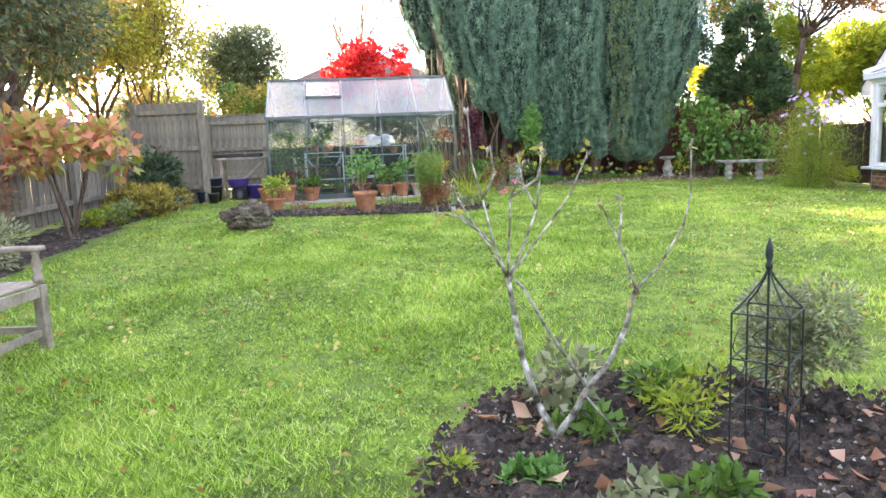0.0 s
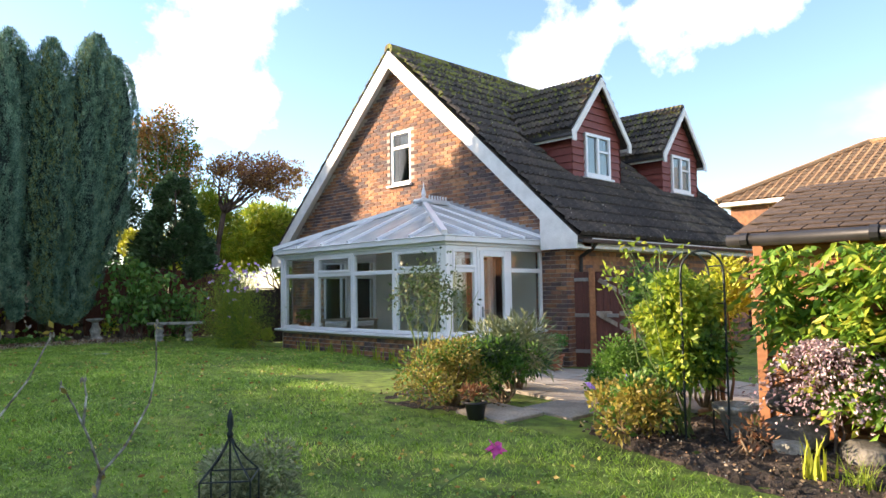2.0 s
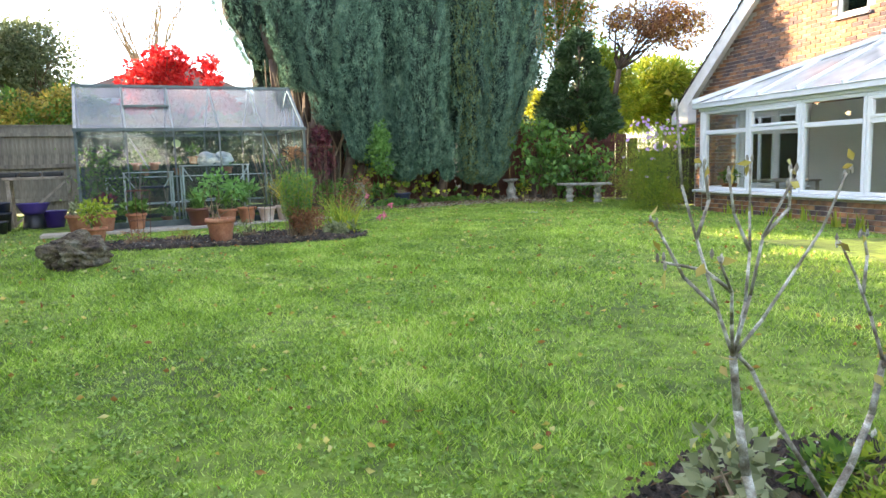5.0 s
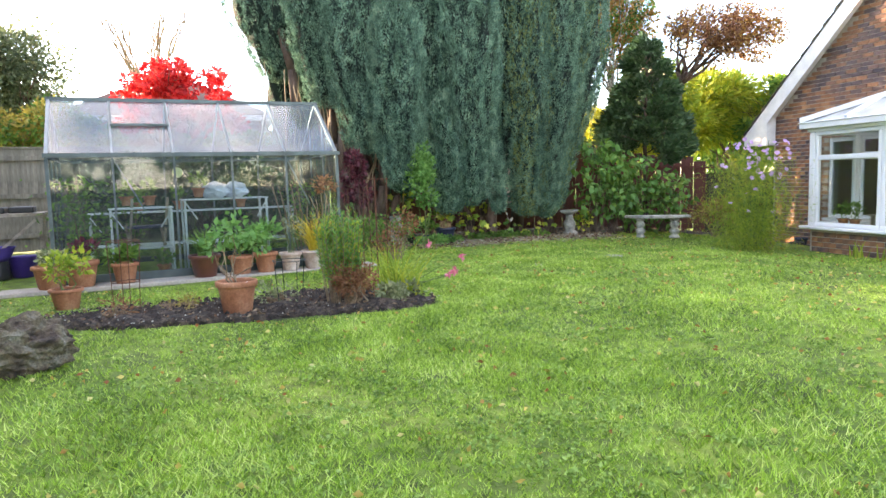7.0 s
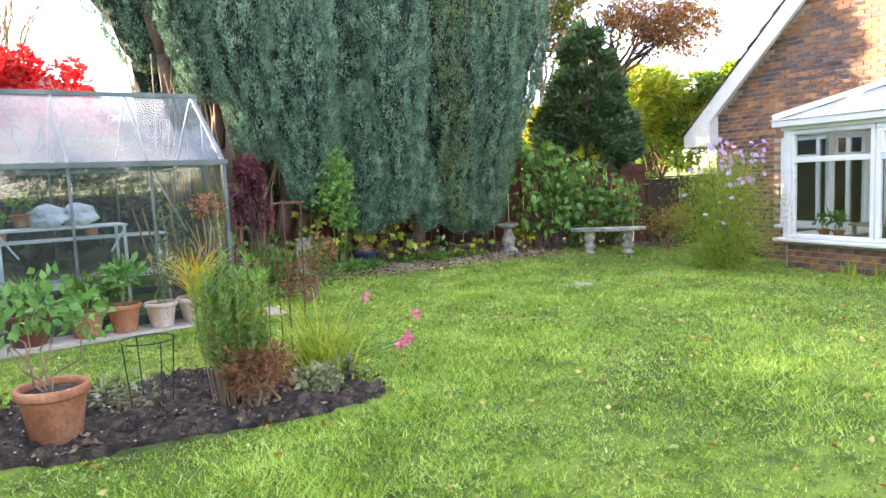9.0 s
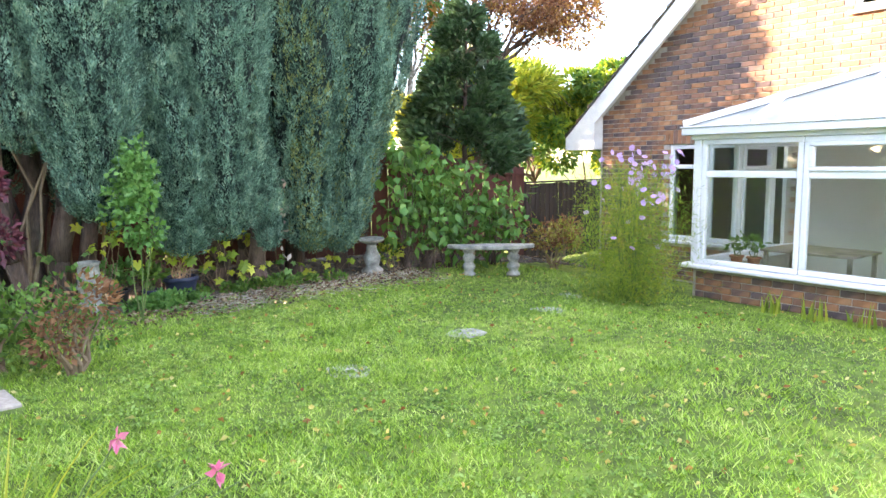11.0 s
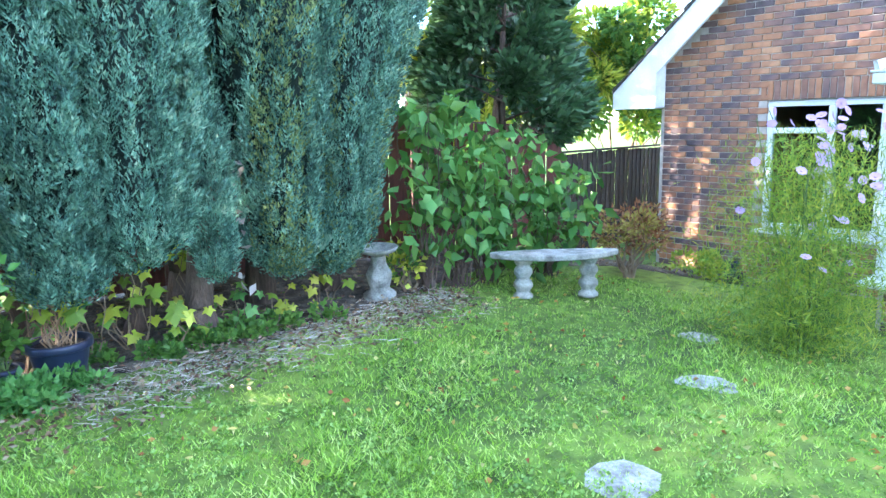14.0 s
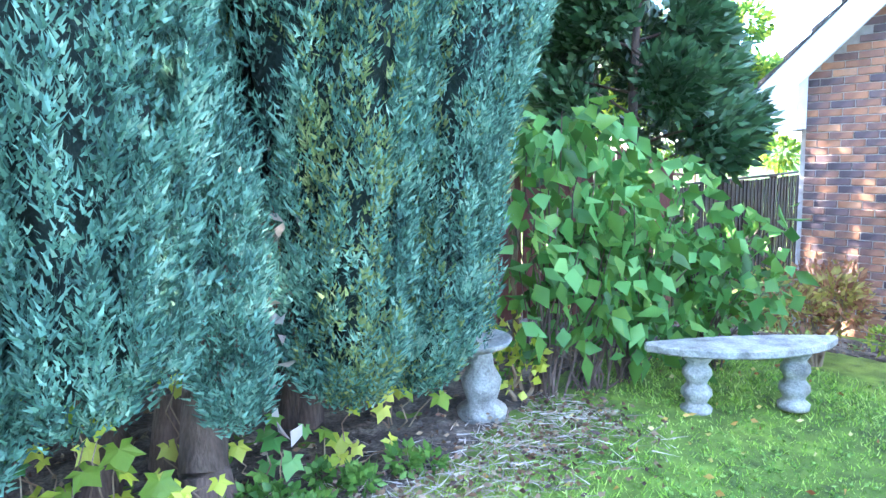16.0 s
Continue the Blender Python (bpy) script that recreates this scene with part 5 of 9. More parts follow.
def potted(at, r, h, m, label, kind_f, z=None, group="", ban=None):
    x, y = at
    t = thing("potted_plant", (x, y, (gz(x, y) if z is None else z) + 0.0), label, "potted plant", group)
    part("pot", pot_shape(r, h), m, t, "", True)
    bm = bmesh.new()
    lathe(bm, [(r * 0.9, h * 0.87), (r * 0.5, h * 0.885), (0.01, h * 0.89)], 14, close=False)
    part("compost", bm, M_SOIL, t)
    if kind_f:
        kind_f(t, r, h)
    return t


def leafy(m, ln, wd, hgt, n, spread=1.3, stems=4, **k):
    def f(t, r, h):
        p, d = clump_points(n, (0, 0, h + hgt * 0.6), (r * spread, r * spread, hgt * 0.5), 7, 0.6)
        d[:, 2] += 0.4
        foliage(t, "foliage", p, d, ln, wd, m, **k)
        part("stem", stems_mesh([(rnd.uniform(-r, r) * 0.3, rnd.uniform(-r, r) * 0.3, h * 0.87) for _ in range(stems)], [(rnd.uniform(-r, r) * spread * 0.7, rnd.uniform(-r, r) * spread * 0.7, h + hgt * rnd.uniform(0.5, 0.9)) for _ in range(stems)], 0.006, 0.003), M_GREENSTEM, t)
    return f


def strappy(m, length, n=60, w=0.03):
    def f(t, r, h):
        base = np.stack((rs.uniform(-r, r, n) * 0.35, rs.uniform(-r, r, n) * 0.35, np.full(n, h * 0.88)), 1)
        a = rs.rand(n) * math.tau
        me = blades("foliage", base, length, w, 0.75, 5, 0.35, np.stack((np.cos(a), np.sin(a), np.zeros(n)), 1))
        part("foliage", me, m, t)
    return f


# ---- the conifers behind the lawn ----
conifer = thing("conifer_tree", (3.0, 15.6, 0.45), "tall many-stemmed blue-green upright conifer, bare at its foot", "tree")


def sprigs(name, base, d, length, width):
    """Single pointed scales (one triangle each) that stand at base and point along d."""
    n = len(base)
    d = unit(d)
    side = unit(np.cross(d, rs.normal(0, 1, (n, 3))))
    L = (length * (0.6 + 0.8 * rs.rand(n)))[:, None]
    W = (width * (0.7 + 0.6 * rs.rand(n)))[:, None]
    V = np.stack((base - side * W / 2, base + side * W / 2, base + d * L), 1).reshape(-1, 3)
    return mesh_np(name, V, 3, n)


def lobe(c, r, z0, z1, n, lean=(0, 0), m=None, m2=None, sh=0.0, top=0.6, foot=0.58):
    """One upright plume, narrow at its foot and broad above, clad in small ascending sprays; r is its greatest radius."""
    c = np.array(c)
    n = int(n * 0.43)
    u = rs.rand(n) ** 1.05
    th = rs.uniform(math.pi * 0.90, math.tau * 1.06, n)
    seed = c[0] * 3.7

    def surf(u, th):
        sm_ = np.clip(u / 0.42, 0, 1)
        prof = np.clip(u / 0.035, 0, 1) ** 0.5 * (foot + (1 - foot) * sm_ * sm_ * (3 - 2 * sm_)) * (1 - np.clip((u - 0.55) / 0.45, 0, 1) ** 2.2 * top) * np.clip((1.0 - u) / 0.06, 0, 1) ** 0.5
        rr = r * prof * (1 + 0.12 * np.sin(th * 4 + seed + 1.6 * np.sin(u * 7 + seed)) + 0.09 * np.sin(th * 9 + 2.2 * np.sin(u * 13 + seed)))
        z = z0 + (z1 - z0) * u
        return np.stack((c[0] - 3.0 + lean[0] * u + rr * np.cos(th), c[1] - 15.6 + lean[1] * u + rr * np.sin(th), z - 0.45), -1), rr
    p, rr = surf(u, th)
    out = np.stack((np.cos(th), np.sin(th), np.zeros(n)), 1)
    # upright ridges of growth, a hand wide, with shaded furrows between them
    wr = r / 0.5
    fz = np.sin(th * 17 * wr + 1.9 * np.sin(u * 29 + seed) + seed) * 0.6 + 0.55 * np.sin(th * 31 * wr + 2.4 * np.sin(u * 47 + seed * 2)) * np.sin(u * 92 + 3 * np.sin(th * 9 + seed))
    keep = rs.rand(n) < np.clip(0.80 + 0.45 * fz, 0.22, 1.0)
    p += out * (fz * 0.040 + 0.028 * rs.rand(n) ** 2)[:, None]
    p, out, th, u, n = p[keep], out[keep], th[keep], u[keep], int(keep.sum())
    if m2 is None:
        mask = np.zeros(n, bool)
    else:
        mask = rs.rand(n) < sh * np.clip(1.4 * np.sin(th * 3 + seed) + 0.6, 0.1, 1)
    for sel, mm, lab in ((~mask, L_CEDAR, "dense feathery blue-green sprays"), (mask, m2, "brownish green sprays")):
        if sel.any():
            K = 14
            k = int(sel.sum())
            ax = unit(out[sel] * 0.42 + np.array([0, 0, 1.0]) + rs.normal(0, 0.20, (k, 3)))
            ln_ = 0.10 + 0.09 * rs.rand(k, 1, 1)
            f_ = rs.rand(k, K, 1)
            side = rs.normal(0, 1, (k, K, 3))
            side -= ax[:, None, :] * (side * ax[:, None, :]).sum(-1, keepdims=True)
            side /= np.maximum(np.linalg.norm(side, axis=2, keepdims=True), 1e-6)
            q = (p[sel][:, None, :] + ax[:, None, :] * ln_ * (f_ - 0.4) + side * 0.020 * (1.15 - f_)).reshape(-1, 3)
            d = (ax[:, None, :] * 0.9 + side * (0.85 - 0.5 * f_)).reshape(-1, 3)
            part("crown", sprigs("crown", q, d, 0.034, 0.0125), mm, conifer, lab)
    # a dark shell whose colour gives the shade inside the plume
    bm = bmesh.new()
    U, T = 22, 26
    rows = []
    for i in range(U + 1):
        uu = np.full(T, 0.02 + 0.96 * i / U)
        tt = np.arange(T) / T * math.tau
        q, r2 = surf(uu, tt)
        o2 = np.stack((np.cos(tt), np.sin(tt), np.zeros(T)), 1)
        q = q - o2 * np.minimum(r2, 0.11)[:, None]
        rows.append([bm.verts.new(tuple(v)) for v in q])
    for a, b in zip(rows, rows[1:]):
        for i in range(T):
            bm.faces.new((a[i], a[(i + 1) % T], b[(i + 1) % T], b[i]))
    part("shade_core", bm, L_CEDARCORE, conifer, "dark shell coloured as the shade inside the plume", True)


lobe((0.0, 16.3), 0.80, 3.3, 6.6, 9000, (-0.3, 0.2), top=0.8)
lobe((0.45, 15.1), 0.42, 2.75, 6.3, 9000, (-0.25, 0.2), top=0.8)
lobe((0.98, 14.6), 0.46, 2.0, 6.5, 12000, (-0.30, 0.2), top=0.8)
lobe((1.50, 14.4), 0.42, 1.40, 4.6, 12000, (-0.10, 0.1), top=0.8)
lobe((2.06, 14.75), 0.44, 1.35, 6.5, 14000, (0.22, 0.2), top=0.8)
lobe((2.66, 14.60), 0.50, 1.12, 6.4, 17000, (0.02, 0.2), top=0.8)
lobe((2.28, 14.55), 0.30, 1.00, 3.1, 6500, (-0.05, 0.1), top=0.7)
lobe((1.7, 15.5), 0.55, 1.2, 4.5, 6500, (0, 0.2), top=0.8)
lobe((3.74, 14.80), 0.46, 0.90, 6.4, 18000, (0.05, 0.15), m2=L_OLIVE, sh=0.35, top=0.75)
lobe((4.12, 14.84), 0.52, 0.86, 6.7, 20000, (0.50, 0.12), m2=L_OLIVE, sh=0.25, top=0.75, foot=0.5)
lobe((4.22, 15.15), 0.66, 0.88, 6.4, 19000, (0.85, 0.1), top=0.7, foot=0.42)
lobe((0.75, 16.0), 0.60, 1.5, 6.4, 6000, (-0.1, 0.1), top=0.8)
lobe((0.2, 16.9), 0.6, 1.3, 6.2, 3500, (-0.1, 0.1), top=0.8)
lobe((3.10, 15.35), 0.46, 1.9, 6.6, 9000, (0.1, 0.1), m2=L_OLIVE, sh=0.12, top=0.8)
lobe((3.20, 14.66), 0.13, 0.98, 2.2, 2600, (-0.08, 0.1), top=0.7)
lobe((3.0, 16.3), 1.1, 1.7, 6.5, 5000)
lobe((3.45, 15.75), 0.62, 1.5, 6.5, 2500, (0.0, 0.0), top=0.8, foot=0.9)
lobe((4.5, 16.0), 0.60, 1.4, 6.0, 7000, (0.6, 0.0), top=0.8)
bm = bmesh.new()
limb(bm, [(0.20, -0.70, -0.06), (0.16, -0.66, 0.25), (0.24, -0.55, 0.7), (0.25, -0.4, 1.6)], 0.11, 0.07, 12)
part("trunk", bm, M_BARK, conifer, "reddish-brown fibrous trunk", True)
q = np.column_stack((rs.uniform(0.36, 0.48, 26), rs.uniform(-0.9, -0.8, 26), rs.uniform(0.4, 1.5, 26)))
foliage(conifer, "leaves", q, rs.normal(0, 1, q.shape), 0.075, 0.05, leafmat("pale_withered_leaf", [(0.30, 0.24, 0.20), (0.52, 0.45, 0.40)], 0.2), "withered leaves caught in the gap")
for (a, b, r0) in (((0.95, 15.4, 0.4), (0.35, 15.7, 5.0), 0.15), ((0.82, 15.6, 0.4), (0.05, 15.8, 4.8), 0.12), ((0.62, 15.4, 0.4), (0.40, 15.3, 4.2), 0.10), ((1.12, 15.4, 0.4), (0.85, 15.3, 4.4), 0.12), ((0.7, 15.2, 0.4), (0.7, 15.1, 5.0), 0.12), ((1.25, 15.2, 0.4), (1.35, 14.9, 4.0), 0.11), ((0.4, 15.6, 0.4), (-0.25, 15.8, 4.6), 0.11), ((1.0, 15.1, 0.4), (0.2, 15.3, 4.6), 0.08), ((1.45, 15.3, 0.4), (1.6, 14.9, 3.6), 0.09), ((2.3, 15.6, 0.35), (2.4, 15.0, 3.5), 0.11), ((3.2, 15.5, 0.35), (3.2, 15.2, 4.0), 0.12), ((3.9, 15.6, 0.35), (4.1, 15.2, 4.0), 0.13), ((2.8, 15.4, 0.35), (2.6, 15.1, 3.0), 0.09), ((4.6, 15.6, 0.35), (4.7, 15.3, 3.0), 0.10)):
    bm = bmesh.new()
    limb(bm, [tuple(Vector(p) - Vector((3.0, 15.6, 0.45))) for p in wander(a, b, 7, 0.06)], r0, r0 * 0.55, 9)
    part("trunk", bm, M_BARK, conifer, "reddish-brown fibrous trunk", True)
for _ in range(26):
    a = (rnd.uniform(-0.2, 1.6), rnd.uniform(15.0, 15.6), 0.42)
    bm = bmesh.new()
    limb(bm, [tuple(Vector(p) - Vector((3.0, 15.6, 0.45))) for p in wander(a, (a[0] + rnd.uniform(-0.5, 0.3), a[1] - 0.1, rnd.uniform(2.2, 3.8)), 5, 0.05)], 0.022, 0.008, 5)
    part("stem", bm, M_DEADSTEM, conifer, "bare brown stem")



# ---- broad-leaved trees and shrubs round the garden ----
def tree(name, at, z0, crown, trunk_r, m, ln, wd, n, label, lumps=22, size=0.38, m2=None, share2=0.0, limbs=7, bark=None, gap=0.0, category="tree", low=-0.5):
    """crown: middle (relative x, y; absolute z) and radii."""
    x, y = at
    g = gz(x, y)
    t = thing(name, (x, y, g), label, category)
    c = np.array([crown[0], crown[1], crown[2] - g])
    r = np.array(crown[3:6])
    bm = bmesh.new()
    fork = Vector((c[0] * 0.4, c[1] * 0.4, max(0.3, (c[2] - r[2]) * 0.9)))
    limb(bm, wander((0, 0, -0.05), fork, 4, 0.03), trunk_r, trunk_r * 0.75, 9)
    ends = []
    for k in range(limbs):
        a = k * math.tau / limbs + rnd.uniform(-0.3, 0.3)
        e = Vector((c[0] + math.cos(a) * r[0] * rnd.uniform(0.4, 0.8), c[1] + math.sin(a) * r[1] * rnd.uniform(0.4, 0.8), c[2] + r[2] * rnd.uniform(-0.3, 0.7)))
        limb(bm, wander(fork, e, 5, 0.05 * r[0]), trunk_r * 0.45, trunk_r * 0.10, 6)
        ends.append(e)
        for q in range(3):
            e2 = e + Vector((rnd.uniform(-1, 1) * r[0] * 0.35, rnd.uniform(-1, 1) * r[1] * 0.35, rnd.uniform(-0.2, 0.6) * r[2] * 0.5))
            limb(bm, wander(fork.lerp(e, 0.6 + 0.1 * q), e2, 4, 0.03 * r[0]), trunk_r * 0.16, trunk_r * 0.04, 5)
    part("trunk", bm, bark or M_BARK, t, "", True)
    p, d = clump_points(n, c, r, lumps, size, zmin=low)
    if m2:
        s = rs.rand(len(p)) < share2 * (0.3 + 1.4 * (noise_mask(p * 1.3) > 0.5))
        foliage(t, "leaves", p[s], d[s], ln, wd, m2, "differently coloured leaves")
        p, d = p[~s], d[~s]
    foliage(t, "crown", p, d, ln, wd, m)
    return t


def cone_tree(name, at, z0, z1, r, m, ln, wd, n, label):
    """A pointed evergreen: clumps stacked from z0 to z1, widest low down."""
    x, y = at
    g = gz(x, y)
    t = thing(name, (x, y, g), label, "tree")
    bm = bmesh.new()
    limb(bm, wander((0, 0, -0.05), (0, 0, z1 - g - 0.3), 7, 0.02), 0.06, 0.012, 8)
    part("trunk", bm, M_BARK, t, "", True)
    ps, ds = [], []
    for k in range(72):
        f = rnd.random() ** 1.3
        rr = r * (1 - f) ** 0.8 + 0.07
        if f < 0.16:
            rr *= 0.72 + 1.7 * f
        a = rnd.uniform(0, math.tau)
        q = rr * rnd.uniform(0.55, 0.95)
        c = (math.cos(a) * q, math.sin(a) * q, z0 + (z1 - z0) * f - g)
        cr = 0.185 * (1.15 - 0.6 * f)
        p, d = ball_points(n // 72, c, (cr, cr, cr * 1.15), 0.3)
        ps.append(p)
        ds.append(d * 0.5 + np.array([math.cos(a), math.sin(a), 0.55]) * 0.7)
    foliage(t, "crown", np.concatenate(ps), np.concatenate(ds), ln, wd, m)
    bm = bmesh.new()
    for k in range(22):
        f = k / 24
        a = k * 2.4
        rr = (r * (1 - f) ** 0.8) * 0.75
        z = z0 + (z1 - z0) * f - g
        limb(bm, wander((0, 0, z - 0.15), (math.cos(a) * rr, math.sin(a) * rr, z), 3, 0.02), 0.014, 0.005, 5)
    part("limb", bm, M_BARK, t, "thin dark limbs", True)
    return t


L_BAY = leafmat("dark_bay_leaf", [(0.025, 0.06, 0.022), (0.055, 0.12, 0.045), (0.11, 0.19, 0.085)], 0.15, 0.4)
cone_tree("laurel_tree", (6.45, 15.3), 1.9, 4.02, 0.94, L_BAY, 0.105, 0.05, 24000, "dark glossy pointed evergreen laurel behind the stone bench")
bush("yellow_shrub", (5.8, 15.9), (0.30, 0.2, 0.35), L_YELLOW, 0.09, 0.06, 700, "thin yellow-leaved shrub beside the laurel", "shrub", 12, 0.6, 5, zc=2.05)
for x_, y_, h_, w_, n_ in ((5.24, 15.08, 1.66, 0.42, 380), (5.88, 14.95, 1.35, 0.45, 480), (6.50, 14.8, 1.02, 0.36, 320), (5.55, 15.0, 1.25, 0.35, 240)):
    t = thing("fig_bush", (x_, y_, gz(x_, y_)), "broad-leaved shrub with drooping fresh green leaves behind the stone bench", "shrub", "green shrubs by the red-brown fence")
    tips_ = [(rnd.gauss(0, 0.5) * w_, rnd.gauss(-0.2, 0.4) * w_, h_ * rnd.uniform(0.18, 1.0) ** 0.8) for _ in range(26)]
    part("stem", stems_mesh([(rnd.gauss(0, 0.06), rnd.gauss(0, 0.06), 0) for _ in tips_], tips_, 0.0075, 0.003, 5, 0.02), M_BARK, t)
    q_ = np.repeat(np.array(tips_), n_ // 26 + 1, 0)[:n_]
    p = q_ + rs.normal(0, 1, q_.shape) * (0.14, 0.12, 0.09)
    p[:, 2] = np.clip(p[:, 2], 0.12, None)
    d = rs.normal(0, 0.8, q_.shape) + (0, -0.3, -0.75)
    for sel, mm, nm in ((slice(0, None, 2), L_FIG, "foliage"), (slice(1, None, 2), L_GREEN, "leaves")):
        foliage(t, nm, p[sel], d[sel], 0.135, 0.088, mm, "" if nm == "foliage" else "darker green leaves", fold=0.2, droop=0.6, kite=0.35)
bush("amber_shrub", (7.3, 14.42), (0.42, 0.35, 0.36), L_RUSSET, 0.06, 0.03, 1500, "small russet and yellow shrub beside the brick wall", "shrub", 9, 0.5, 12, m2=L_BUFF, share2=0.5, zc=0.42)
bush("yellow_groundcover", (7.9, 13.95), (0.35, 0.28, 0.13), L_YG, 0.05, 0.03, 700, "low yellowish shrub at the foot of the wall", "shrub", 7, 0.6, 0, zc=0.12)
tree("bamboo_clump", (11.4, 19.0), 0, (0, 0, 2.9, 1.9, 0.8, 1.35), 0.05, L_YG, 0.22, 0.05, 16000, "tall yellow-green bamboo behind the fence", 34, 0.45, m2=L_YELLOW, share2=0.25, limbs=14)
tree("beech_hedge", (13.2, 18.4), 0, (0, 0, 2.3, 2.6, 0.6, 2.1), 0.06, L_GREEN, 0.14, 0.08, 12000, "tall yellow-green hedge behind the fence", 34, 0.5, m2=L_YG, share2=0.3)
tree("bamboo_clump", (8.5, 18.4), 0, (0, 0, 2.35, 1.25, 0.7, 1.1), 0.03, L_YG, 0.14, 0.04, 6500, "bright yellow-green shrub behind the red-brown fence", 34, 0.36, m2=L_YELLOW, share2=0.5, low=-1.0)
tree("acer_tree", (8.1, 17.6), 0, (1.35, -0.7, 4.56, 1.75, 0.9, 0.68), 0.09, L_RUSSET, 0.075, 0.045, 7000, "wide-spreading russet maple with thin layered leaves", 80, 0.30, limbs=11, m2=L_ORANGE, share2=0.3, low=-1.0)
tree("birch_tree", (7.15, 17.7), 0, (0, 0, 4.95, 1.2, 0.9, 1.35), 0.07, L_ORANGE, 0.08, 0.05, 9000, "thinning orange and green tree behind the fence", 80, 0.30, limbs=9, m2=L_GREEN, share2=0.4, bark=M_LICHEN, low=-1.0)
tree("maple_tree", (-2.6, 24.0), 0, (0.15, 0, 3.7, 2.0, 1.0, 1.55), 0.10, L_RED, 0.14, 0.095, 6200, "bright scarlet maple behind the greenhouse", 70, 0.19)
tree("maple_tree", (3.1, 23.5), 0, (0, 0, 7.0, 1.0, 0.8, 1.0), 0.12, L_RED, 0.2, 0.16, 3000, "crimson maple showing between the conifers", 14, 0.42)
tree("clipped_tree", (-6.3, 22.5), 0, (0, 0, 3.6, 1.45, 1.4, 1.9), 0.14, L_HEDGE, 0.12, 0.06, 17000, "tall rounded grey-green clipped evergreen", 46, 0.5)
tree("hawthorn_tree", (-6.6, 9.6), 0, (0.2, 0.3, 3.3, 1.9, 2.2, 1.5), 0.13, L_HEDGE, 0.09, 0.045, 22000, "grey-green tree with orange berries over the fence", 44, 0.36, m2=L_ORANGE, share2=0.12)
tree("hawthorn_tree", (-6.9, 4.6), 0, (0.0, 0.3, 3.6, 1.8, 2.4, 1.6), 0.13, L_HEDGE, 0.10, 0.05, 12000, "grey-green tree beyond the grey fence", 30, 0.4, m2=L_GREEN, share2=0.2)
tree("golden_tree", (-8.0, 19.5), 0, (0.0, 0, 4.0, 1.6, 1.4, 2.2), 0.10, L_BUFF, 0.11, 0.07, 9000, "golden-leaved tree behind the garden fence", 24, 0.4, m2=L_YELLOW, share2=0.3)
tree("golden_tree", (-11.3, 23.0), 0, (0.3, 0, 4.8, 2.8, 2.0, 2.5), 0.16, L_BUFF, 0.16, 0.10, 9000, "tall golden-brown tree beyond the garden", 30, 0.36, m2=L_ORANGE, share2=0.4)
tree("hedge_tree", (-4.3, 18.2), 0, (0, 0, 2.3, 1.7, 0.7, 1.0), 0.06, L_BUFF, 0.09, 0.055, 7000, "golden and green mixed hedge behind the fence", 28, 0.5, m2=L_GREEN, share2=0.5)
tree("hedge_tree", (-0.9, 25.0), 0, (0, 0, 2.3, 2.2, 0.7, 0.9), 0.06, L_GREEN, 0.12, 0.07, 6000, "green mixed hedge behind the greenhouse", 28, 0.5, m2=L_BUFF, share2=0.4)
tree("ash_tree", (-4.2, 34.0), 0, (0, 0, 7.5, 2.2, 2.0, 2.4), 0.16, L_BUFF, 0.08, 0.05, 500, "bare pale-stemmed tree on the skyline", 16, 0.3, limbs=12, bark=M_DEADSTEM)
for i, (x, y, h, r, m, m2) in enumerate(((-15, 36, 3.6, 4, L_HEDGE, L_ORANGE), (-8.5, 38, 3.7, 3.6, L_GREEN, L_BUFF), (-1.8, 40, 4.2, 3.2, L_HEDGE, L_ORANGE), (4.5, 40, 3.6, 3.5, L_GREEN, L_BUFF), (10, 42, 3.8, 3.4, L_HEDGE, L_BUFF), (17, 38, 3.6, 3.5, L_YG, L_GREEN), (22, 32, 3.4, 3.2, L_GREEN, L_YG), (-14, 17, 3.8, 3.2, L_HEDGE, L_GREEN), (-15, 8, 3.8, 3.2, L_HEDGE, L_BUFF))):
    tree("woodland_tree", (x, y), 0, (0, 0, h * 0.75, r, r * 0.7, h * 0.55), 0.18, m, 0.3, 0.2, 4500, ("leafy autumn tree in the distance", "rounded autumn tree beyond the houses")[i % 2], 22, 0.45, m2=m2, share2=0.35)

# Added as a sun blocker against bright patches on the gable.
tree("gable_shade_evergreen", (5.9, 18.4), 0, (0, 0, 2.9, 1.1, 0.8, 1.9), 0.08, L_LAUREL, 0.09, 0.05, 15000, "dark evergreen added behind the red-brown fence to shade the gable", 40, 0.5)
tree("bamboo_clump", (8.9, 18.5), 0, (0, 0, 2.9, 1.2, 0.7, 1.75), 0.03, L_YG, 0.17, 0.04, 6000, "tall yellow-green bamboo behind the fence", 20, 0.45, limbs=10)
tree("hedge_tree", (-1.7, 15.1), 0, (0, 0, 1.38, 2.1, 0.40, 0.72), 0.06, L_LAUREL, 0.10, 0.06, 8500, "dark green hedge behind the greenhouse", 30, 0.6)
# Sized and filled to keep low sun off the lawn.
tree("lawn_shade_tree", (-9.6, 15.4), 0, (0, 0, 5.2, 2.4, 2.4, 3.2), 0.2, L_HEDGE, 0.2, 0.13, 17000, "large grey-green tree beyond the fence, placed to shade the lawn", 40, 0.42, m2=L_BUFF, share2=0.3)
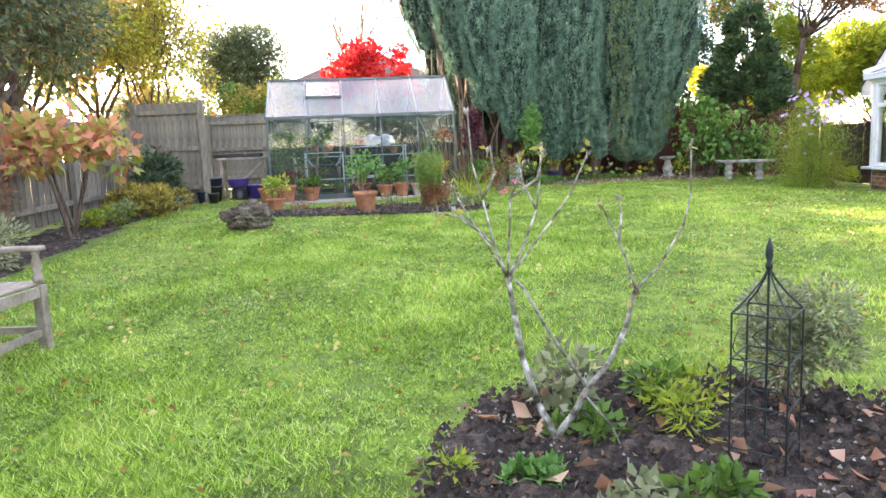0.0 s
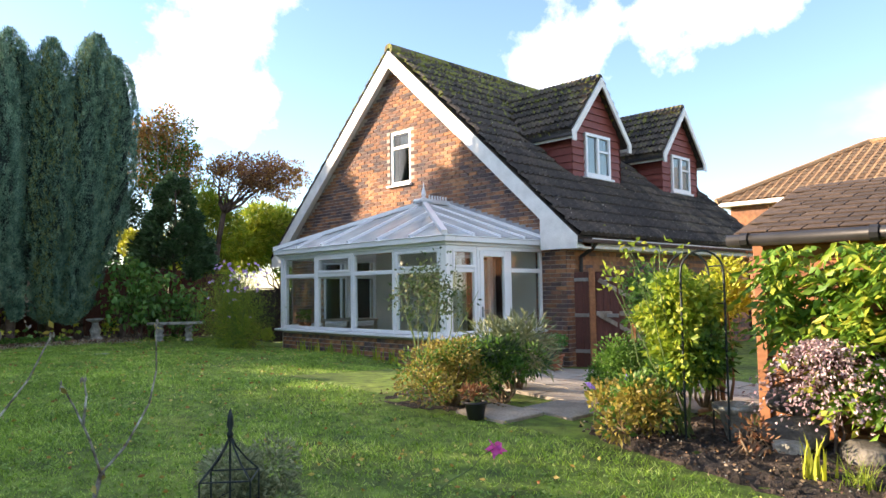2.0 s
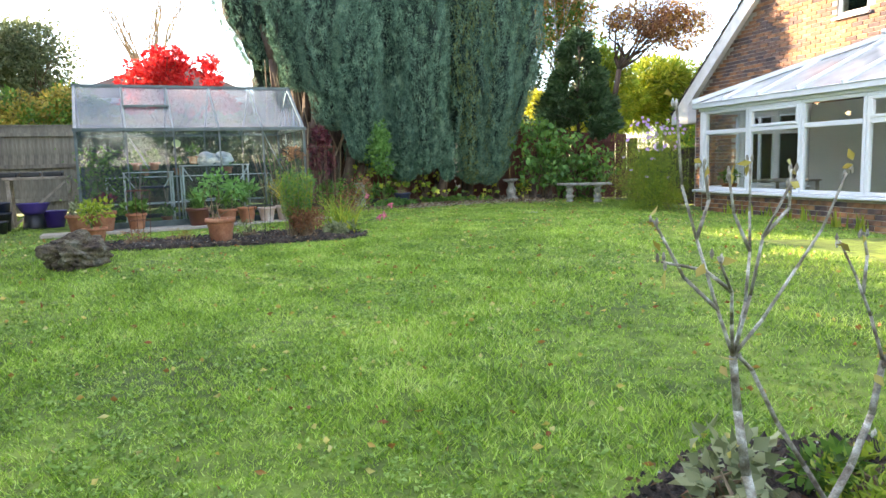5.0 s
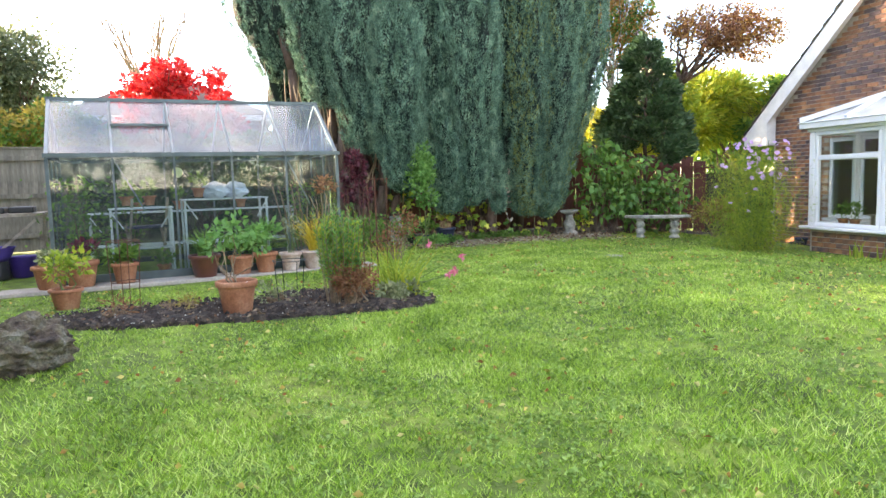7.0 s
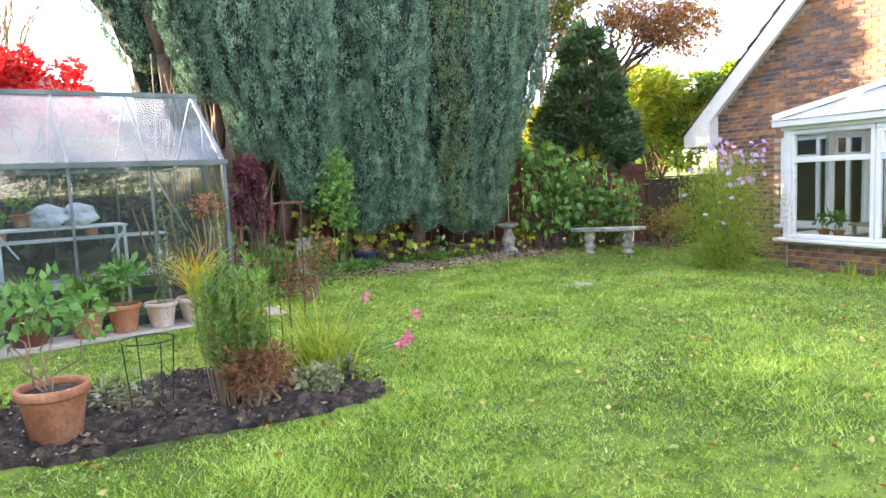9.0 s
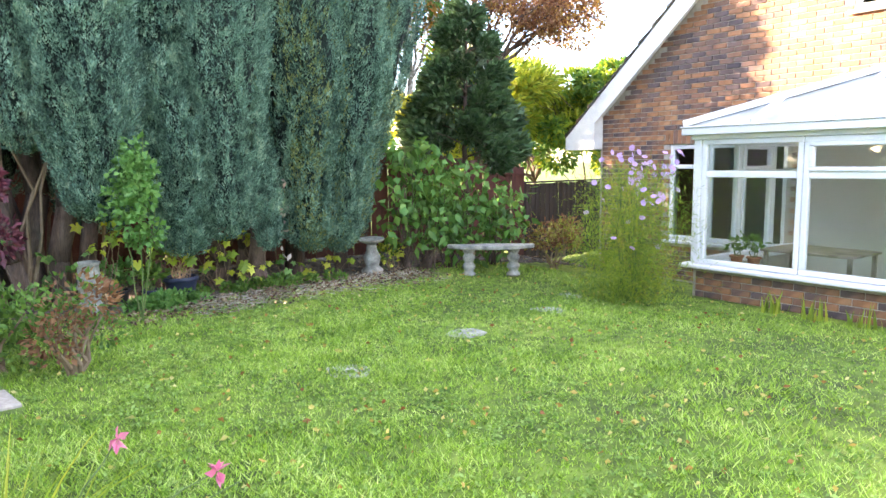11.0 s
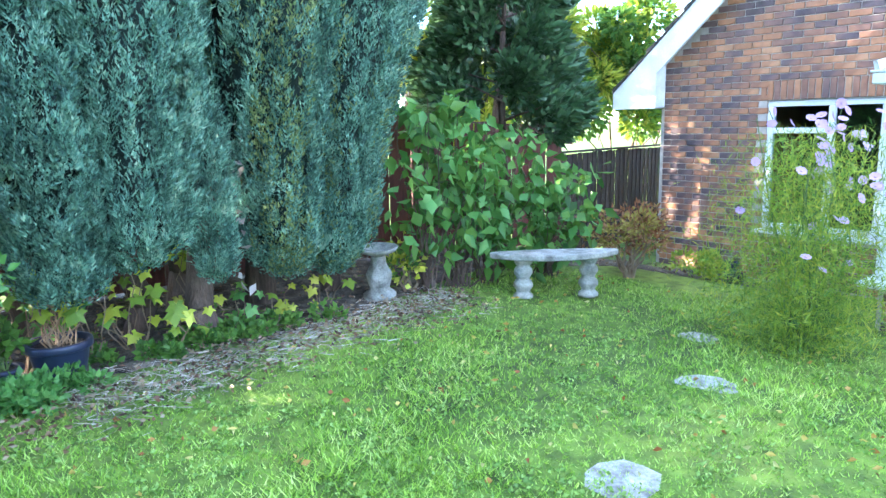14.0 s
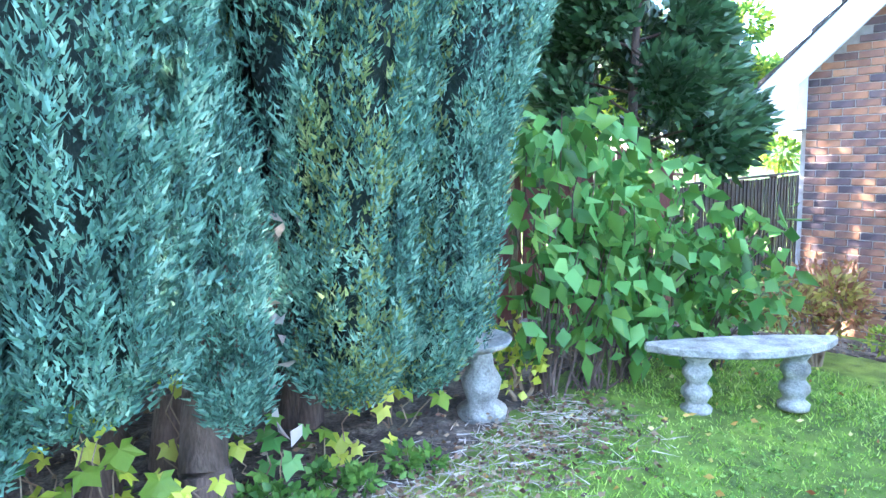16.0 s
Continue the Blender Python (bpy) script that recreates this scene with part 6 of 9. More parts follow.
# Unseen second tree, added only for the shade it casts.
tree("lawn_shade_tree", (-13.0, 11.5), 0, (0, 0, 5.4, 3.0, 3.0, 3.6), 0.25, L_HEDGE, 0.3, 0.2, 14000, "large grey-green tree beyond the fence, placed to shade the lawn", 36, 0.45, m2=L_BUFF, share2=0.2)
# Hidden tree added to block sun that would reach the gable wall.
tree("gable_shade_tree", (5.0, 21.6), 0, (0, 0, 4.8, 2.0, 1.3, 3.3), 0.25, L_LAUREL, 0.13, 0.06, 19000, "hidden dark evergreen added behind the conifers to shade the gable", 50, 0.45)

# Out of view: added to keep bright sky out of the greenhouse glass.
for x_, y_, r_ in ((-4.5, -6.5, 2.4), (-0.5, -7.2, 2.6), (3.6, -6.8, 2.5), (8.0, -7.0, 2.6)):
    tree("added_screen_tree", (x_, y_), 0, (0, 0, 3.1, r_, 1.2, 2.6), 0.14, L_HEDGE, 0.30, 0.2, 2600, "dense grey-green tree added out of view to darken glass reflections", 26, 0.5, m2=L_GREEN, share2=0.3, limbs=5)
# Added occluder for a sun patch on the left of the lawn.
tree("added_screen_tree", (-11.2, 19.2), 0, (0, 0, 4.7, 2.2, 2.2, 2.0), 0.14, L_HEDGE, 0.30, 0.2, 3200, "dense grey-green tree added beyond the side fence to shade the lawn", 26, 0.5, limbs=5)

# ---- left border ----
t = thing("cherry_shrub", (-4.35, 8.2, gz(-4.35, 8.2)), "multi-stemmed shrub with coral and yellow autumn leaves", "shrub")
p, d = clump_points(1050, (0, 0, 1.05), (0.95, 0.95, 0.42), 34, 0.34)
foliage(t, "foliage", p, d, 0.13, 0.085, L_CORAL, fold=0.2)
part("stem", stems_mesh([(0, 0, 0), (0.06, 0.02, 0), (-0.04, 0.05, 0), (0.02, -0.05, 0)], [(0.3, 0.1, 1.2), (-0.5, 0.3, 1.3), (0.1, 0.6, 1.25), (-0.1, -0.5, 1.3)], 0.028, 0.008), M_BARK, t)
bush("heather", (-4.25, 6.4), (0.42, 0.42, 0.26), L_SILVER, 0.06, 0.02, 2600, "low grey-green mound shrub along the fence", "shrub", 10, 0.5)
bush("heather", (-4.3, 4.9), (0.5, 0.5, 0.30), L_HEDGE, 0.07, 0.025, 2200, "low dark shrub behind the garden bench", "shrub", 10, 0.5)
bush("variegated_shrub", (-4.3, 10.2), (0.55, 0.6, 0.24), L_BUFF, 0.06, 0.035, 2600, "low yellow-green variegated shrub along the fence", "shrub", 12, 0.5)
bush("variegated_shrub", (-4.4, 9.2), (0.4, 0.4, 0.16), L_YG, 0.05, 0.03, 1500, "low yellow-green variegated shrub along the fence", "shrub", 9, 0.5, m2=L_SILVER, share2=0.4)
bush("fuchsia", (-4.7, 11.4), (0.45, 0.5, 0.45), L_LAUREL, 0.08, 0.04, 1800, "dark green shrub beside the compost box", "shrub", 9, 0.5)
bush("rose_bush", (-4.8, 7.2), (0.4, 0.6, 0.55), L_RUSSET, 0.06, 0.04, 500, "thin rose bush with a few reddish leaves", "shrub", 10, 0.5, 12)
M_PURPLEPL = mat("violet_blue_plastic", [(0.06, 0.035, 0.22), (0.10, 0.06, 0.32)], 5, 0.5, 0.05)
t = thing("garden_trug", (-3.72, 12.72, gz(-3.7, 12.7) + 0.22), "violet-blue flexible plastic trug on an upturned black pot", "trug")
part("tub", lathe(bmesh.new(), [(0.13, 0), (0.17, 0.06), (0.21, 0.15), (0.22, 0.16), (0.20, 0.15), (0.12, 0.03), (0.01, 0.025)], 20), M_PURPLEPL, t, "", True)
t = thing("plant_pot", (-3.72, 12.72, gz(-3.7, 12.7)), "upturned black plastic pot under a trug", "pot")
part("body", lathe(bmesh.new(), [(0.15, 0), (0.155, 0.03), (0.13, 0.215), (0.01, 0.22)], 18), M_BLACKPL, t, "", True)
for i, (x, y, rr, hh_) in enumerate(((-4.05, 12.45, 0.12, 0.26), (-4.2, 12.2, 0.10, 0.2), (-3.98, 12.1, 0.09, 0.17), (-4.15, 12.75, 0.12, 0.4))):
    t = thing("plant_pot", (x, y, gz(x, y)), "empty black plastic pot beside the fence", "pot", "empty pots beside the greenhouse")
    part("body", lathe(bmesh.new(), [(rr * 0.75, 0), (rr, hh_), (rr * 1.08, hh_ + 0.005), (rr * 1.08, hh_ - 0.02), (rr * 0.9, hh_ - 0.03), (0.01, hh_ - 0.04)], 16), (M_BLACKPL, M_BLUEPL)[i % 2], t, "", True)

# the wooden garden bench
bench = thing("garden_bench", (-2.33, 4.15, gz(-2.6, 4.1)), "silvered slatted teak garden bench with turned arm posts", "bench", rz=88)
for i in range(6):
    part("slat", boxm(-1.25, 0.0, -0.02 + i * 0.075, 0.04 + i * 0.075, 0.385, 0.40, bevel=0.004), M_OLDWOOD, bench)
for x in (-0.05, -1.22):
    part("leg", boxm(x - 0.03, x + 0.03, -0.05, 0.01, 0, 0.385, bevel=0.006), M_OLDWOOD, bench)
    part("leg", boxm(x - 0.03, x + 0.03, 0.42, 0.48, 0, 0.83, bevel=0.006), M_OLDWOOD, bench)
    bm = bmesh.new()
    lathe(bm, [(0.028, 0.40), (0.03, 0.43), (0.018, 0.46), (0.03, 0.50), (0.018, 0.55), (0.028, 0.58)], 10, (x, -0.02, 0))
    part("arm_post", bm, M_OLDWOOD, bench, "", True)
    part("armrest", boxm(x - 0.035, x + 0.035, -0.07, 0.42, 0.58, 0.61, bevel=0.008), M_OLDWOOD, bench)
    part("side_rail", boxm(x - 0.015, x + 0.015, 0.012, 0.418, 0.10, 0.14), M_OLDWOOD, bench)
part("apron", boxm(-1.18, -0.09, -0.045, -0.022, 0.32, 0.38), M_OLDWOOD, bench)
part("stretcher", boxm(-1.18, -0.09, -0.03, 0.0, 0.09, 0.13), M_OLDWOOD, bench)
part("backrest", boxm(-1.18, -0.09, 0.435, 0.465, 0.76, 0.83, bevel=0.008), M_OLDWOOD, bench)
for i in range(9):
    part("back_slat", boxm(-1.12 + i * 0.115, -1.07 + i * 0.115, 0.44, 0.455, 0.40, 0.758), M_OLDWOOD, bench)

# ---- front bed: young magnolia, obelisk, plants ----
mag = thing("young_tree", (0.431, 2.678, gz(0.43, 2.68) + 0.005), "young bare forked tree with lichened grey bark and buds", "tree", rz=10)


def mg(pts, r0, r1, bm):
    limb(bm, [(a - 0.36, b, c - 0.20) for a, b, c in pts], r0 * 1.2, r1 * 1.2, 7)


bm = bmesh.new()
mg([(0.375, 0.0, 0.17), (0.36, 0.0, 0.26)], 0.016, 0.014, bm)
mg([(0.36, 0.0, 0.25), (0.30, 0.03, 0.38), (0.25, 0.04, 0.55), (0.225, 0.05, 0.72), (0.205, 0.05, 0.86)], 0.012, 0.008, bm)
mg([(0.36, 0.0, 0.25), (0.42, -0.02, 0.34), (0.475, -0.03, 0.44)], 0.012, 0.010, bm)
mg([(0.475, -0.03, 0.44), (0.56, -0.03, 0.53), (0.62, -0.04, 0.66), (0.66, -0.04, 0.80)], 0.009, 0.007, bm)
mg([(0.475, -0.03, 0.44), (0.40, -0.01, 0.56), (0.33, 0.02, 0.68), (0.26, 0.04, 0.82), (0.21, 0.05, 0.87)], 0.006, 0.004, bm)
mg([(0.46, -0.03, 0.42), (0.55, -0.08, 0.30), (0.58, -0.10, 0.22)], 0.004, 0.003, bm)
A, B = (0.205, 0.05, 0.86), (0.66, -0.04, 0.80)
twigs = [(A, (0.14, 0.0, 0.96), (0.08, -0.05, 1.05), (-0.02, -0.10, 1.14)), (A, (0.16, 0.06, 0.98), (0.13, 0.10, 1.15), (0.10, 0.12, 1.28), (0.09, 0.13, 1.47)),
         (A, (0.20, 0.0, 1.02), (0.20, -0.03, 1.16), (0.25, -0.06, 1.28)), (A, (0.28, 0.08, 0.98), (0.34, 0.12, 1.10), (0.36, 0.14, 1.20), (0.37, 0.15, 1.33)),
         (A, (0.27, 0.02, 0.95), (0.36, 0.0, 1.07), (0.42, -0.02, 1.16), (0.48, -0.04, 1.30)), ((0.08, -0.05, 1.05), (0.02, -0.03, 1.10), (-0.06, 0.02, 1.12)),
         ((0.20, -0.03, 1.16), (0.30, -0.02, 1.22), (0.33, 0.0, 1.31)), ((0.34, 0.12, 1.10), (0.29, 0.13, 1.20), (0.28, 0.14, 1.30)),
         (B, (0.63, -0.02, 0.92), (0.59, 0.0, 1.03), (0.55, 0.02, 1.12)), ((0.61, -0.01, 0.98), (0.62, -0.01, 1.08), (0.615, 0.0, 1.14)), (B, (0.75, -0.04, 0.88), (0.85, -0.03, 1.02), (0.885, -0.02, 1.14), (0.895, 0.0, 1.32)),
         ((0.16, 0.06, 0.98), (0.09, 0.1, 1.06), (0.04, 0.12, 1.16), (0.02, 0.13, 1.2)), ((0.13, 0.10, 1.15), (0.18, 0.11, 1.24), (0.17, 0.12, 1.33))]
tips = []
for tw in twigs:
    mg(tw, 0.0042, 0.0024, bm)
    tips.append(tw[-1])
part("trunk", bm, M_LICHEN, mag, "", True)
bm = bmesh.new()
for (x, y, z) in tips + [(0.205, 0.04, 0.86), (0.66, -0.05, 0.80), (0.25, 0.03, 0.55), (0.6, -0.05, 0.62)]:
    for q in range(3):
        lathe(bm, [(0.001, 0), (0.004, 0.006), (0.0045, 0.012), (0.001, 0.022)], 6, (x - 0.36 + rnd.uniform(-0.012, 0.012), y + rnd.uniform(-0.012, 0.012), z - 0.20 + rnd.uniform(-0.02, 0.0)))
part("bud", bm, M_LICHEN, mag, "pale furry buds", True, "stuff")
p = np.array([(x - 0.36, y, z - 0.20) for x, y, z in tips + [(0.2, 0.05, 0.84), (0.22, 0.05, 0.6), (0.64, -0.04, 0.76), (0.66, -0.04, 0.8)]])
p = np.repeat(p, 2, 0) + rs.normal(0, 0.012, (2 * len(p), 3))
foliage(mag, "leaves", p, rs.normal(0, 1, p.shape), 0.035, 0.018, L_BUFF, "last withered leaves")


def obelisk(at, w, h, ht, m, label, finial=True, mid=3, curl=True, r=0.0035, z=None):
    x, y = at
    t = thing("plant_support", (x, y, gz(x, y) if z is None else z), label, "plant support", rz=51)
    hw = w / 2
    c = [(-hw, -hw), (hw, -hw), (hw, hw), (-hw, hw)]
    for a, b in c:
        bm = bmesh.new()
        limb(bm, [(a, b, -0.02), (a, b, h), (a * 0.55, b * 0.55, h + (ht - h) * 0.35), (a * 0.2, b * 0.2, h + (ht - h) * 0.7), (0, 0, ht)], r, r, 6)
        part("leg", bm, m, t)
    for k in range(mid + 1):
        zz = h * (k + 0.6) / (mid + 0.6)
        bm = bmesh.new()
        for i in range(4):
            bar(bm, (*c[i], zz), (*c[(i + 1) % 4], zz), r * 0.9, 5)
        part("cross_bar", bm, m, t)
    if curl:
        bm = bmesh.new()
        for i in range(4):
            (ax, ay), (bx, by) = c[i], c[(i + 1) % 4]
            for z0 in (h * 0.30, h * 0.70):
                pts = []
                for q in range(9):
                    f = q / 8
                    u = 0.5 + 0.5 * math.sin(f * math.pi) * math.cos(f * math.pi) * 1.6 * (1 if z0 < h * 0.5 else -1)
                    pts.append((ax + (bx - ax) * u, ay + (by - ay) * u, z0 + (f - 0.5) * h * 0.34))
                limb(bm, pts, r * 0.6, r * 0.6, 5)
        part("scroll", bm, m, t)
        bm = bmesh.new()
        limb(bm, [(0, 0, 0.1), (0, 0, ht)], r * 1.2, r * 1.2, 6)
        part("centre_rod", bm, m, t)
    if finial:
        part("finial", lathe(bmesh.new(), [(0.009, 0), (0.013, 0.015), (0.007, 0.025), (0.013, 0.05), (0.010, 0.08), (0.001, 0.11)], 10, (0, 0, ht - 0.01)), m, t, "", True)
    return t


obelisk((1.12, 2.48), 0.18, 0.565, 0.715, M_IRON, "black iron garden obelisk with a pointed finial")


# small plants of the front bed
def in_bed(q):
    return np.array([inside(BED_FRONT, a, b) for a, b in q])


def weed(at, r, h, m, ln, wd, n, label, name="plant", m2=None, sh=0.0, stems=6, cat="plant"):
    return bush(name, at, (r, r, h * 0.5), m, ln, wd, n, label, cat, 7, 0.6, stems, zc=h * 0.5, m2=m2, share2=sh)


bush("lavender_bush", (1.44, 2.92), (0.25, 0.22, 0.26), L_SILVER, 0.024, 0.013, 6500, "silvery variegated bush beside the iron obelisk", "shrub", 14, 0.45, 9, zc=0.26)
weed((0.52, 3.02), 0.13, 0.30, L_SILVER, 0.07, 0.042, 150, "grey-green broad-leaved plant behind the young tree")
weed((0.95, 3.05), 0.13, 0.18, L_GREEN, 0.05, 0.034, 150, "low green leafy plant in the bed")
weed((0.30, 2.42), 0.14, 0.08, L_FIG, 0.045, 0.03, 190, "pale green seedlings at the foot of the tree", stems=0)
weed((0.55, 2.75), 0.16, 0.12, L_GREEN, 0.05, 0.035, 160, "green leafy weeds in the bed", stems=0)
weed((0.80, 2.2), 0.2, 0.16, L_GREEN, 0.055, 0.035, 180, "broken-leaved green weeds in the soil", stems=4)
weed((1.0, 2.95), 0.18, 0.2, L_YG, 0.05, 0.02, 220, "pale yellow-green plant behind the iron obelisk", stems=6)
weed((0.62, 2.15), 0.16, 0.14, L_SILVER, 0.05, 0.035, 180, "grey-green seedlings in the soil", stems=3)
weed((0.90, 2.75), 0.13, 0.16, L_YG, 0.06, 0.012, 200, "grassy yellow-green tuft in the bed", stems=0)
weed((0.05, 2.45), 0.05, 0.12, L_YG, 0.04, 0.02, 60, "small pale seedling at the edge of the bed", stems=0)
weed((1.35, 1.85), 0.16, 0.22, L_SILVER, 0.032, 0.018, 200, "twiggy grey-green plant in the bed", stems=9)
weed((0.85, 1.75), 0.15, 0.15, L_GREEN, 0.05, 0.03, 160, "low weeds in the bed", stems=2)
t = thing("dead_perennial", (1.55, 2.2, gz(1.5, 2.2)), "leafless pale twigs of a cut perennial", "plant")
part("stem", stems_mesh([(rnd.uniform(-0.08, 0.08), rnd.uniform(-0.08, 0.08), 0) for _ in range(16)], [(rnd.uniform(-0.25, 0.3), rnd.uniform(-0.2, 0.2), rnd.uniform(0.2, 0.42)) for _ in range(16)], 0.004, 0.002, 5, 0.015), M_DEADSTEM, t)
t = thing("dead_perennial", (1.22, 1.62, gz(1.2, 1.6)), "leafless pale branching twigs of a cut perennial", "plant")
part("stem", stems_mesh([(rnd.uniform(-0.05, 0.05), rnd.uniform(-0.05, 0.05), 0) for _ in range(15)], [(rnd.uniform(-0.26, 0.26), rnd.uniform(-0.2, 0.22), rnd.uniform(0.15, 0.42)) for _ in range(15)], 0.005, 0.0022, 5, 0.014), M_DEADSTEM, t)
q = np.column_stack((rs.uniform(0.1, 1.9, 60), rs.uniform(1.6, 3.1, 60)))
q = q[in_bed(q)]
o = part("fallen_leaves", leaves("fallen_leaves", np.column_stack((q, [gz(*v) + 0.06 for v in q])), rs.normal(0, 1, (len(q), 3)) * (1, 1, 0.2), 0.085, 0.055, droop=0.0, fold=0.3), leafmat("tan_curled_leaf", [(0.22, 0.09, 0.05), (0.42, 0.20, 0.11), (0.55, 0.36, 0.24)], 0.15))
tagged(o, "large curled tan leaves lying on the soil", "leaves", kind="stuff")
L_PURPLEGREY = leafmat("grey_purple_leaf", [(0.05, 0.06, 0.05), (0.12, 0.14, 0.13), (0.20, 0.19, 0.20)], 0.25)
# the magenta flower on a tall stem
t = thing("flowering_plant", (2.15, 2.42, gz(2.1, 2.4)), "tall dark-stemmed plant with one magenta flower", "plant")
part("stem", stems_mesh([(0, 0, 0), (0, 0, 0.3)], [(-0.03, 0.02, 0.50), (0.20, -0.16, 0.48)], 0.005, 0.002, 5, 0.008), M_GREENSTEM, t)
a = np.linspace(0, math.tau, 7)[:-1]
foliage(t, "flower", np.repeat([[0.21, -0.17, 0.49]], 14, 0), np.stack((np.cos(np.tile(a, 3)[:14]), np.sin(np.tile(a, 3)[:14]), rs.normal(0, 0.7, 14)), 1), 0.05, 0.035, F_MAGENTA, "magenta flower")
p = np.array([(0, 0, 0.05 + 0.035 * i) for i in range(10)])
p = np.repeat(p[:7], 3, 0) * (1, 1, 0.8)
foliage(t, "foliage", p, rs.normal(0, 1, p.shape) * (1, 1, 0.3), 0.06, 0.035, L_PURPLEGREY)
weed((2.0, 2.35), 0.17, 0.22, L_PURPLEGREY, 0.05, 0.032, 170, "dark grey-purple leafy plant at the end of the bed", stems=7)
weed((1.75, 2.5), 0.12, 0.14, L_SILVER, 0.04, 0.02, 170, "pale grey-green tuft in the bed", stems=0)

# ---- greenhouse ----
GA = 8.7
gh = thing("greenhouse", (-2.93, 11.93, 0.53), "aluminium greenhouse of clouded glass with one open roof vent", "greenhouse", rz=GA)
GL, GD, GE, GR = 3.16, 1.85, 1.37, 2.06
for a in ((0, GL, -0.02, 0.03), (0, GL, GD - 0.03, GD + 0.02)):
    part("base", boxm(a[0], a[1], a[2], a[3], -0.12, 0.07, bevel=0.004), M_ALU, gh)
for x in (-0.02, GL - 0.03):
    part("base", boxm(x, x + 0.05, 0.03, GD - 0.03, -0.12, 0.07, bevel=0.004), M_ALU, gh)
nb = 5
bw_ = GL / nb
for i in range(nb + 1):
    x = i * bw_
    w = 0.034 if i in (0, nb) else 0.022
    for y0, yy in ((0, 1), (GD, -1)):
        bm = bmesh.new()
        beam(bm, (x, y0, 0.07), (x, y0, GE), w, w, (0, 1, 0))
        part("glazing_bar", bm, M_ALU, gh)
        bm = bmesh.new()
        beam(bm, (x, y0, GE), (x, GD / 2, GR), w, w)
        part("glazing_bar", bm, M_BRIGHTALU, gh)
for y0 in (0, GD):
    bm = bmesh.new()
    beam(bm, (-0.03, y0 - (0.02 if y0 == 0 else -0.02), GE + 0.0), (GL + 0.03, y0 - (0.02 if y0 == 0 else -0.02), GE + 0.0), 0.05, 0.045)
    part("eaves_gutter", bm, M_ALU, gh, "dark grey eaves gutter")
bm = bmesh.new()
beam(bm, (-0.03, GD / 2, GR + 0.01), (GL + 0.03, GD / 2, GR + 0.01), 0.05, 0.04)
part("ridge", bm, M_ALU, gh)
for x in (0, GL):
    for y in (GD * 0.33, GD * 0.67):
        bm = bmesh.new()
        z = GE + (GR - GE) * (1 - abs(y - GD / 2) / (GD / 2))
        beam(bm, (x, y, 0.07), (x, y, z), 0.022, 0.022, (0, 1, 0))
        part("glazing_bar", bm, M_ALU, gh)
    bm = bmesh.new()
    beam(bm, (x, 0.02, GE), (x, GD - 0.02, GE), 0.02, 0.03)
    part("tie_bar", bm, M_ALU, gh)
    bm = prism([(0.01, 0.07), (GD - 0.01, 0.07), (GD - 0.01, GE), (GD / 2, GR - 0.01), (0.01, GE)], "x", x - 0.003, x + 0.001)
    part("pane", bm, M_GHGLASS, gh)
for i in range(nb):
    x0, x1 = i * bw_ + 0.011, (i + 1) * bw_ - 0.011
    for y0 in (0, GD):
        part("pane", boxm(x0, x1, y0 - 0.002, y0 + 0.002, 0.07, GE - 0.02), M_GHGLASS, gh)
        s = 1 if y0 == 0 else -1
        up = Vector((0, s * GD / 2, GR - GE))
        if i == 1 and y0 == 0:
            a_, b_ = 0.0, 0.50
        else:
            a_, b_ = 0.0, 1.0
        q = [Vector((x0, y0, GE)) + up * a_, Vector((x1, y0, GE)) + up * a_, Vector((x1, y0, GE)) + up * b_, Vector((x0, y0, GE)) + up * b_]
        part("roof_pane", quad(q, 0.004), M_GHROOF, gh)
        if b_ < 1:
            lift = Vector((0, -0.015, 0.02))
            q = [Vector((x0, y0, GE)) + up * 0.50 + lift, Vector((x1, y0, GE)) + up * 0.50 + lift, Vector((x1, y0, GE)) + up, Vector((x0, y0, GE)) + up]
            v = part("roof_vent", quad(q, 0.004), M_GHROOF, gh, "slightly open roof vent")
            bm = bmesh.new()
            beam(bm, q[0], q[1], 0.03, 0.03)
            beam(bm, q[0], q[3], 0.02, 0.02)
            beam(bm, q[1], q[2], 0.02, 0.02)
            part("vent_frame", bm, M_ALU, gh, "dark vent frame")
for (x0, x1) in ((4 * bw_, 4 * bw_ + 0.28), (bw_, bw_ + 0.3)):
    bm = bmesh.new()
    beam(bm, (x0, 0.03, GE - 0.02), (x1, 0.03, 0.75), 0.015, 0.015, (0, 1, 0))
    part("brace", bm, M_BRIGHTALU, gh)
ghm = gh.matrix_basis


def in_gh(x, y, z=0.0):
    v = ghm @ Vector((x, y, z))
    return (v.x, v.y, v.z)


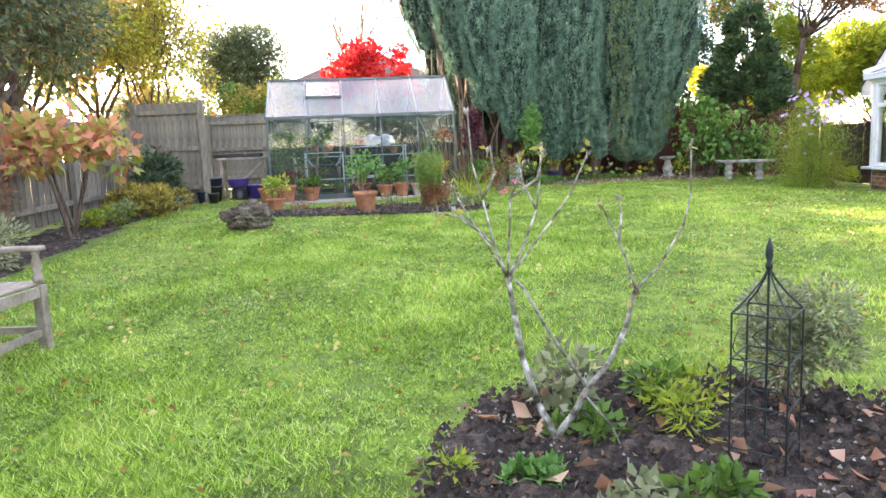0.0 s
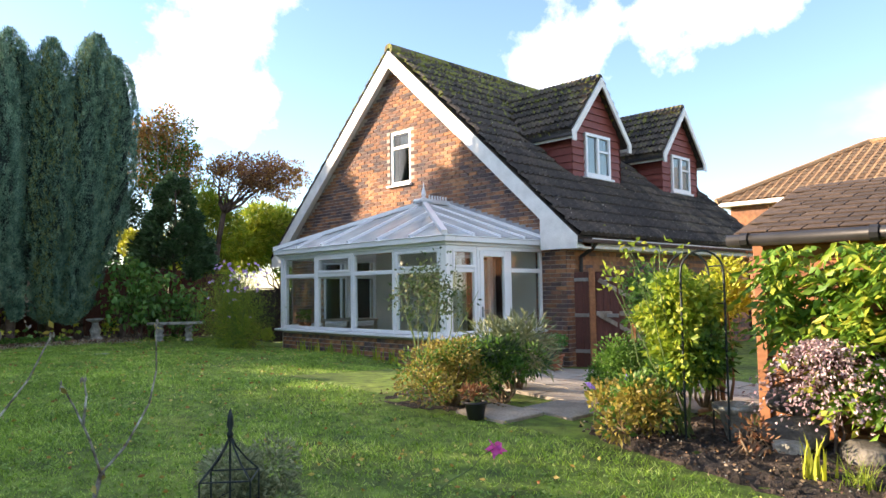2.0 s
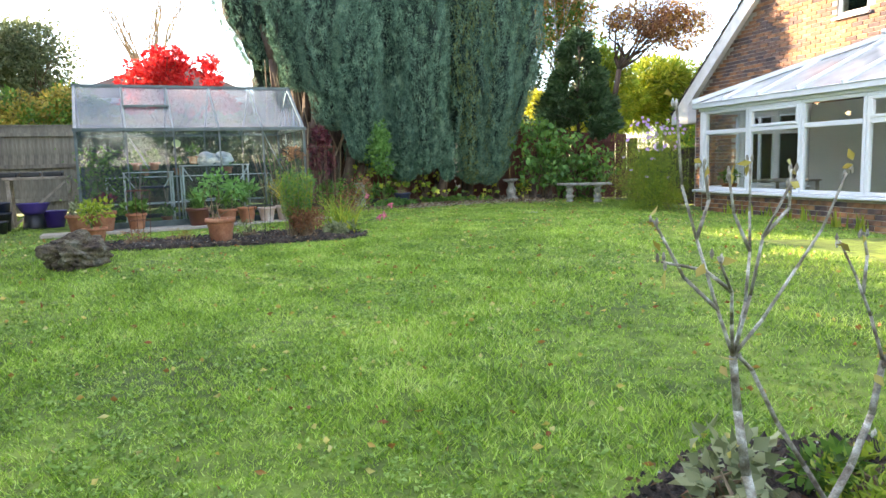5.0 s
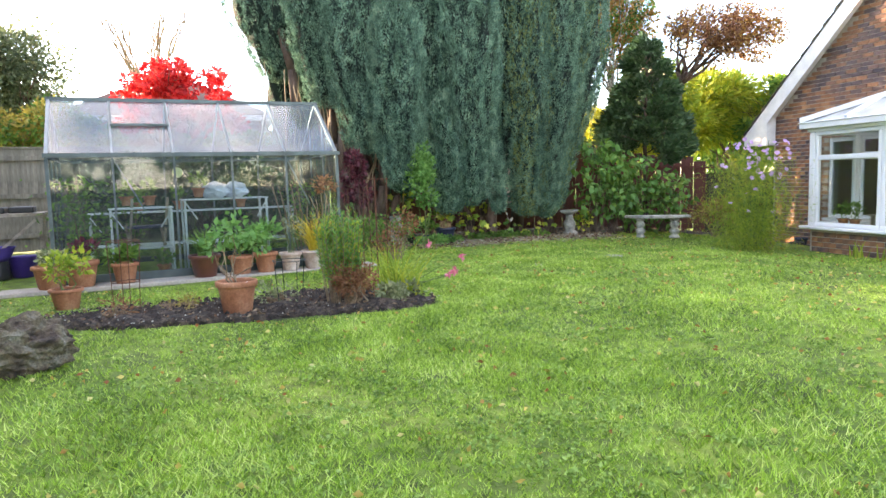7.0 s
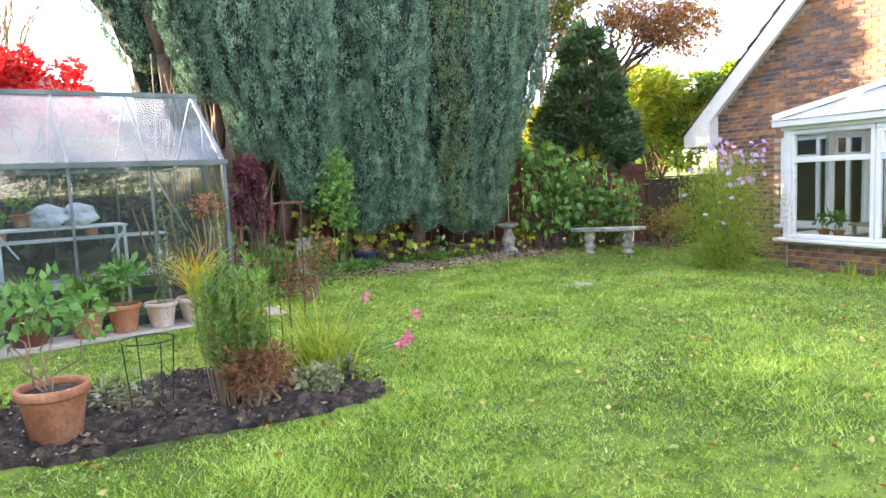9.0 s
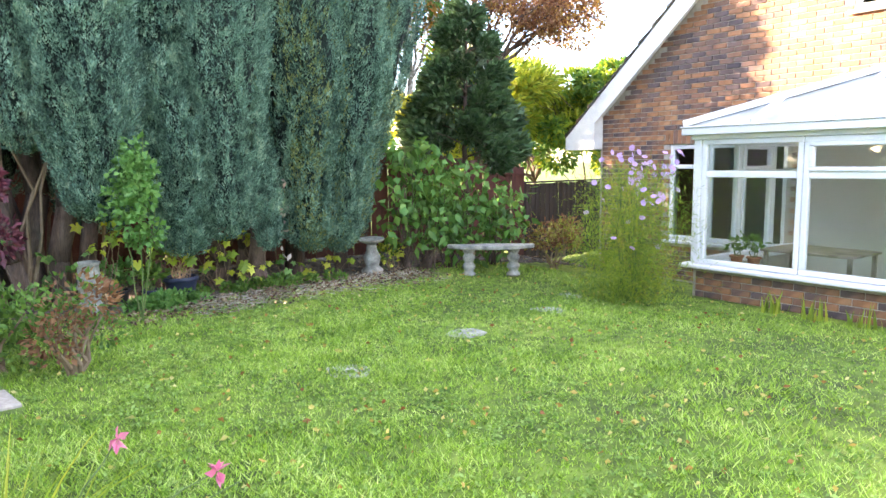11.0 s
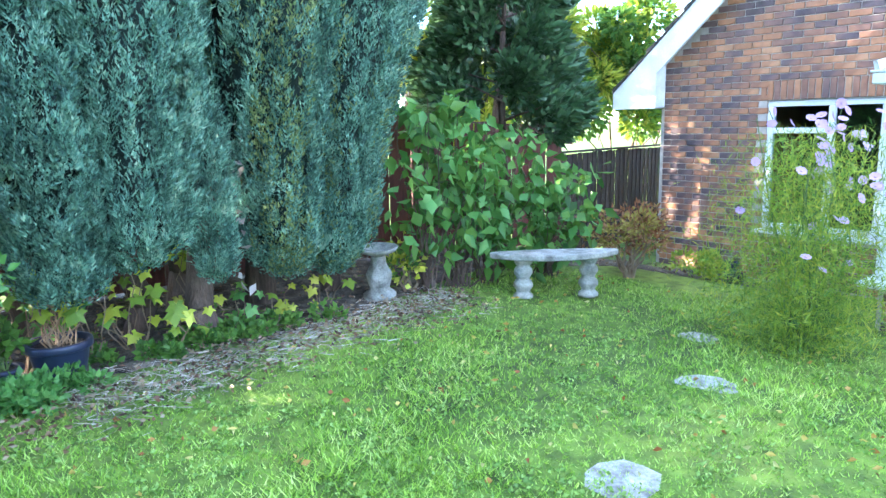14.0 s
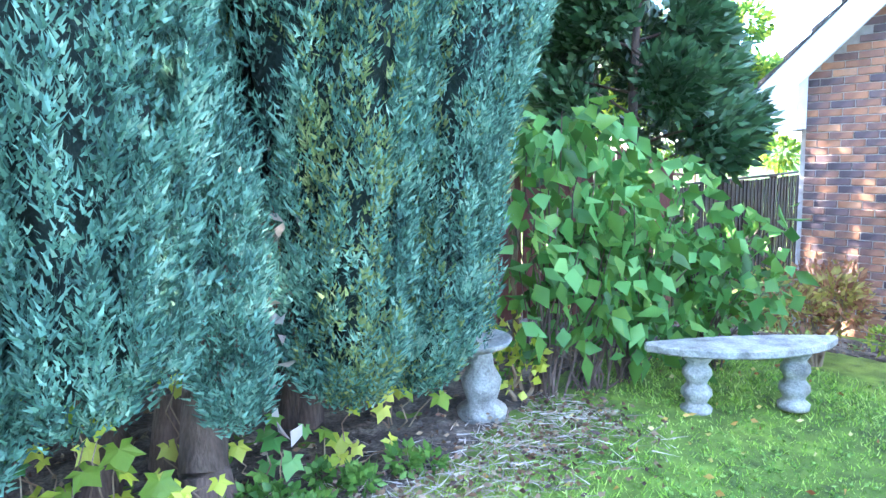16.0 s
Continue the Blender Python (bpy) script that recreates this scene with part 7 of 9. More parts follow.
def staging(x0, x1, y0, y1, h, label):
    t = thing("staging_table", in_gh(x0, y0, -0.02), label, "table", rz=GA)
    for i in range(6):
        yy = i * (y1 - y0) / 6
        part("slat", boxm(0, x1 - x0, yy, yy + (y1 - y0) / 6 - 0.012, h, h + 0.015), M_STAGE, t)
    for x in (0.01, x1 - x0 - 0.04):
        for y in (0.01, y1 - y0 - 0.04):
            part("leg", boxm(x, x + 0.025, y, y + 0.025, 0.0, h), M_STAGE, t)
    bm = bmesh.new()
    beam(bm, (0.02, 0.0, h - 0.01), (0.15, 0.0, h - 0.22), 0.015, 0.015, (0, 1, 0))
    beam(bm, (x1 - x0 - 0.02, 0.0, h - 0.01), (x1 - x0 - 0.15, 0.0, h - 0.22), 0.015, 0.015, (0, 1, 0))
    part("brace", bm, M_STAGE, t)
    part("lower_shelf", boxm(0.03, x1 - x0 - 0.03, 0.03, y1 - y0 - 0.03, h * 0.4, h * 0.4 + 0.012), M_STAGE, t)
    return t


staging(1.35, 2.35, 0.25, 0.75, 0.86, "pale aluminium greenhouse staging with a shelf")
staging(0.55, 1.25, 0.3, 0.8, 0.78, "pale aluminium greenhouse staging with a shelf")
staging(0.3, 2.9, 1.25, 1.7, 0.7, "long pale aluminium staging along the back glass")
M_BAG = mat("crumpled_white_plastic", [(0.30, 0.33, 0.38), (0.70, 0.72, 0.75)], 6, 0.4, 0.3)
for (x, y, z, sx, label) in ((1.75, 0.5, 0.89, 0.16, "crumpled white plastic compost bag on the staging"), (2.0, 0.55, 0.89, 0.15, "crumpled white plastic bag on the staging")):
    bm = bmesh.new()
    bmesh.ops.create_icosphere(bm, subdivisions=3, radius=1.0)
    for v in bm.verts:
        k = 1 + 0.35 * noise.noise(v.co * 2.2 + Vector((x, 0, 0)))
        v.co = Vector((v.co.x * sx * k, v.co.y * 0.12 * k, max(-0.0, 0.09 + v.co.z * 0.10 * k)))
    o = part("plastic_bag", bm, M_BAG)
    o.matrix_basis = pose(*in_gh(x, y, z - 0.035), 0, 0, GA)
    tagged(o, label, "plastic bag")
for i in range(5):
    o = part("cane", stems_mesh([(0, 0, 0)], [(0.02, 0.03, 1.0)], 0.012, 0.008, 2, 0.0, 6), M_DEADSTEM)
    o.matrix_basis = pose(*in_gh(2.62 + i * 0.05, 0.2 + 0.03 * i, 0.0), 0, -14 + i * 2, GA)
    tagged(o, "long dry cane leaning inside the greenhouse", "cane", "canes in the greenhouse")
w = in_gh(1.30, 0.10, 1.17)
o = part("insect_trap", lathe(bmesh.new(), [(0.001, -0.003), (0.055, -0.003), (0.06, 0.0), (0.055, 0.003), (0.001, 0.003)], 18, close=False), mat("pale_yellow_card", [(0.62, 0.62, 0.28), (0.74, 0.74, 0.40)], 6, 0.6, 0.02))
o.matrix_basis = pose(*w, 90, 0, GA)
tagged(o, "pale yellow round sticky trap hanging inside the greenhouse", "insect trap")
chair = thing("folding_chair", in_gh(1.0, 0.35, -0.02), "folded garden chair with a blue-grey seat", "chair", rz=GA + 15)
part("seat", boxm(-0.2, 0.2, 0, 0.3, 0.55, 0.58, bevel=0.01), M_BLUEPL, chair)
bm = bmesh.new()
for x in (-0.2, 0.2):
    beam(bm, (x, 0, 0), (x, 0.32, 0.58), 0.025, 0.025)
    beam(bm, (x, 0.32, 0), (x, 0.0, 0.9), 0.025, 0.025)
part("frame", bm, M_OLDWOOD, chair)


def tall_plant(at, z, h, n, m, label, ln=0.07, wd=0.03, r=0.12, cane=True, name="tomato_plant"):
    t = thing(name, (at[0], at[1], z), label, "plant")
    p = np.stack((rs.normal(0, r, n), rs.normal(0, r, n), rs.uniform(0.15, h, n)), 1)
    foliage(t, "foliage", p, rs.normal(0, 1, (n, 3)) * (1, 1, 0.5), ln, wd, m)
    part("stem", stems_mesh([(0, 0, -0.02), (0.04, 0, -0.02), (-0.03, 0.02, -0.02)], [(0, 0, h), (0.1, 0, h * 0.8), (-0.1, 0.03, h * 0.9)], 0.006, 0.003), M_DEADSTEM, t)
    return t


v = in_gh(0.25, 0.35)
tall_plant(v, v[2], 1.15, 700, L_GREEN, "tall green tomato plant inside the greenhouse", r=0.16)
v = in_gh(0.75, 0.95)
tall_plant(v, v[2], 1.0, 350, L_GREEN, "leafy plant inside the greenhouse", r=0.14)
v = in_gh(2.9, 1.0)
tall_plant(v, v[2], 1.0, 300, L_GREEN, "thin plant at the end of the greenhouse", r=0.12)
for (x, y, z) in ((1.55, 0.45, 0.875), (1.0, 0.5, 0.80), (0.75, 0.45, 0.80), (0.9, 1.4, 0.71), (1.4, 1.45, 0.71), (2.2, 1.45, 0.71), (1.5, 0.4, -0.0), (2.1, 0.45, -0.0), (1.1, 0.25, 0.0)):
    w = in_gh(x, y)
    potted((w[0], w[1]), 0.07, 0.11, M_TERRA, "small terracotta pot with a seedling in the greenhouse", leafy(L_GREEN, 0.06, 0.03, 0.14, 90), z=w[2] + z)
t = thing("potting_table", (-3.75, 13.1, gz(-3.7, 13.1)), "weathered potting table with black seed trays on it", "table", rz=GA)
part("tabletop", boxm(-0.4, 0.5, -0.25, 0.25, 0.72, 0.76, bevel=0.005), M_OLDWOOD, t)
for x in (-0.36, 0.42):
    for y in (-0.22, 0.18):
        part("leg", boxm(x, x + 0.05, y, y + 0.05, 0, 0.72), M_OLDWOOD, t)
bm = bmesh.new()
beam(bm, (-0.3, -0.24, 0.05), (0.4, -0.24, 0.68), 0.03, 0.06, (0, 1, 0))
part("brace", bm, M_OLDWOOD, t)
for x in (-0.35, -0.05, 0.25):
    o = part("seed_tray", boxm(-0.13, 0.13, -0.18, 0.18, 0.0, 0.07, bevel=0.01), M_BLACKPL)
    o.matrix_basis = pose(-3.75 + x * 0.98, 13.1 + x * 0.15, gz(-3.7, 13.1) + 0.762, 0, 0, GA)
    tagged(o, "black plastic seed tray on the potting table", "seed tray", "trays on the potting table")
M_PURPLE = mat("purple_plastic", [(0.06, 0.03, 0.22), (0.10, 0.05, 0.32)], 5, 0.4)
t = thing("bucket", (-3.5, 12.95, gz(-3.5, 12.9)), "purple plastic trug under the potting table", "bucket")
part("body", lathe(bmesh.new(), [(0.12, 0), (0.17, 0.24), (0.18, 0.25), (0.16, 0.24), (0.11, 0.02), (0.01, 0.02)], 18), M_PURPLE, t, "", True)
# slabs in front of the greenhouse
plinth = tagged(part("pavement", boxm(-0.5, GL + 0.35, -0.42, -0.06, -0.06, -0.01, bevel=0.01), M_PAVE), "pale concrete path strip before the greenhouse", "paving", kind="structure")
plinth.matrix_basis = ghm.copy()

# ---- pots before the greenhouse ----
G = "pots in front of the greenhouse"
M_WHITEPOT = mat("whitened_terracotta", [(0.40, 0.24, 0.17), (0.52, 0.40, 0.33), (0.66, 0.60, 0.54)], 7, 0.85, 0.2, fine=0.2)
L_GOLD = leafmat("deep_golden_leaf", [(0.50, 0.32, 0.02), (0.68, 0.47, 0.04), (0.72, 0.60, 0.08)], 0.35)
pots = [(-0.02, 0.17, 0.24, M_TERRA, "glazed tan pot with a trailing plant", leafy(L_SILVER, 0.05, 0.03, 0.12, 200)),
        (0.26, 0.17, 0.27, M_TERRA, "orange terracotta pot with a dark red plant", leafy(L_PURPLE, 0.06, 0.03, 0.18, 120)),
        (0.68, 0.13, 0.22, M_TERRA, "orange terracotta pot with broad green leaves", leafy(L_GREEN, 0.09, 0.06, 0.12, 110)),
        (1.50, 0.165, 0.25, M_BROWNPOT, "dark brown glazed pot of strappy green leaves", strappy(L_GREEN, 0.30, 90, 0.035)),
        (1.90, 0.135, 0.21, M_TERRA, "terracotta pot with a rounded green plant", leafy(L_GREEN, 0.07, 0.045, 0.22, 170)),
        (2.18, 0.13, 0.23, M_TERRA, "terracotta pot with a leafy green plant", leafy(L_FIG, 0.07, 0.045, 0.30, 170)),
        (2.47, 0.125, 0.21, M_WHITEPOT, "weathered pale terracotta pot of thin stems", leafy(L_SILVER, 0.05, 0.02, 0.35, 90)),
        (2.76, 0.15, 0.22, M_WHITEPOT, "whitened terracotta pot of golden strappy leaves", strappy(L_GOLD, 0.44, 150, 0.017))]
for (x, r, h, m, label, f) in pots:
    w = in_gh(x, -0.26)
    potted((w[0], w[1]), r, h, m, label, f, z=w[2] - 0.01, group=G)
w = in_gh(2.95, -0.1)
t = thing("dead_allium", (w[0], w[1], w[2]), "tall dry brown flower stems", "plant")
part("stem", stems_mesh([(rnd.uniform(-0.1, 0.1), 0, 0) for _ in range(7)], [(rnd.uniform(-0.2, 0.15), rnd.uniform(-0.1, 0.1), rnd.uniform(0.7, 1.05)) for _ in range(7)], 0.007, 0.004), M_DEADSTEM, t)
p, d = clump_points(260, (0, 0, 0.95), (0.2, 0.12, 0.14), 6, 0.5)
foliage(t, "seed_heads", p, d, 0.04, 0.02, L_RUSSET, "dry seed heads")
w = (-2.55, 10.62)
potted(w, 0.135, 0.19, M_TERRA, "terracotta pot with a straggly green plant", leafy(L_YG, 0.06, 0.04, 0.28, 200, 1.7))
# the pot in the soil bed
t = potted((-1.06, 9.48), 0.155, 0.27, M_TERRA, "honey-coloured terracotta pot with a small leafy shrub", None, z=gz(-1.1, 9.46) + 0.02)
p, d = clump_points(230, (0.02, 0, 0.60), (0.28, 0.24, 0.13), 8, 0.6)
foliage(t, "foliage", p, d, 0.06, 0.04, L_FIG)
part("stem", stems_mesh([(0, 0, 0.2)] * 7, [(rnd.uniform(-0.25, 0.25), rnd.uniform(-0.2, 0.2), rnd.uniform(0.45, 0.65)) for _ in range(7)], 0.006, 0.003), M_DEADSTEM, t)
bm = bmesh.new()
beam(bm, (0.03, -0.09, 0.22), (0.08, -0.14, 0.27), 0.02, 0.002)
part("plant_label", bm, M_UPVC, t, "blank white plant label")
# bed plants
t = thing("euphorbia", (-0.20, 9.6, gz(-0.2, 9.6)), "dense clump of upright pale green leafy shoots", "shrub")
ps, ds, tips_ = [], [], []
for k in range(58):
    a = rnd.uniform(0, math.tau)
    r_ = 0.17 * math.sqrt(rnd.random())
    b0 = np.array([math.cos(a) * r_ * 0.7, math.sin(a) * r_ * 0.7, 0.0])
    t1 = np.array([math.cos(a) * r_ * 1.25, math.sin(a) * r_ * 1.25, rnd.uniform(0.55, 0.88) - 0.5 * r_])
    tips_.append((tuple(b0), tuple(t1)))
    for q in range(92):
        f = 0.36 + 0.64 * q / 91
        g_ = q * 2.4
        ps.append(b0 + (t1 - b0) * f)
        ds.append((math.cos(g_) * (1.15 - 0.5 * f), math.sin(g_) * (1.15 - 0.5 * f), 0.75))
ps, ds = np.array(ps), np.array(ds)
sel = rs.rand(len(ps)) < 0.4
foliage(t, "foliage", ps[~sel], ds[~sel], 0.048, 0.011, L_FIG, "", spread=0.4, droop=0.0)
foliage(t, "leaves", ps[sel], ds[sel], 0.046, 0.010, L_YG, "yellower leaves", spread=0.4, droop=0.0)
part("stem", stems_mesh([q[0] for q in tips_], [q[1] for q in tips_], 0.004, 0.003, 3, 0.006), M_DEADSTEM, t)
bush("russet_shrub", (-0.12, 9.48), (0.21, 0.18, 0.20), L_RUSSET, 0.034, 0.02, 1500, "dry russet leaves round brown stems", "shrub", 18, 0.45, 18, zc=0.18)
t = thing("lily_clump", (0.36, 9.95, gz(0.4, 9.95)), "clump of arching green blades with pink flowers", "plant")
n = 150
base = np.stack((rs.normal(0, 0.09, n), rs.normal(0, 0.09, n), np.zeros(n)), 1)
a = rs.rand(n) * math.tau
part("foliage", blades("foliage", base, 0.50, 0.015, 0.8, 6, 0.35, np.stack((np.cos(a), np.sin(a), np.zeros(n)), 1)), L_YG, t)
tips = [(0.62, -0.1, 0.33), (0.5, -0.25, 0.22), (0.42, -0.3, 0.20), (0.35, 0.1, 0.45), (0.75, 0.05, 0.2)]
part("stem", stems_mesh([(0.02, 0, 0.05)] * 5, tips, 0.004, 0.003, 6, 0.012), M_GREENSTEM, t)
p = np.repeat(np.array(tips[:4]), 12, 0)
foliage(t, "flower", p, rs.normal(0, 1, p.shape), 0.045, 0.028, F_PINK, "small pink flowers")
bush("sedum", (0.35, 9.6), (0.25, 0.18, 0.07), L_SILVER, 0.05, 0.035, 420, "low grey-green plant at the end of the bed", "plant", 7, 0.7, 0, zc=0.07)
bush("perennial", (-1.55, 9.95), (0.22, 0.12, 0.07), L_BUFF, 0.05, 0.01, 200, "cut-back pale stubble in the soil bed", "plant", 6, 0.7, 20, zc=0.05)
bush("perennial", (-2.0, 9.65), (0.14, 0.12, 0.10), L_RUSSET, 0.05, 0.012, 120, "dry twiggy stubble in the soil bed", "plant", 6, 0.7, 16, zc=0.08)
bush("perennial", (-0.75, 9.75), (0.16, 0.12, 0.10), L_SILVER, 0.05, 0.02, 160, "straggly grey stubble in the soil bed", "plant", 6, 0.7, 12, zc=0.08)


def hoop_support(at, h, r, m, label, legs=4, rings=(1.0,), th=0.0036):
    t = thing("plant_support", (at[0], at[1], gz(*at)), label, "plant support")
    for i in range(legs):
        a = i * math.tau / legs + 0.4
        bm = bmesh.new()
        limb(bm, [(math.cos(a) * r * 0.75, math.sin(a) * r * 0.75, -0.03), (math.cos(a) * r, math.sin(a) * r, h)], th, th, 5)
        part("leg", bm, m, t)
    for k in rings:
        bm = bmesh.new()
        ring(bm, (0, 0, h * k), r * (0.75 + 0.25 * k), th, 18)
        part("hoop", bm, m, t)
    return t


hoop_support((-0.62, 9.72), 0.40, 0.14, M_IRON, "black iron hoop plant support in the bed")
hoop_support((-1.95, 9.95), 0.62, 0.13, M_RUST, "rusty hoop plant support in the bed", 4, (0.45, 1.0))
hoop_support((0.26, 10.15), 1.1, 0.10, M_RUST, "tall rusty ringed plant support", 5, (0.45, 0.98))
hoop_support((0.06, 10.35), 1.0, 0.11, M_RUST, "tall rusty ringed plant support", 4, (0.3, 0.7))

# tree stump
bm = bmesh.new()
bmesh.ops.create_icosphere(bm, subdivisions=5, radius=1.0)
for v in bm.verts:
    n0 = v.co.copy()
    k = 1 + 0.30 * noise.fractal(n0 * 1.8 + Vector((4, 1, 2)), 1.0, 2.0, 5) + 0.16 * noise.noise(n0 * 6)
    v.co = Vector((n0.x * 0.26 * k, n0.y * 0.2 * k, 0.14 + n0.z * 0.19 * k))
    v.co.z = max(-0.03, v.co.z)
M_STUMP = mat("mossy_rotten_wood", [(0.018, 0.013, 0.010), (0.07, 0.05, 0.035), (0.12, 0.10, 0.06), (0.20, 0.19, 0.15)], 8, 0.95, 1.0, fine=0.4)
o = part("tree_stump", bm, M_STUMP)
o.matrix_basis = pose(-2.32, 8.35, gz(-2.3, 8.35), 0, 0, 20)
tagged(o, "dark rotten mossy tree stump on the lawn", "tree stump")

# behind the greenhouse's end
tree("smoke_bush", (0.55, 13.2), 0, (0, 0, 1.52, 0.17, 0.15, 0.58), 0.02, L_PURPLE, 0.055, 0.035, 1300, "dark purple shrub at the end of the greenhouse", 12, 0.6, category="shrub")
bush("rose_bush", (0.95, 12.6), (0.32, 0.3, 0.34), L_RUSSET, 0.05, 0.03, 700, "straggly shrub with reddish and green leaves", "shrub", 9, 0.5, 14, m2=L_GREEN, share2=0.5)
bush("hydrangea", (0.55, 12.9), (0.3, 0.3, 0.3), L_GREEN, 0.06, 0.035, 700, "green leafy shrub at the end of the greenhouse", "shrub", 9, 0.5, 8)
# white chimney-like ornament
t = thing("garden_ornament", (1.42, 14.65, gz(1.4, 14.6) + 0.0), "whitewashed weathered clay chimney pot", "chimney pot")
part("body", lathe(bmesh.new(), [(0.13, 0), (0.14, 0.04), (0.10, 0.06), (0.10, 0.22), (0.125, 0.24), (0.10, 0.26), (0.095, 0.44), (0.11, 0.47), (0.085, 0.48), (0.08, 0.40)], 18), M_STONE, t, "", True)
t = potted((2.25, 14.66), 0.165, 0.25, M_BLUEPL, "wide dark blue plastic pot of yellowing maple seedlings", None)
tips_ = [(rnd.gauss(0, 0.10), rnd.gauss(-0.02, 0.08), rnd.uniform(0.38, 0.80)) for _ in range(22)]
part("stem", stems_mesh([(q[0] * 0.3, q[1] * 0.3, 0.17) for q in tips_], tips_, 0.005, 0.002), M_DEADSTEM, t)
POT_TIPS, POT_THING = tips_, t
potted((1.98, 14.72), 0.09, 0.14, M_BLUEPL, "small dark plastic pot with a leafy plant", leafy(L_GREEN, 0.07, 0.05, 0.2, 120, 1.4, 6))
potted((1.72, 14.85), 0.09, 0.15, M_BLACKPL, "black plastic pot with trailing leaves", leafy(L_FIG, 0.08, 0.05, 0.25, 160, 1.5, 6))
# climbing leaves against the conifer's foot
t = thing("hazel_sapling", (1.72, 14.03, gz(1.9, 14)), "slender sapling with pale green leaves before the conifer", "shrub")
p, d = clump_points(1500, (0.02, 0, 0.95), (0.24, 0.16, 0.75), 44, 0.5)
foliage(t, "foliage", p, d, 0.058, 0.048, L_FIG, kite=0.5)
part("stem", stems_mesh([(0, 0, 0)] * 3, [(0.1, 0, 1.7), (-0.15, 0, 1.2), (0.2, 0, 1.3)], 0.007, 0.003), M_GREENSTEM, t)
def lobed_leaves(name, pts, nrm, size, fold=0.12):
    """Five-lobed leaves with teeth, each a folded fan of its own."""
    rad = [(0, 0.0), (20, 0.42), (50, 0.72), (68, 0.45), (88, 0.50), (112, 0.92), (130, 0.60), (150, 0.66), (180, 1.05), (210, 0.66), (230, 0.60), (248, 0.92), (272, 0.50), (292, 0.45), (310, 0.72), (340, 0.42)]
    V, F = [], []
    for p, nn in zip(pts, nrm):
        z = Vector(nn).normalized()
        x = z.orthogonal().normalized()
        a0 = rnd.uniform(-0.6, 0.6)
        down = Vector((0, 0, -1)) - z * Vector((0, 0, -1)).dot(z)
        if down.length > 0.05:
            x = down.normalized()
        y = z.cross(x)
        s = size * rnd.uniform(0.55, 1.15) * 0.55
        k = len(V)
        V.append(tuple(p))
        for d, r_ in rad[1:]:
            t_ = radians(d - 180) + a0
            r2 = r_ * s * rnd.uniform(0.92, 1.08)
            V.append(tuple(Vector(p) + x * math.cos(t_) * r2 + y * math.sin(t_) * r2 - z * (fold * abs(math.sin(t_ - a0)) * r2 * 1.2 + 0.25 * r2 * r2 / s)))
        m_ = len(rad) - 1
        for i in range(m_ - 1):
            F.append((k, k + 1 + i, k + 2 + i))
    me = bpy.data.meshes.new(name)
    me.from_pydata(V, [], F)
    return me


part("foliage", lobed_leaves("foliage", POT_TIPS, [(rnd.gauss(-0.1, 0.3), rnd.gauss(-0.6, 0.3), 0.7) for _ in POT_TIPS], 0.15), L_YG, POT_THING, "yellow-green lobed leaves")
for i, (x, y, h, n, m) in enumerate(((2.75, 14.95, 0.55, 18, L_YG), (3.0, 14.8, 0.32, 10, L_YG), (3.45, 14.95, 0.30, 8, L_GREEN), (2.45, 14.9, 0.5, 14, L_GREEN), (4.25, 15.2, 0.42, 10, L_YG), (1.2, 15.0, 0.5, 16, L_GREEN), (0.6, 14.7, 0.7, 18, L_GREEN), (3.75, 15.0, 0.25, 7, L_YG), (1.55, 14.75, 0.75, 20, L_YG), (2.1, 14.95, 0.65, 16, L_GREEN), (3.15, 15.1, 0.55, 12, L_YG))):
    t = thing("maple_seedling", (x, y, gz(x, y)), ("low yellowing maple-leaved seedlings under the conifer", "green maple-leaved seedlings under the conifer")[m == L_GREEN], "shrub", "seedlings under the conifer")
    tips = [(rnd.gauss(0, 0.13), rnd.gauss(-0.03, 0.09), h * rnd.uniform(0.35, 1.15)) for _ in range(n)]
    part("stem", stems_mesh([(q_[0] * 0.25, q_[1] * 0.25, 0) for q_ in tips[::2]], tips[::2], 0.005, 0.002), M_DEADSTEM, t)
    k = int(n * 0.6)
    nr = [(rnd.gauss(-0.1, 0.35), rnd.gauss(-0.55, 0.3), rnd.uniform(0.4, 1.0)) for _ in tips]
    part("foliage", lobed_leaves("foliage", tips[:k], nr[:k], 0.15), m, t)
    part("leaves", lobed_leaves("leaves", tips[k:], nr[k:], 0.14), L_YELLOW if m == L_YG else L_FIG, t, "paler leaves")
bush("ivy", (3.3, 14.75), (1.4, 0.24, 0.05), L_GREEN, 0.045, 0.035, 2000, "ivy and ground elder at the lawn's edge", "ground cover", 26, 0.8, 0, zc=0.04)
bush("ivy", (2.1, 14.42), (0.7, 0.18, 0.07), L_FIG, 0.045, 0.035, 1400, "ground ivy at the lawn's edge", "ground cover", 16, 0.8, 0, zc=0.04)
# pale cane and broken urn
t = thing("garden_ornament", (4.72, 15.05, gz(4.7, 15.1)), "weathered cast-stone bird bath tilting under the conifer", "bird bath")
part("pedestal", lathe(bmesh.new(), [(0.13, 0), (0.14, 0.05), (0.08, 0.10), (0.10, 0.16), (0.11, 0.22), (0.07, 0.30), (0.06, 0.38)], 16), M_STONE, t, "", True)
part("bowl", lathe(bmesh.new(), [(0.06, 0.38), (0.15, 0.42), (0.17, 0.45), (0.15, 0.45), (0.06, 0.42)], 18), M_STONE, t, "", True)
t.matrix_basis = pose(4.72, 15.05, gz(4.7, 15.05), 3, -3, 0)
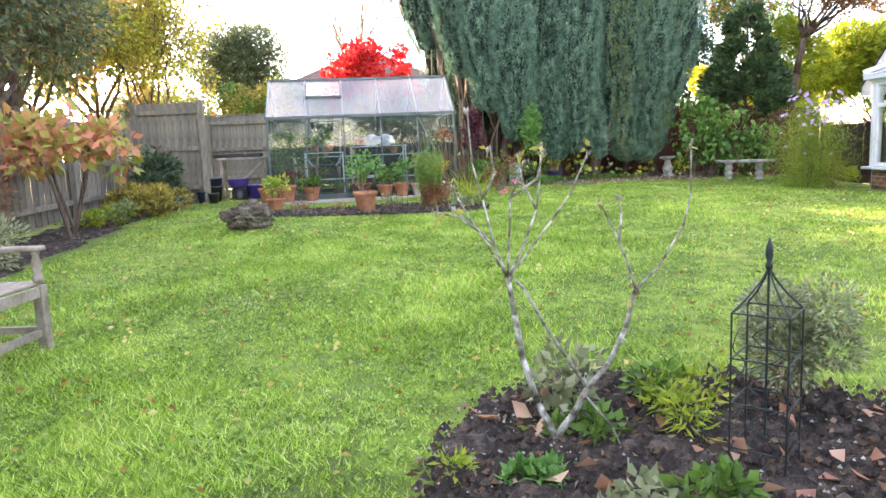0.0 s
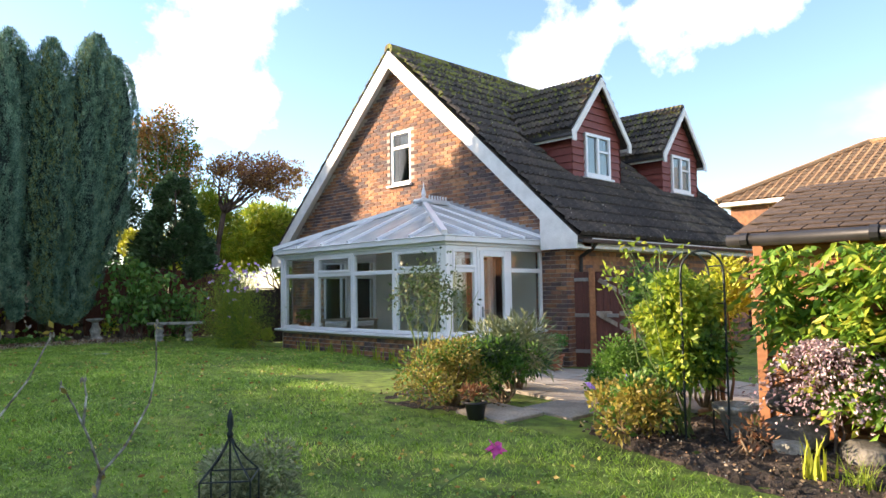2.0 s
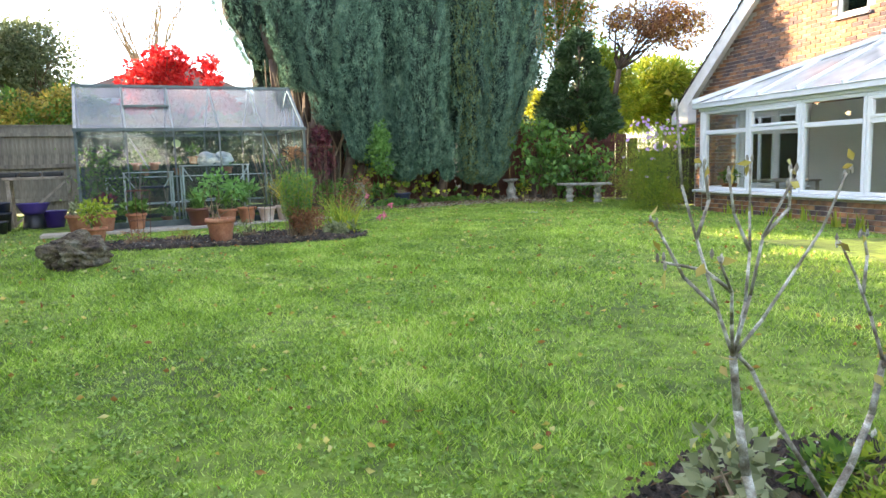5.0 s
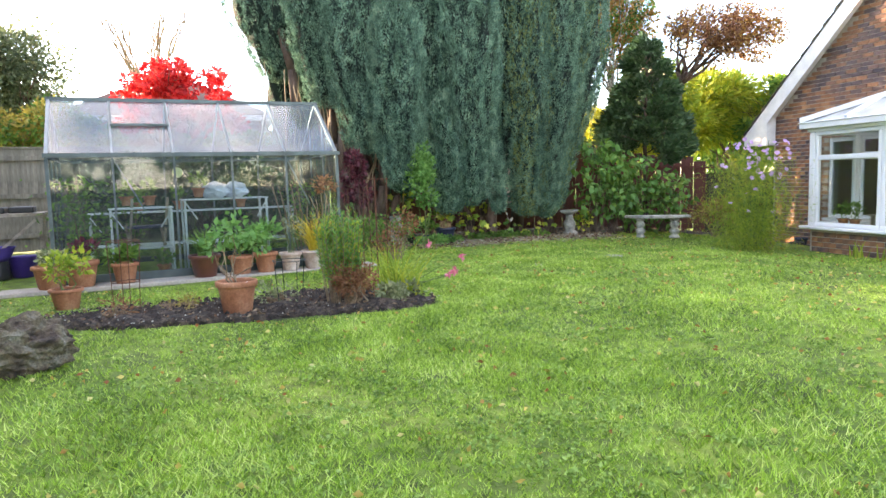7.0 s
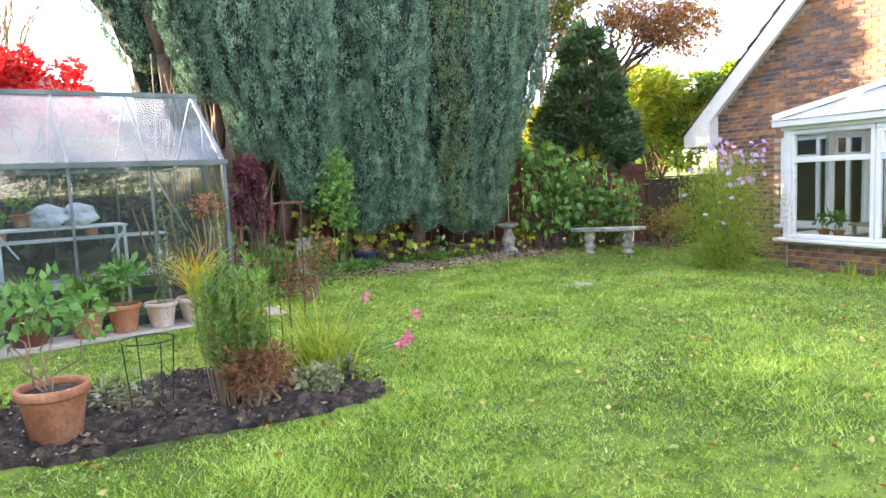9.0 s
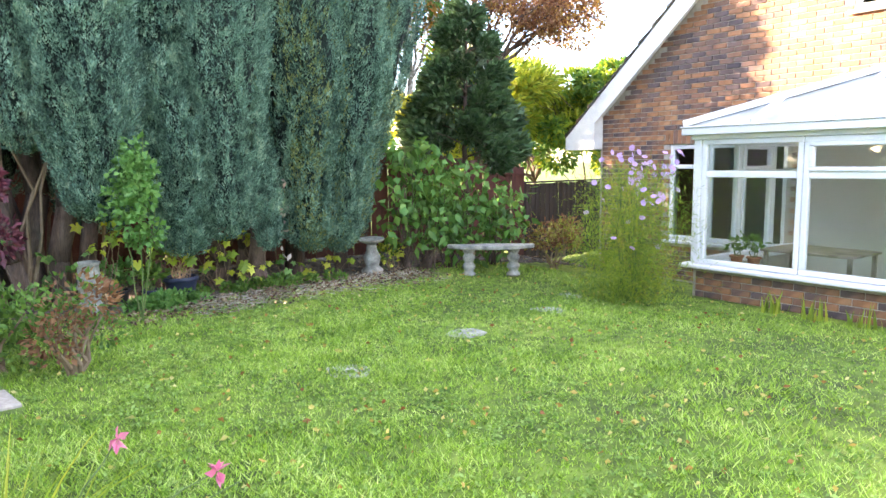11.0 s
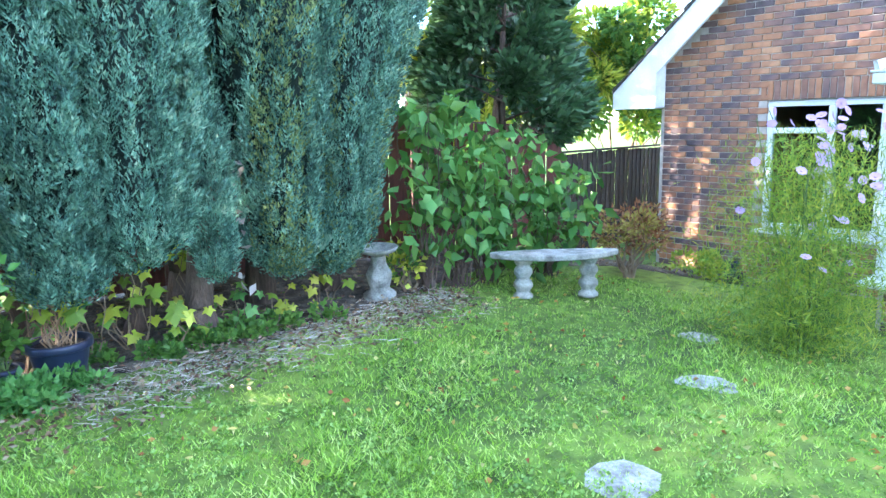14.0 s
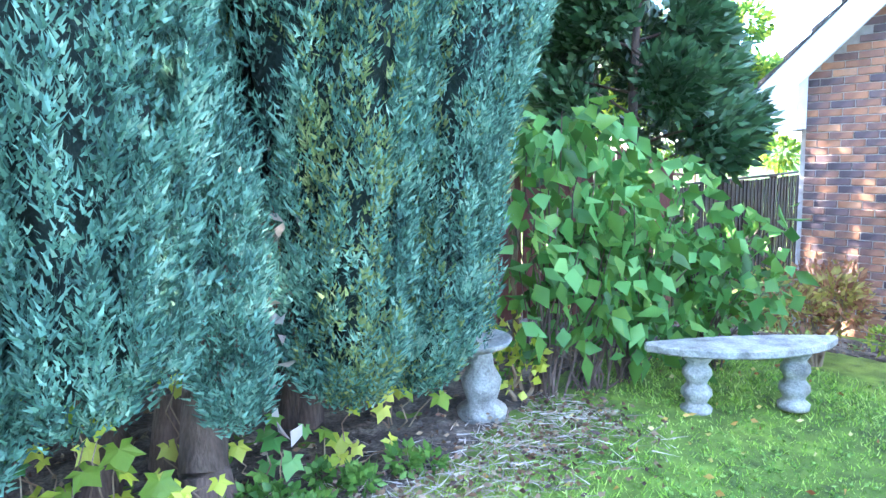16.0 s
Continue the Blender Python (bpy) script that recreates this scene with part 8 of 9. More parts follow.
bush("maple_seedling", (5.05, 15.1), (0.2, 0.15, 0.25), L_YELLOW, 0.07, 0.05, 160, "yellow and green leaves beside the bird bath", "shrub", 8, 0.7, 6, zc=0.25, m2=L_GREEN, share2=0.6)
# stone bench
sb = thing("stone_bench", (5.98, 14.22, gz(5.98, 14.22) + 0.0), "pale cast-stone bench with curved seat and baluster legs", "bench", rz=-36)
pts = []
for k in range(13):
    x = -0.56 + 1.12 * k / 12
    pts.append((x, 0.05 - 0.22 * (1 - (x / 0.56) ** 2) ** 0.8))
for k in range(13):
    x = 0.56 - 1.12 * k / 12
    pts.append((x, 0.09 + 0.06 * (1 - (x / 0.56) ** 2)))
bm = prism(pts, "z", 0.345, 0.395)
bmesh.ops.bevel(bm, geom=bm.edges[:], offset=0.008, segments=1, affect="EDGES")
part("seat", bm, M_STONE, sb)
for x in (-0.33, 0.33):
    part("leg", lathe(bmesh.new(), [(0.085, 0), (0.088, 0.03), (0.058, 0.055), (0.062, 0.075), (0.086, 0.11), (0.082, 0.14), (0.056, 0.17), (0.06, 0.19), (0.082, 0.225), (0.078, 0.255), (0.056, 0.285), (0.078, 0.315), (0.085, 0.344)], 16, (x * 0.86, 0, 0)), M_STONE, sb, "", True)
for x_, y_, r_, h_, m_, l_ in ((8.85, 14.1, 0.13, 0.20, M_BLACKPL, "empty black plastic pot at the foot of the brick wall"), (9.2, 14.35, 0.11, 0.26, M_BLUEPL, "dark blue pot at the foot of the brick wall")):
    t = thing("plant_pot", (x_, y_, gz(x_, y_)), l_, "pot")
    part("body", pot_shape(r_, h_), m_, t, "", True)
# cosmos by the house
cos = thing("cosmos_plant", (6.32, 12.32, gz(6.32, 12.3)), "tall feathery cosmos covered in mauve flowers", "plant")
n = 13000
p = np.stack((rs.normal(0, 0.24, n), rs.normal(0, 0.22, n), rs.beta(1.25, 1.6, n) * 1.5), 1)
k = np.clip(1.35 - np.abs(p[:, 2] - 0.6) * 0.5, 0.6, 1.25)
p[:, :2] *= k[:, None]
foliage(cos, "foliage", p, rs.normal(0, 1, (n, 3)) * (0.6, 0.6, 0.9) + (0, 0, 0.6), 0.07, 0.0065, L_YG, kite=0.5)
foliage(cos, "leaves", p[::2] + rs.normal(0, 0.03, (6500, 3)), rs.normal(0, 1, (6500, 3)) + (0, 0, 0.6), 0.07, 0.004, L_GREEN, "fresh green feathery leaves", kite=0.5)
part("stem", stems_mesh([(rnd.uniform(-0.12, 0.12), rnd.uniform(-0.12, 0.12), 0) for _ in range(16)], [(rnd.gauss(0, 0.25), rnd.gauss(0, 0.22), rnd.uniform(1.1, 1.65)) for _ in range(16)], 0.008, 0.003, 6, 0.02), M_GREENSTEM, cos)
fl = bmesh.new()
cv = fl.verts.new((0, 0, 0))
rim_ = [fl.verts.new((math.cos(a * math.tau / 16) * 0.034 * (1.0 if a % 2 else 0.8), math.sin(a * math.tau / 16) * 0.034 * (1.0 if a % 2 else 0.86), 0.008)) for a in range(16)]
for a in range(16):
    fl.faces.new((cv, rim_[a], rim_[(a + 1) % 16]))
lathe(fl, [(0.009, 0.001), (0.007, 0.007), (0.001, 0.009)], 8, close=False)
fme = to_mesh(fl, "flower")
fme.materials.append(F_MAUVE)
for i in range(64):
    o = new("flower", fme)
    o.parent = cos
    o.matrix_basis = pose(rnd.gauss(-0.04, 0.25), rnd.gauss(-0.12, 0.2), rnd.uniform(1.05, 1.66) if i > 6 else rnd.uniform(0.5, 1.0), rnd.uniform(20, 85), rnd.uniform(-40, 20), rnd.uniform(-70, 30))
    if i == 0:
        tagged(o, "mauve saucer-shaped flower")
bush("perennial", (6.8, 12.5), (0.22, 0.2, 0.3), L_BUFF, 0.05, 0.012, 500, "drying stems beside the cosmos", "plant", 8, 0.6, 10, zc=0.3)
# iris fans along the low brick wall
for i in range(7):
    y = 8.6 + i * 0.42 + rnd.uniform(-0.1, 0.1)
    t = thing("iris_clump", (7.05, y, gz(7.05, y)), "fan of pale green iris blades beside the low wall", "plant", "irises along the conservatory wall")
    n = 16
    part("foliage", blades("foliage", np.stack((rs.normal(0, 0.03, n), rs.normal(0, 0.06, n), np.zeros(n)), 1), 0.2, 0.03, 0.25, 3), L_YG, t)
# indoor things in the conservatory
for (x, y) in ((7.46, 11.75), (7.46, 11.55)):
    potted((x, y), 0.07, 0.11, M_TERRA, "small terracotta pot plant on the conservatory sill", leafy(L_GREEN, 0.06, 0.035, 0.22, 70, 1.3), z=0.69)
tb = thing("table", (8.2, 11.2, 0.22), "pale wooden table inside the conservatory", "table")
part("tabletop", boxm(-0.35, 0.35, -0.5, 0.5, 0.60, 0.63, bevel=0.006), M_OLDWOOD, tb)
for x in (-0.3, 0.3):
    for y in (-0.45, 0.45):
        part("leg", boxm(x - 0.02, x + 0.02, y - 0.02, y + 0.02, 0, 0.60), M_OLDWOOD, tb)

# ---- bed at the conservatory's corner ----
bush("potentilla", (4.62, 4.85), (0.60, 0.52, 0.33), L_BUFF, 0.040, 0.02, 7000, "rounded shrub turning gold and green", "shrub", 24, 0.42, 26, m2=L_GREEN, share2=0.35, zc=0.30)
bush("hebe", (5.2, 4.65), (0.42, 0.38, 0.30), L_GREEN, 0.06, 0.02, 3600, "rounded green shrub beside the patio", "shrub", 14, 0.45, 9, zc=0.36, m2=L_LAUREL, share2=0.4)
bush("buddleia", (5.75, 4.95), (0.42, 0.36, 0.40), L_SILVER, 0.12, 0.022, 1700, "grey-green shrub with long narrow leaves", "shrub", 14, 0.5, 14, zc=0.42)
t = thing("rose_bush", (5.0, 5.5, gz(5, 5.5)), "tall open rose bush with small dark leaves", "shrub")
p, d = clump_points(1000, (0.0, 0.0, 0.92), (0.55, 0.42, 0.5), 26, 0.4)
foliage(t, "foliage", p, d, 0.045, 0.028, leafmat("dark_rose_leaf", [(0.03, 0.06, 0.02), (0.07, 0.13, 0.04), (0.13, 0.12, 0.06)], 0.2, 0.75))
part("stem", stems_mesh([(rnd.uniform(-0.1, 0.1), rnd.uniform(-0.1, 0.1), 0) for _ in range(12)], [(rnd.uniform(-0.5, 0.5), rnd.uniform(-0.4, 0.4), rnd.uniform(0.9, 1.45)) for _ in range(12)], 0.008, 0.003), M_GREENSTEM, t)
potted((4.42, 4.3), 0.10, 0.16, M_BLACKPL, "black plastic pot with drying leaves", leafy(L_RUSSET, 0.06, 0.03, 0.12, 120))
w = (9.2, 6.75)
potted((9.15, 6.9), 0.13, 0.22, M_TERRA, "terracotta pot with bright green foliage by the wall", leafy(L_FIG, 0.05, 0.04, 0.26, 380, 1.1), z=0.10, group="pots by the door")
potted((8.88, 6.72), 0.10, 0.17, M_TERRA, "small terracotta pot by the wall", leafy(L_SILVER, 0.05, 0.02, 0.18, 70), z=0.10, group="pots by the door")

# ---- right border ----
bush("box_ball", (5.75, 3.55), (0.42, 0.42, 0.36), L_GREEN, 0.035, 0.022, 6500, "clipped round green shrub beside the patio", "shrub", 22, 0.42, 4, zc=0.36)
bush("geranium", (4.85, 3.0), (0.52, 0.42, 0.24), L_BUFF, 0.05, 0.03, 2600, "sprawling plant with green and brown leaves", "plant", 16, 0.5, 16, m2=L_GREEN, share2=0.5, zc=0.24)
t = thing("flowering_plant", (4.7, 3.15, gz(4.7, 3.15)), "few violet-blue flowers above low leaves", "plant")
p = np.array([(rnd.uniform(-0.45, 0.4), rnd.uniform(-0.3, 0.3), rnd.uniform(0.3, 0.5)) for _ in range(6)])
M_VIO = leafmat("violet_petal", [(0.25, 0.16, 0.6), (0.38, 0.28, 0.75)], 0.3)
foliage(t, "flower", np.repeat(p, 8, 0), rs.normal(0, 1, (48, 3)), 0.032, 0.028, M_VIO, "violet-blue flowers")
part("stem", stems_mesh([(q[0] * 0.6, q[1] * 0.6, 0) for q in p], [tuple(q) for q in p], 0.003, 0.002), M_GREENSTEM, t)
# arch obelisk with a climber
arch = thing("garden_arch", (5.25, 2.62, gz(5.2, 2.6)), "black iron rose arch carrying a leafy climber", "garden arch", rz=-45)
for y in (-0.16, 0.16):
    pts = [(-0.17, y, -0.02), (-0.17, y, 1.35)] + [(-0.17 * math.cos(k * math.pi / 10), y, 1.35 + 0.17 * math.sin(k * math.pi / 10)) for k in range(1, 10)] + [(0.17, y, 1.35), (0.17, y, -0.02)]
    bm = bmesh.new()
    limb(bm, pts, 0.009, 0.009, 7)
    part("hoop", bm, M_IRON, arch)
for k, z in enumerate((0.4, 0.75, 1.1, 1.4)):
    for x in (-0.17, 0.17):
        bm = bmesh.new()
        bar(bm, (x, -0.16, z), (x, 0.16, z), 0.006, 5)
        part("cross_bar", bm, M_IRON, arch)
bm = bmesh.new()
bar(bm, (0, -0.16, 1.52), (0, 0.16, 1.52), 0.006, 5)
part("cross_bar", bm, M_IRON, arch)
t = thing("climbing_rose", (5.22, 2.72, gz(5.2, 2.6)), "bright green climber covering the iron arch", "climber")
p, d = clump_points(3600, (0.05, 0.05, 0.80), (0.34, 0.32, 0.70), 50, 0.32)
foliage(t, "foliage", p, d, 0.065, 0.042, L_YG)
p, d = clump_points(1700, (0.1, 0.0, 0.6), (0.34, 0.3, 0.5), 26, 0.4)
foliage(t, "leaves", p, d, 0.065, 0.042, L_GREEN, "darker green leaves")
sh = [(rnd.uniform(-0.5, 0.4), rnd.uniform(-0.1, 0.5), rnd.uniform(1.2, 1.6)) for _ in range(12)]
part("stem", stems_mesh([(rnd.uniform(-0.1, 0.1), rnd.uniform(-0.1, 0.1), 0) for _ in range(12)], sh, 0.008, 0.003), M_GREENSTEM, t)
p = np.repeat(np.array(sh), 9, 0) + rs.normal(0, 0.05, (108, 3))
foliage(t, "shoots", p, rs.normal(0, 1, p.shape), 0.06, 0.035, L_YG, "young shoots at the top")
# golden shrub
bush("golden_euonymus", (6.45, 2.95), (0.26, 0.24, 0.44), L_YELLOW, 0.055, 0.03, 2400, "upright golden-yellow shrub beside the shed", "shrub", 12, 0.5, 9, zc=1.08)
bush("shrub", (6.5, 3.15), (0.35, 0.30, 0.50), L_GREEN, 0.06, 0.03, 1500, "green shrub beneath golden shoots", "shrub", 12, 0.5, 9, zc=0.5)
# wisteria on the shed
t = thing("wisteria", (5.75, 1.05, gz(5.7, 1.0)), "wisteria with yellowing drooping leaves on the shed wall", "climber")
ps, ds = [], []
for k in range(1000):
    c = np.array([rnd.uniform(-0.22, 0.22), rnd.uniform(-2.4, 1.15), 0])
    c[2] = rnd.uniform(0.45, 1.62)
    if c[1] > 0.75 and c[2] < 0.9:
        continue
    if c[2] > 1.5 and rnd.random() < 0.4:
        continue
    dr = unit(np.array([[rnd.uniform(-1, -0.2), rnd.uniform(-1, 1), rnd.uniform(-0.6, 0.35)]]))[0]
    for q in range(11):
        f = q // 2 * 0.055
        s = 1 if q % 2 else -1
        sd_ = np.array([-dr[1], dr[0], 0]) * s
        ps.append(c + dr * f + np.array([0, 0, -f * f * 1.5]))
        ds.append(dr * 0.6 + sd_ * 0.9 + np.array([0, 0, -0.35]))
ps, ds = np.array(ps), np.array(ds)
foliage(t, "foliage", ps, ds, 0.115, 0.048, L_WIS, droop=0.3, spread=0.3)
part("trunk", stems_mesh([(-0.15, 0.25, -0.05), (-0.15, 0.25, 0.28), (-0.15, 0.25, 0.3)], [(-0.13, 0.25, 0.32), (-0.08, 0.12, 0.62), (0.02, 0.55, 0.70)], 0.028, 0.02, 4, 0.015, 7), M_LICHEN, t, "pale twisted trunk", True)
part("stem", stems_mesh([(0.1, 0.2, 0.5)] * 9, [(0.2, rnd.uniform(-2, 1.0), rnd.uniform(0.8, 1.55)) for _ in range(9)], 0.012, 0.005, 6, 0.04), M_DEADSTEM, t)
# weeping dark-pink shrub
t = thing("weeping_shrub", (5.62, 1.62, gz(5.6, 1.6)), "arching shrub of small pink-grey variegated leaves", "shrub")
ps, ds = [], []
for k in range(210):
    a = rnd.uniform(0, math.tau)
    R = rnd.uniform(0.12, 0.54)
    c0 = np.array([-0.16, 0.12, 0.80])
    for q in range(16):
        f = q / 15
        r_ = R * f
        ps.append(c0 + np.array([math.cos(a) * r_, math.sin(a) * r_ * 1.2, 0.18 * f * (1 - f) * 2 - 0.50 * f * f * rnd.uniform(0.7, 1.1)]))
        ds.append((math.cos(a), math.sin(a), -0.5))
foliage(t, "foliage", np.array(ps) + rs.normal(0, 0.018, (len(ps), 3)), np.array(ds), 0.032, 0.021, L_PINKGREY, spread=2.0)
p, d = clump_points(300, (-0.1, 0.1, 0.55), (0.34, 0.36, 0.2), 16, 0.5)
foliage(t, "leaves", p, d, 0.028, 0.018, L_PURPLE, "darker inner leaves")
part("stem", stems_mesh([(-0.1, 0.1, 0)] * 3, [(-0.1, 0.12, 0.72), (-0.2, 0.2, 0.7), (0, 0, 0.7)], 0.014, 0.006), M_BARK, t)


def boulder(at, s, label, z=0.0, m=None):
    bm = bmesh.new()
    bmesh.ops.create_icosphere(bm, subdivisions=4, radius=1.0)
    for v in bm.verts:
        n0 = v.co.copy()
        k = 1 + 0.16 * noise.fractal(n0 * 1.1 + Vector((at[0] * 5, at[1], z)), 1.0, 2.0, 4)
        q = [math.copysign(abs(c) ** 0.72, c) for c in n0]
        v.co = Vector((q[0] * s[0] * k, q[1] * s[1] * k, max(-0.05, s[2] + q[2] * s[2] * k)))
    o = part("boulder", bm, m or M_STONE, smooth=True)
    o.matrix_basis = pose(at[0], at[1], gz(*at) + z, 0, 0, at[1] * 77)
    return tagged(o, label, "rock")


M_ROCK = mat("grey_brown_rock", [(0.05, 0.047, 0.04), (0.12, 0.11, 0.09), (0.22, 0.20, 0.165)], 5, 0.9, 0.7, fine=0.25)
boulder((5.55, 2.02), (0.20, 0.24, 0.12), "large grey-brown squared rock in the border", 0, M_ROCK)
boulder((5.75, 2.05), (0.18, 0.20, 0.11), "dark rounded rock on top of a larger one", 0.22, M_ROCK)
boulder((5.45, 1.5), (0.16, 0.24, 0.08), "flat grey rock beside the shed", 0, M_ROCK)
boulder((5.3, 1.95), (0.10, 0.13, 0.06), "small pale rock in the border", 0, M_STONE)
t = thing("bird_bath", (5.45, 2.42, gz(5.4, 2.4)), "low pale stone bowl among the rocks", "stone bowl")
part("bowl", lathe(bmesh.new(), [(0.06, 0.0), (0.09, 0.10), (0.12, 0.22), (0.17, 0.26), (0.18, 0.30), (0.16, 0.30), (0.10, 0.26), (0.01, 0.25)], 18), M_STONE, t, "", True)
t = thing("iris_clump", (4.75, 1.62, gz(4.7, 1.6)), "short fan of golden strap leaves in the soil", "plant")
n = 26
part("foliage", blades("foliage", np.stack((rs.normal(0, 0.02, n), rs.normal(0, 0.05, n), np.zeros(n)), 1), 0.22, 0.028, 0.22, 3), L_YELLOW, t)
t = thing("grass_tuft", (4.75, 1.35, gz(4.7, 1.3)), "tuft of thin pale grass in the border", "plant")
n = 70
part("foliage", blades("foliage", np.stack((rs.normal(0, 0.05, n), rs.normal(0, 0.05, n), np.zeros(n)), 1), 0.2, 0.008, 0.8, 4, 0.3), L_YG, t)
bush("heuchera", (4.75, 0.75), (0.42, 0.35, 0.20), L_GREEN, 0.05, 0.03, 1700, "low green and russet plant in the border", "plant", 14, 0.5, 5, m2=L_BUFF, share2=0.4, zc=0.2)
bush("perennial", (5.1, 0.4), (0.4, 0.6, 0.4), L_BUFF, 0.04, 0.01, 220, "thin bare straw-coloured stems in the border", "plant", 10, 0.6, 30, zc=0.5)
weed((4.95, 2.1), 0.14, 0.3, L_RUSSET, 0.05, 0.02, 110, "dry brown stems in the border", stems=12)
chair2 = thing("garden_chair", (6.85, 3.9, gz(6.8, 3.9)), "brown slatted wooden garden chair on the patio", "chair", rz=30)
for i in range(5):
    part("slat", boxm(-0.2 + i * 0.085, -0.13 + i * 0.085, -0.2, 0.2, 0.38, 0.40), M_SHED, chair2)
    part("back_slat", boxm(-0.2 + i * 0.085, -0.14 + i * 0.085, 0.2, 0.22, 0.42, 0.8), M_SHED, chair2)
for x in (-0.2, 0.17):
    for y in (-0.2, 0.17):
        part("leg", boxm(x, x + 0.035, y, y + 0.035, 0, 0.38 if y < 0 else 0.82), M_SHED, chair2)
tree("cotoneaster", (8.6, 2.8), 0, (0, 0, 1.55, 0.8, 0.7, 0.5), 0.05, L_RUSSET, 0.06, 0.03, 1800, "arching reddish-brown shrub behind the shed", 16, 0.45, category="shrub")
tree("green_shrub", (8.0, 4.3), 0, (0, 0, 1.0, 0.7, 0.6, 0.65), 0.05, L_GREEN, 0.07, 0.04, 3000, "green shrub behind the climber", 16, 0.45, category="shrub")

# ---- neighbours' houses ----
M_TAN = mat("tan_pantile", [(0.16, 0.095, 0.05), (0.28, 0.17, 0.09), (0.36, 0.24, 0.13)], 2, 0.85, 0.4, fine=0.25, island=0.3)


def far_house(x0, x1, y0, y1, ze, zr, mroof, label, tiles=False):
    cx, cy = (x0 + x1) / 2, (y0 + y1) / 2
    h = thing("house", (cx, cy, 0.0), label, "house")
    hx, hy = (x1 - x0) / 2, (y1 - y0) / 2
    part("wall", boxm(-hx, hx, -hy, hy, -0.1, ze), M_BRICKI, h, "brick walls")
    o = 0.35
    q = min(hx, hy)
    bm = bmesh.new()
    c = [bm.verts.new(p) for p in ((-hx - o, -hy - o, ze - 0.1), (hx + o, -hy - o, ze - 0.1), (hx + o, hy + o, ze - 0.1), (-hx - o, hy + o, ze - 0.1))]
    if hy > hx:
        r = [bm.verts.new((0, -hy + q, zr)), bm.verts.new((0, hy - q, zr))]
        for f in ((c[0], c[1], r[0]), (c[1], c[2], r[1], r[0]), (c[2], c[3], r[1]), (c[3], c[0], r[0], r[1]), (c[3], c[2], c[1], c[0])):
            bm.faces.new(f)
    else:
        r = [bm.verts.new((-hx + q, 0, zr)), bm.verts.new((hx - q, 0, zr))]
        for f in ((c[0], c[1], r[1], r[0]), (c[1], c[2], r[1]), (c[2], c[3], r[0], r[1]), (c[3], c[0], r[0]), (c[3], c[2], c[1], c[0])):
            bm.faces.new(f)
    part("roof", bm, mroof, h, "hipped tiled roof")
    part("fascia", boxm(-hx - o, hx + o, -hy - o, hy + o, ze - 0.24, ze - 0.105), M_WHITE, h, "white eaves board")
    if tiles:
        bm = bmesh.new()
        L = math.hypot(hx + o, zr - ze + 0.1)
        up = Vector((hx + o, 0, zr - ze + 0.1)).normalized()
        nr = Vector((-up.z, 0, up.x))
        for j in range(int(L / 0.3)):
            ye = hy + o - (hx + o) * (j * 0.3 / L)
            for i in range(int(2 * ye / 0.28)):
                y = -ye + 0.14 + i * 0.28
                p = Vector((-hx - o, y, ze - 0.1)) + up * (j * 0.3)
                a = [p + nr * 0.02 + Vector((0, -0.13, 0)), p + nr * 0.075, p + nr * 0.02 + Vector((0, 0.13, 0)), p + up * 0.3 + nr * 0.004 + Vector((0, 0.13, 0)), p + up * 0.3 + nr * 0.05, p + up * 0.3 + nr * 0.004 + Vector((0, -0.13, 0))]
                vs = [bm.verts.new(v) for v in a]
                bm.faces.new((vs[0], vs[1], vs[4], vs[5]))
                bm.faces.new((vs[1], vs[2], vs[3], vs[4]))
        part("roof_tiles", bm, mroof, h, "tan pantiles", False, "stuff")
        bm = bmesh.new()
        for s in (-1, 1):
            bar(bm, (-hx - o, s * (hy + o), ze - 0.05), (0, s * (hy - q), zr + 0.03), 0.12, 8)
        bar(bm, (0, -hy + q, zr + 0.03), (0, hy - q, zr + 0.03), 0.12, 8)
        part("ridge_tiles", bm, mroof, h, "pale ridge and hip tiles")
    return h


far_house(24.0, 31.0, -8.0, 10.2, 4.35, 6.3, M_TAN, "brick house with a sunlit tan pantiled hipped roof", True)
far_house(-5.6, -0.2, 25.5, 30.0, 3.7, 5.0, mat("brown_roof_far", [(0.10, 0.06, 0.045), (0.17, 0.11, 0.08)], 3, 0.9), "house with a brown hipped roof beyond the greenhouse")
far_house(-16.0, -10.5, -3.0, 3.0, 2.6, 4.2, mat("grey_roof_far", [(0.08, 0.07, 0.06), (0.14, 0.12, 0.10)], 3, 0.9), "house with a grey roof beyond the fence")

# ---- grass and litter ----
PATHLINE = [(-0.25, -0.2), (-0.95, 1.4), (-1.05, 4.0), (-0.9, 5.1), (-0.3, 6.7), (0.9, 9.0), (1.6, 10.4), (2.3, 12.3)]


def path_dist(P):
    d = np.full(len(P), 99.0)
    for (a, b), (c, e) in zip(PATHLINE, PATHLINE[1:]):
        u = np.array([c - a, e - b])
        t_ = np.clip(((P - (a, b)) @ u) / (u @ u), 0, 1)
        d = np.minimum(d, np.linalg.norm(P - (np.array([a, b]) + t_[:, None] * u), axis=1))
    return d


def in_polys(P, polys):
    m = np.zeros(len(P), bool)
    for poly in polys:
        q = np.array(poly)
        c = np.zeros(len(P), bool)
        for (x0, y0), (x1, y1) in zip(q, np.roll(q, -1, 0)):
            if y0 == y1:
                continue
            k = ((y0 > P[:, 1]) != (y1 > P[:, 1])) & (P[:, 0] < (x1 - x0) * (P[:, 1] - y0) / (y1 - y0) + x0)
            c ^= k
        m |= c
    return m


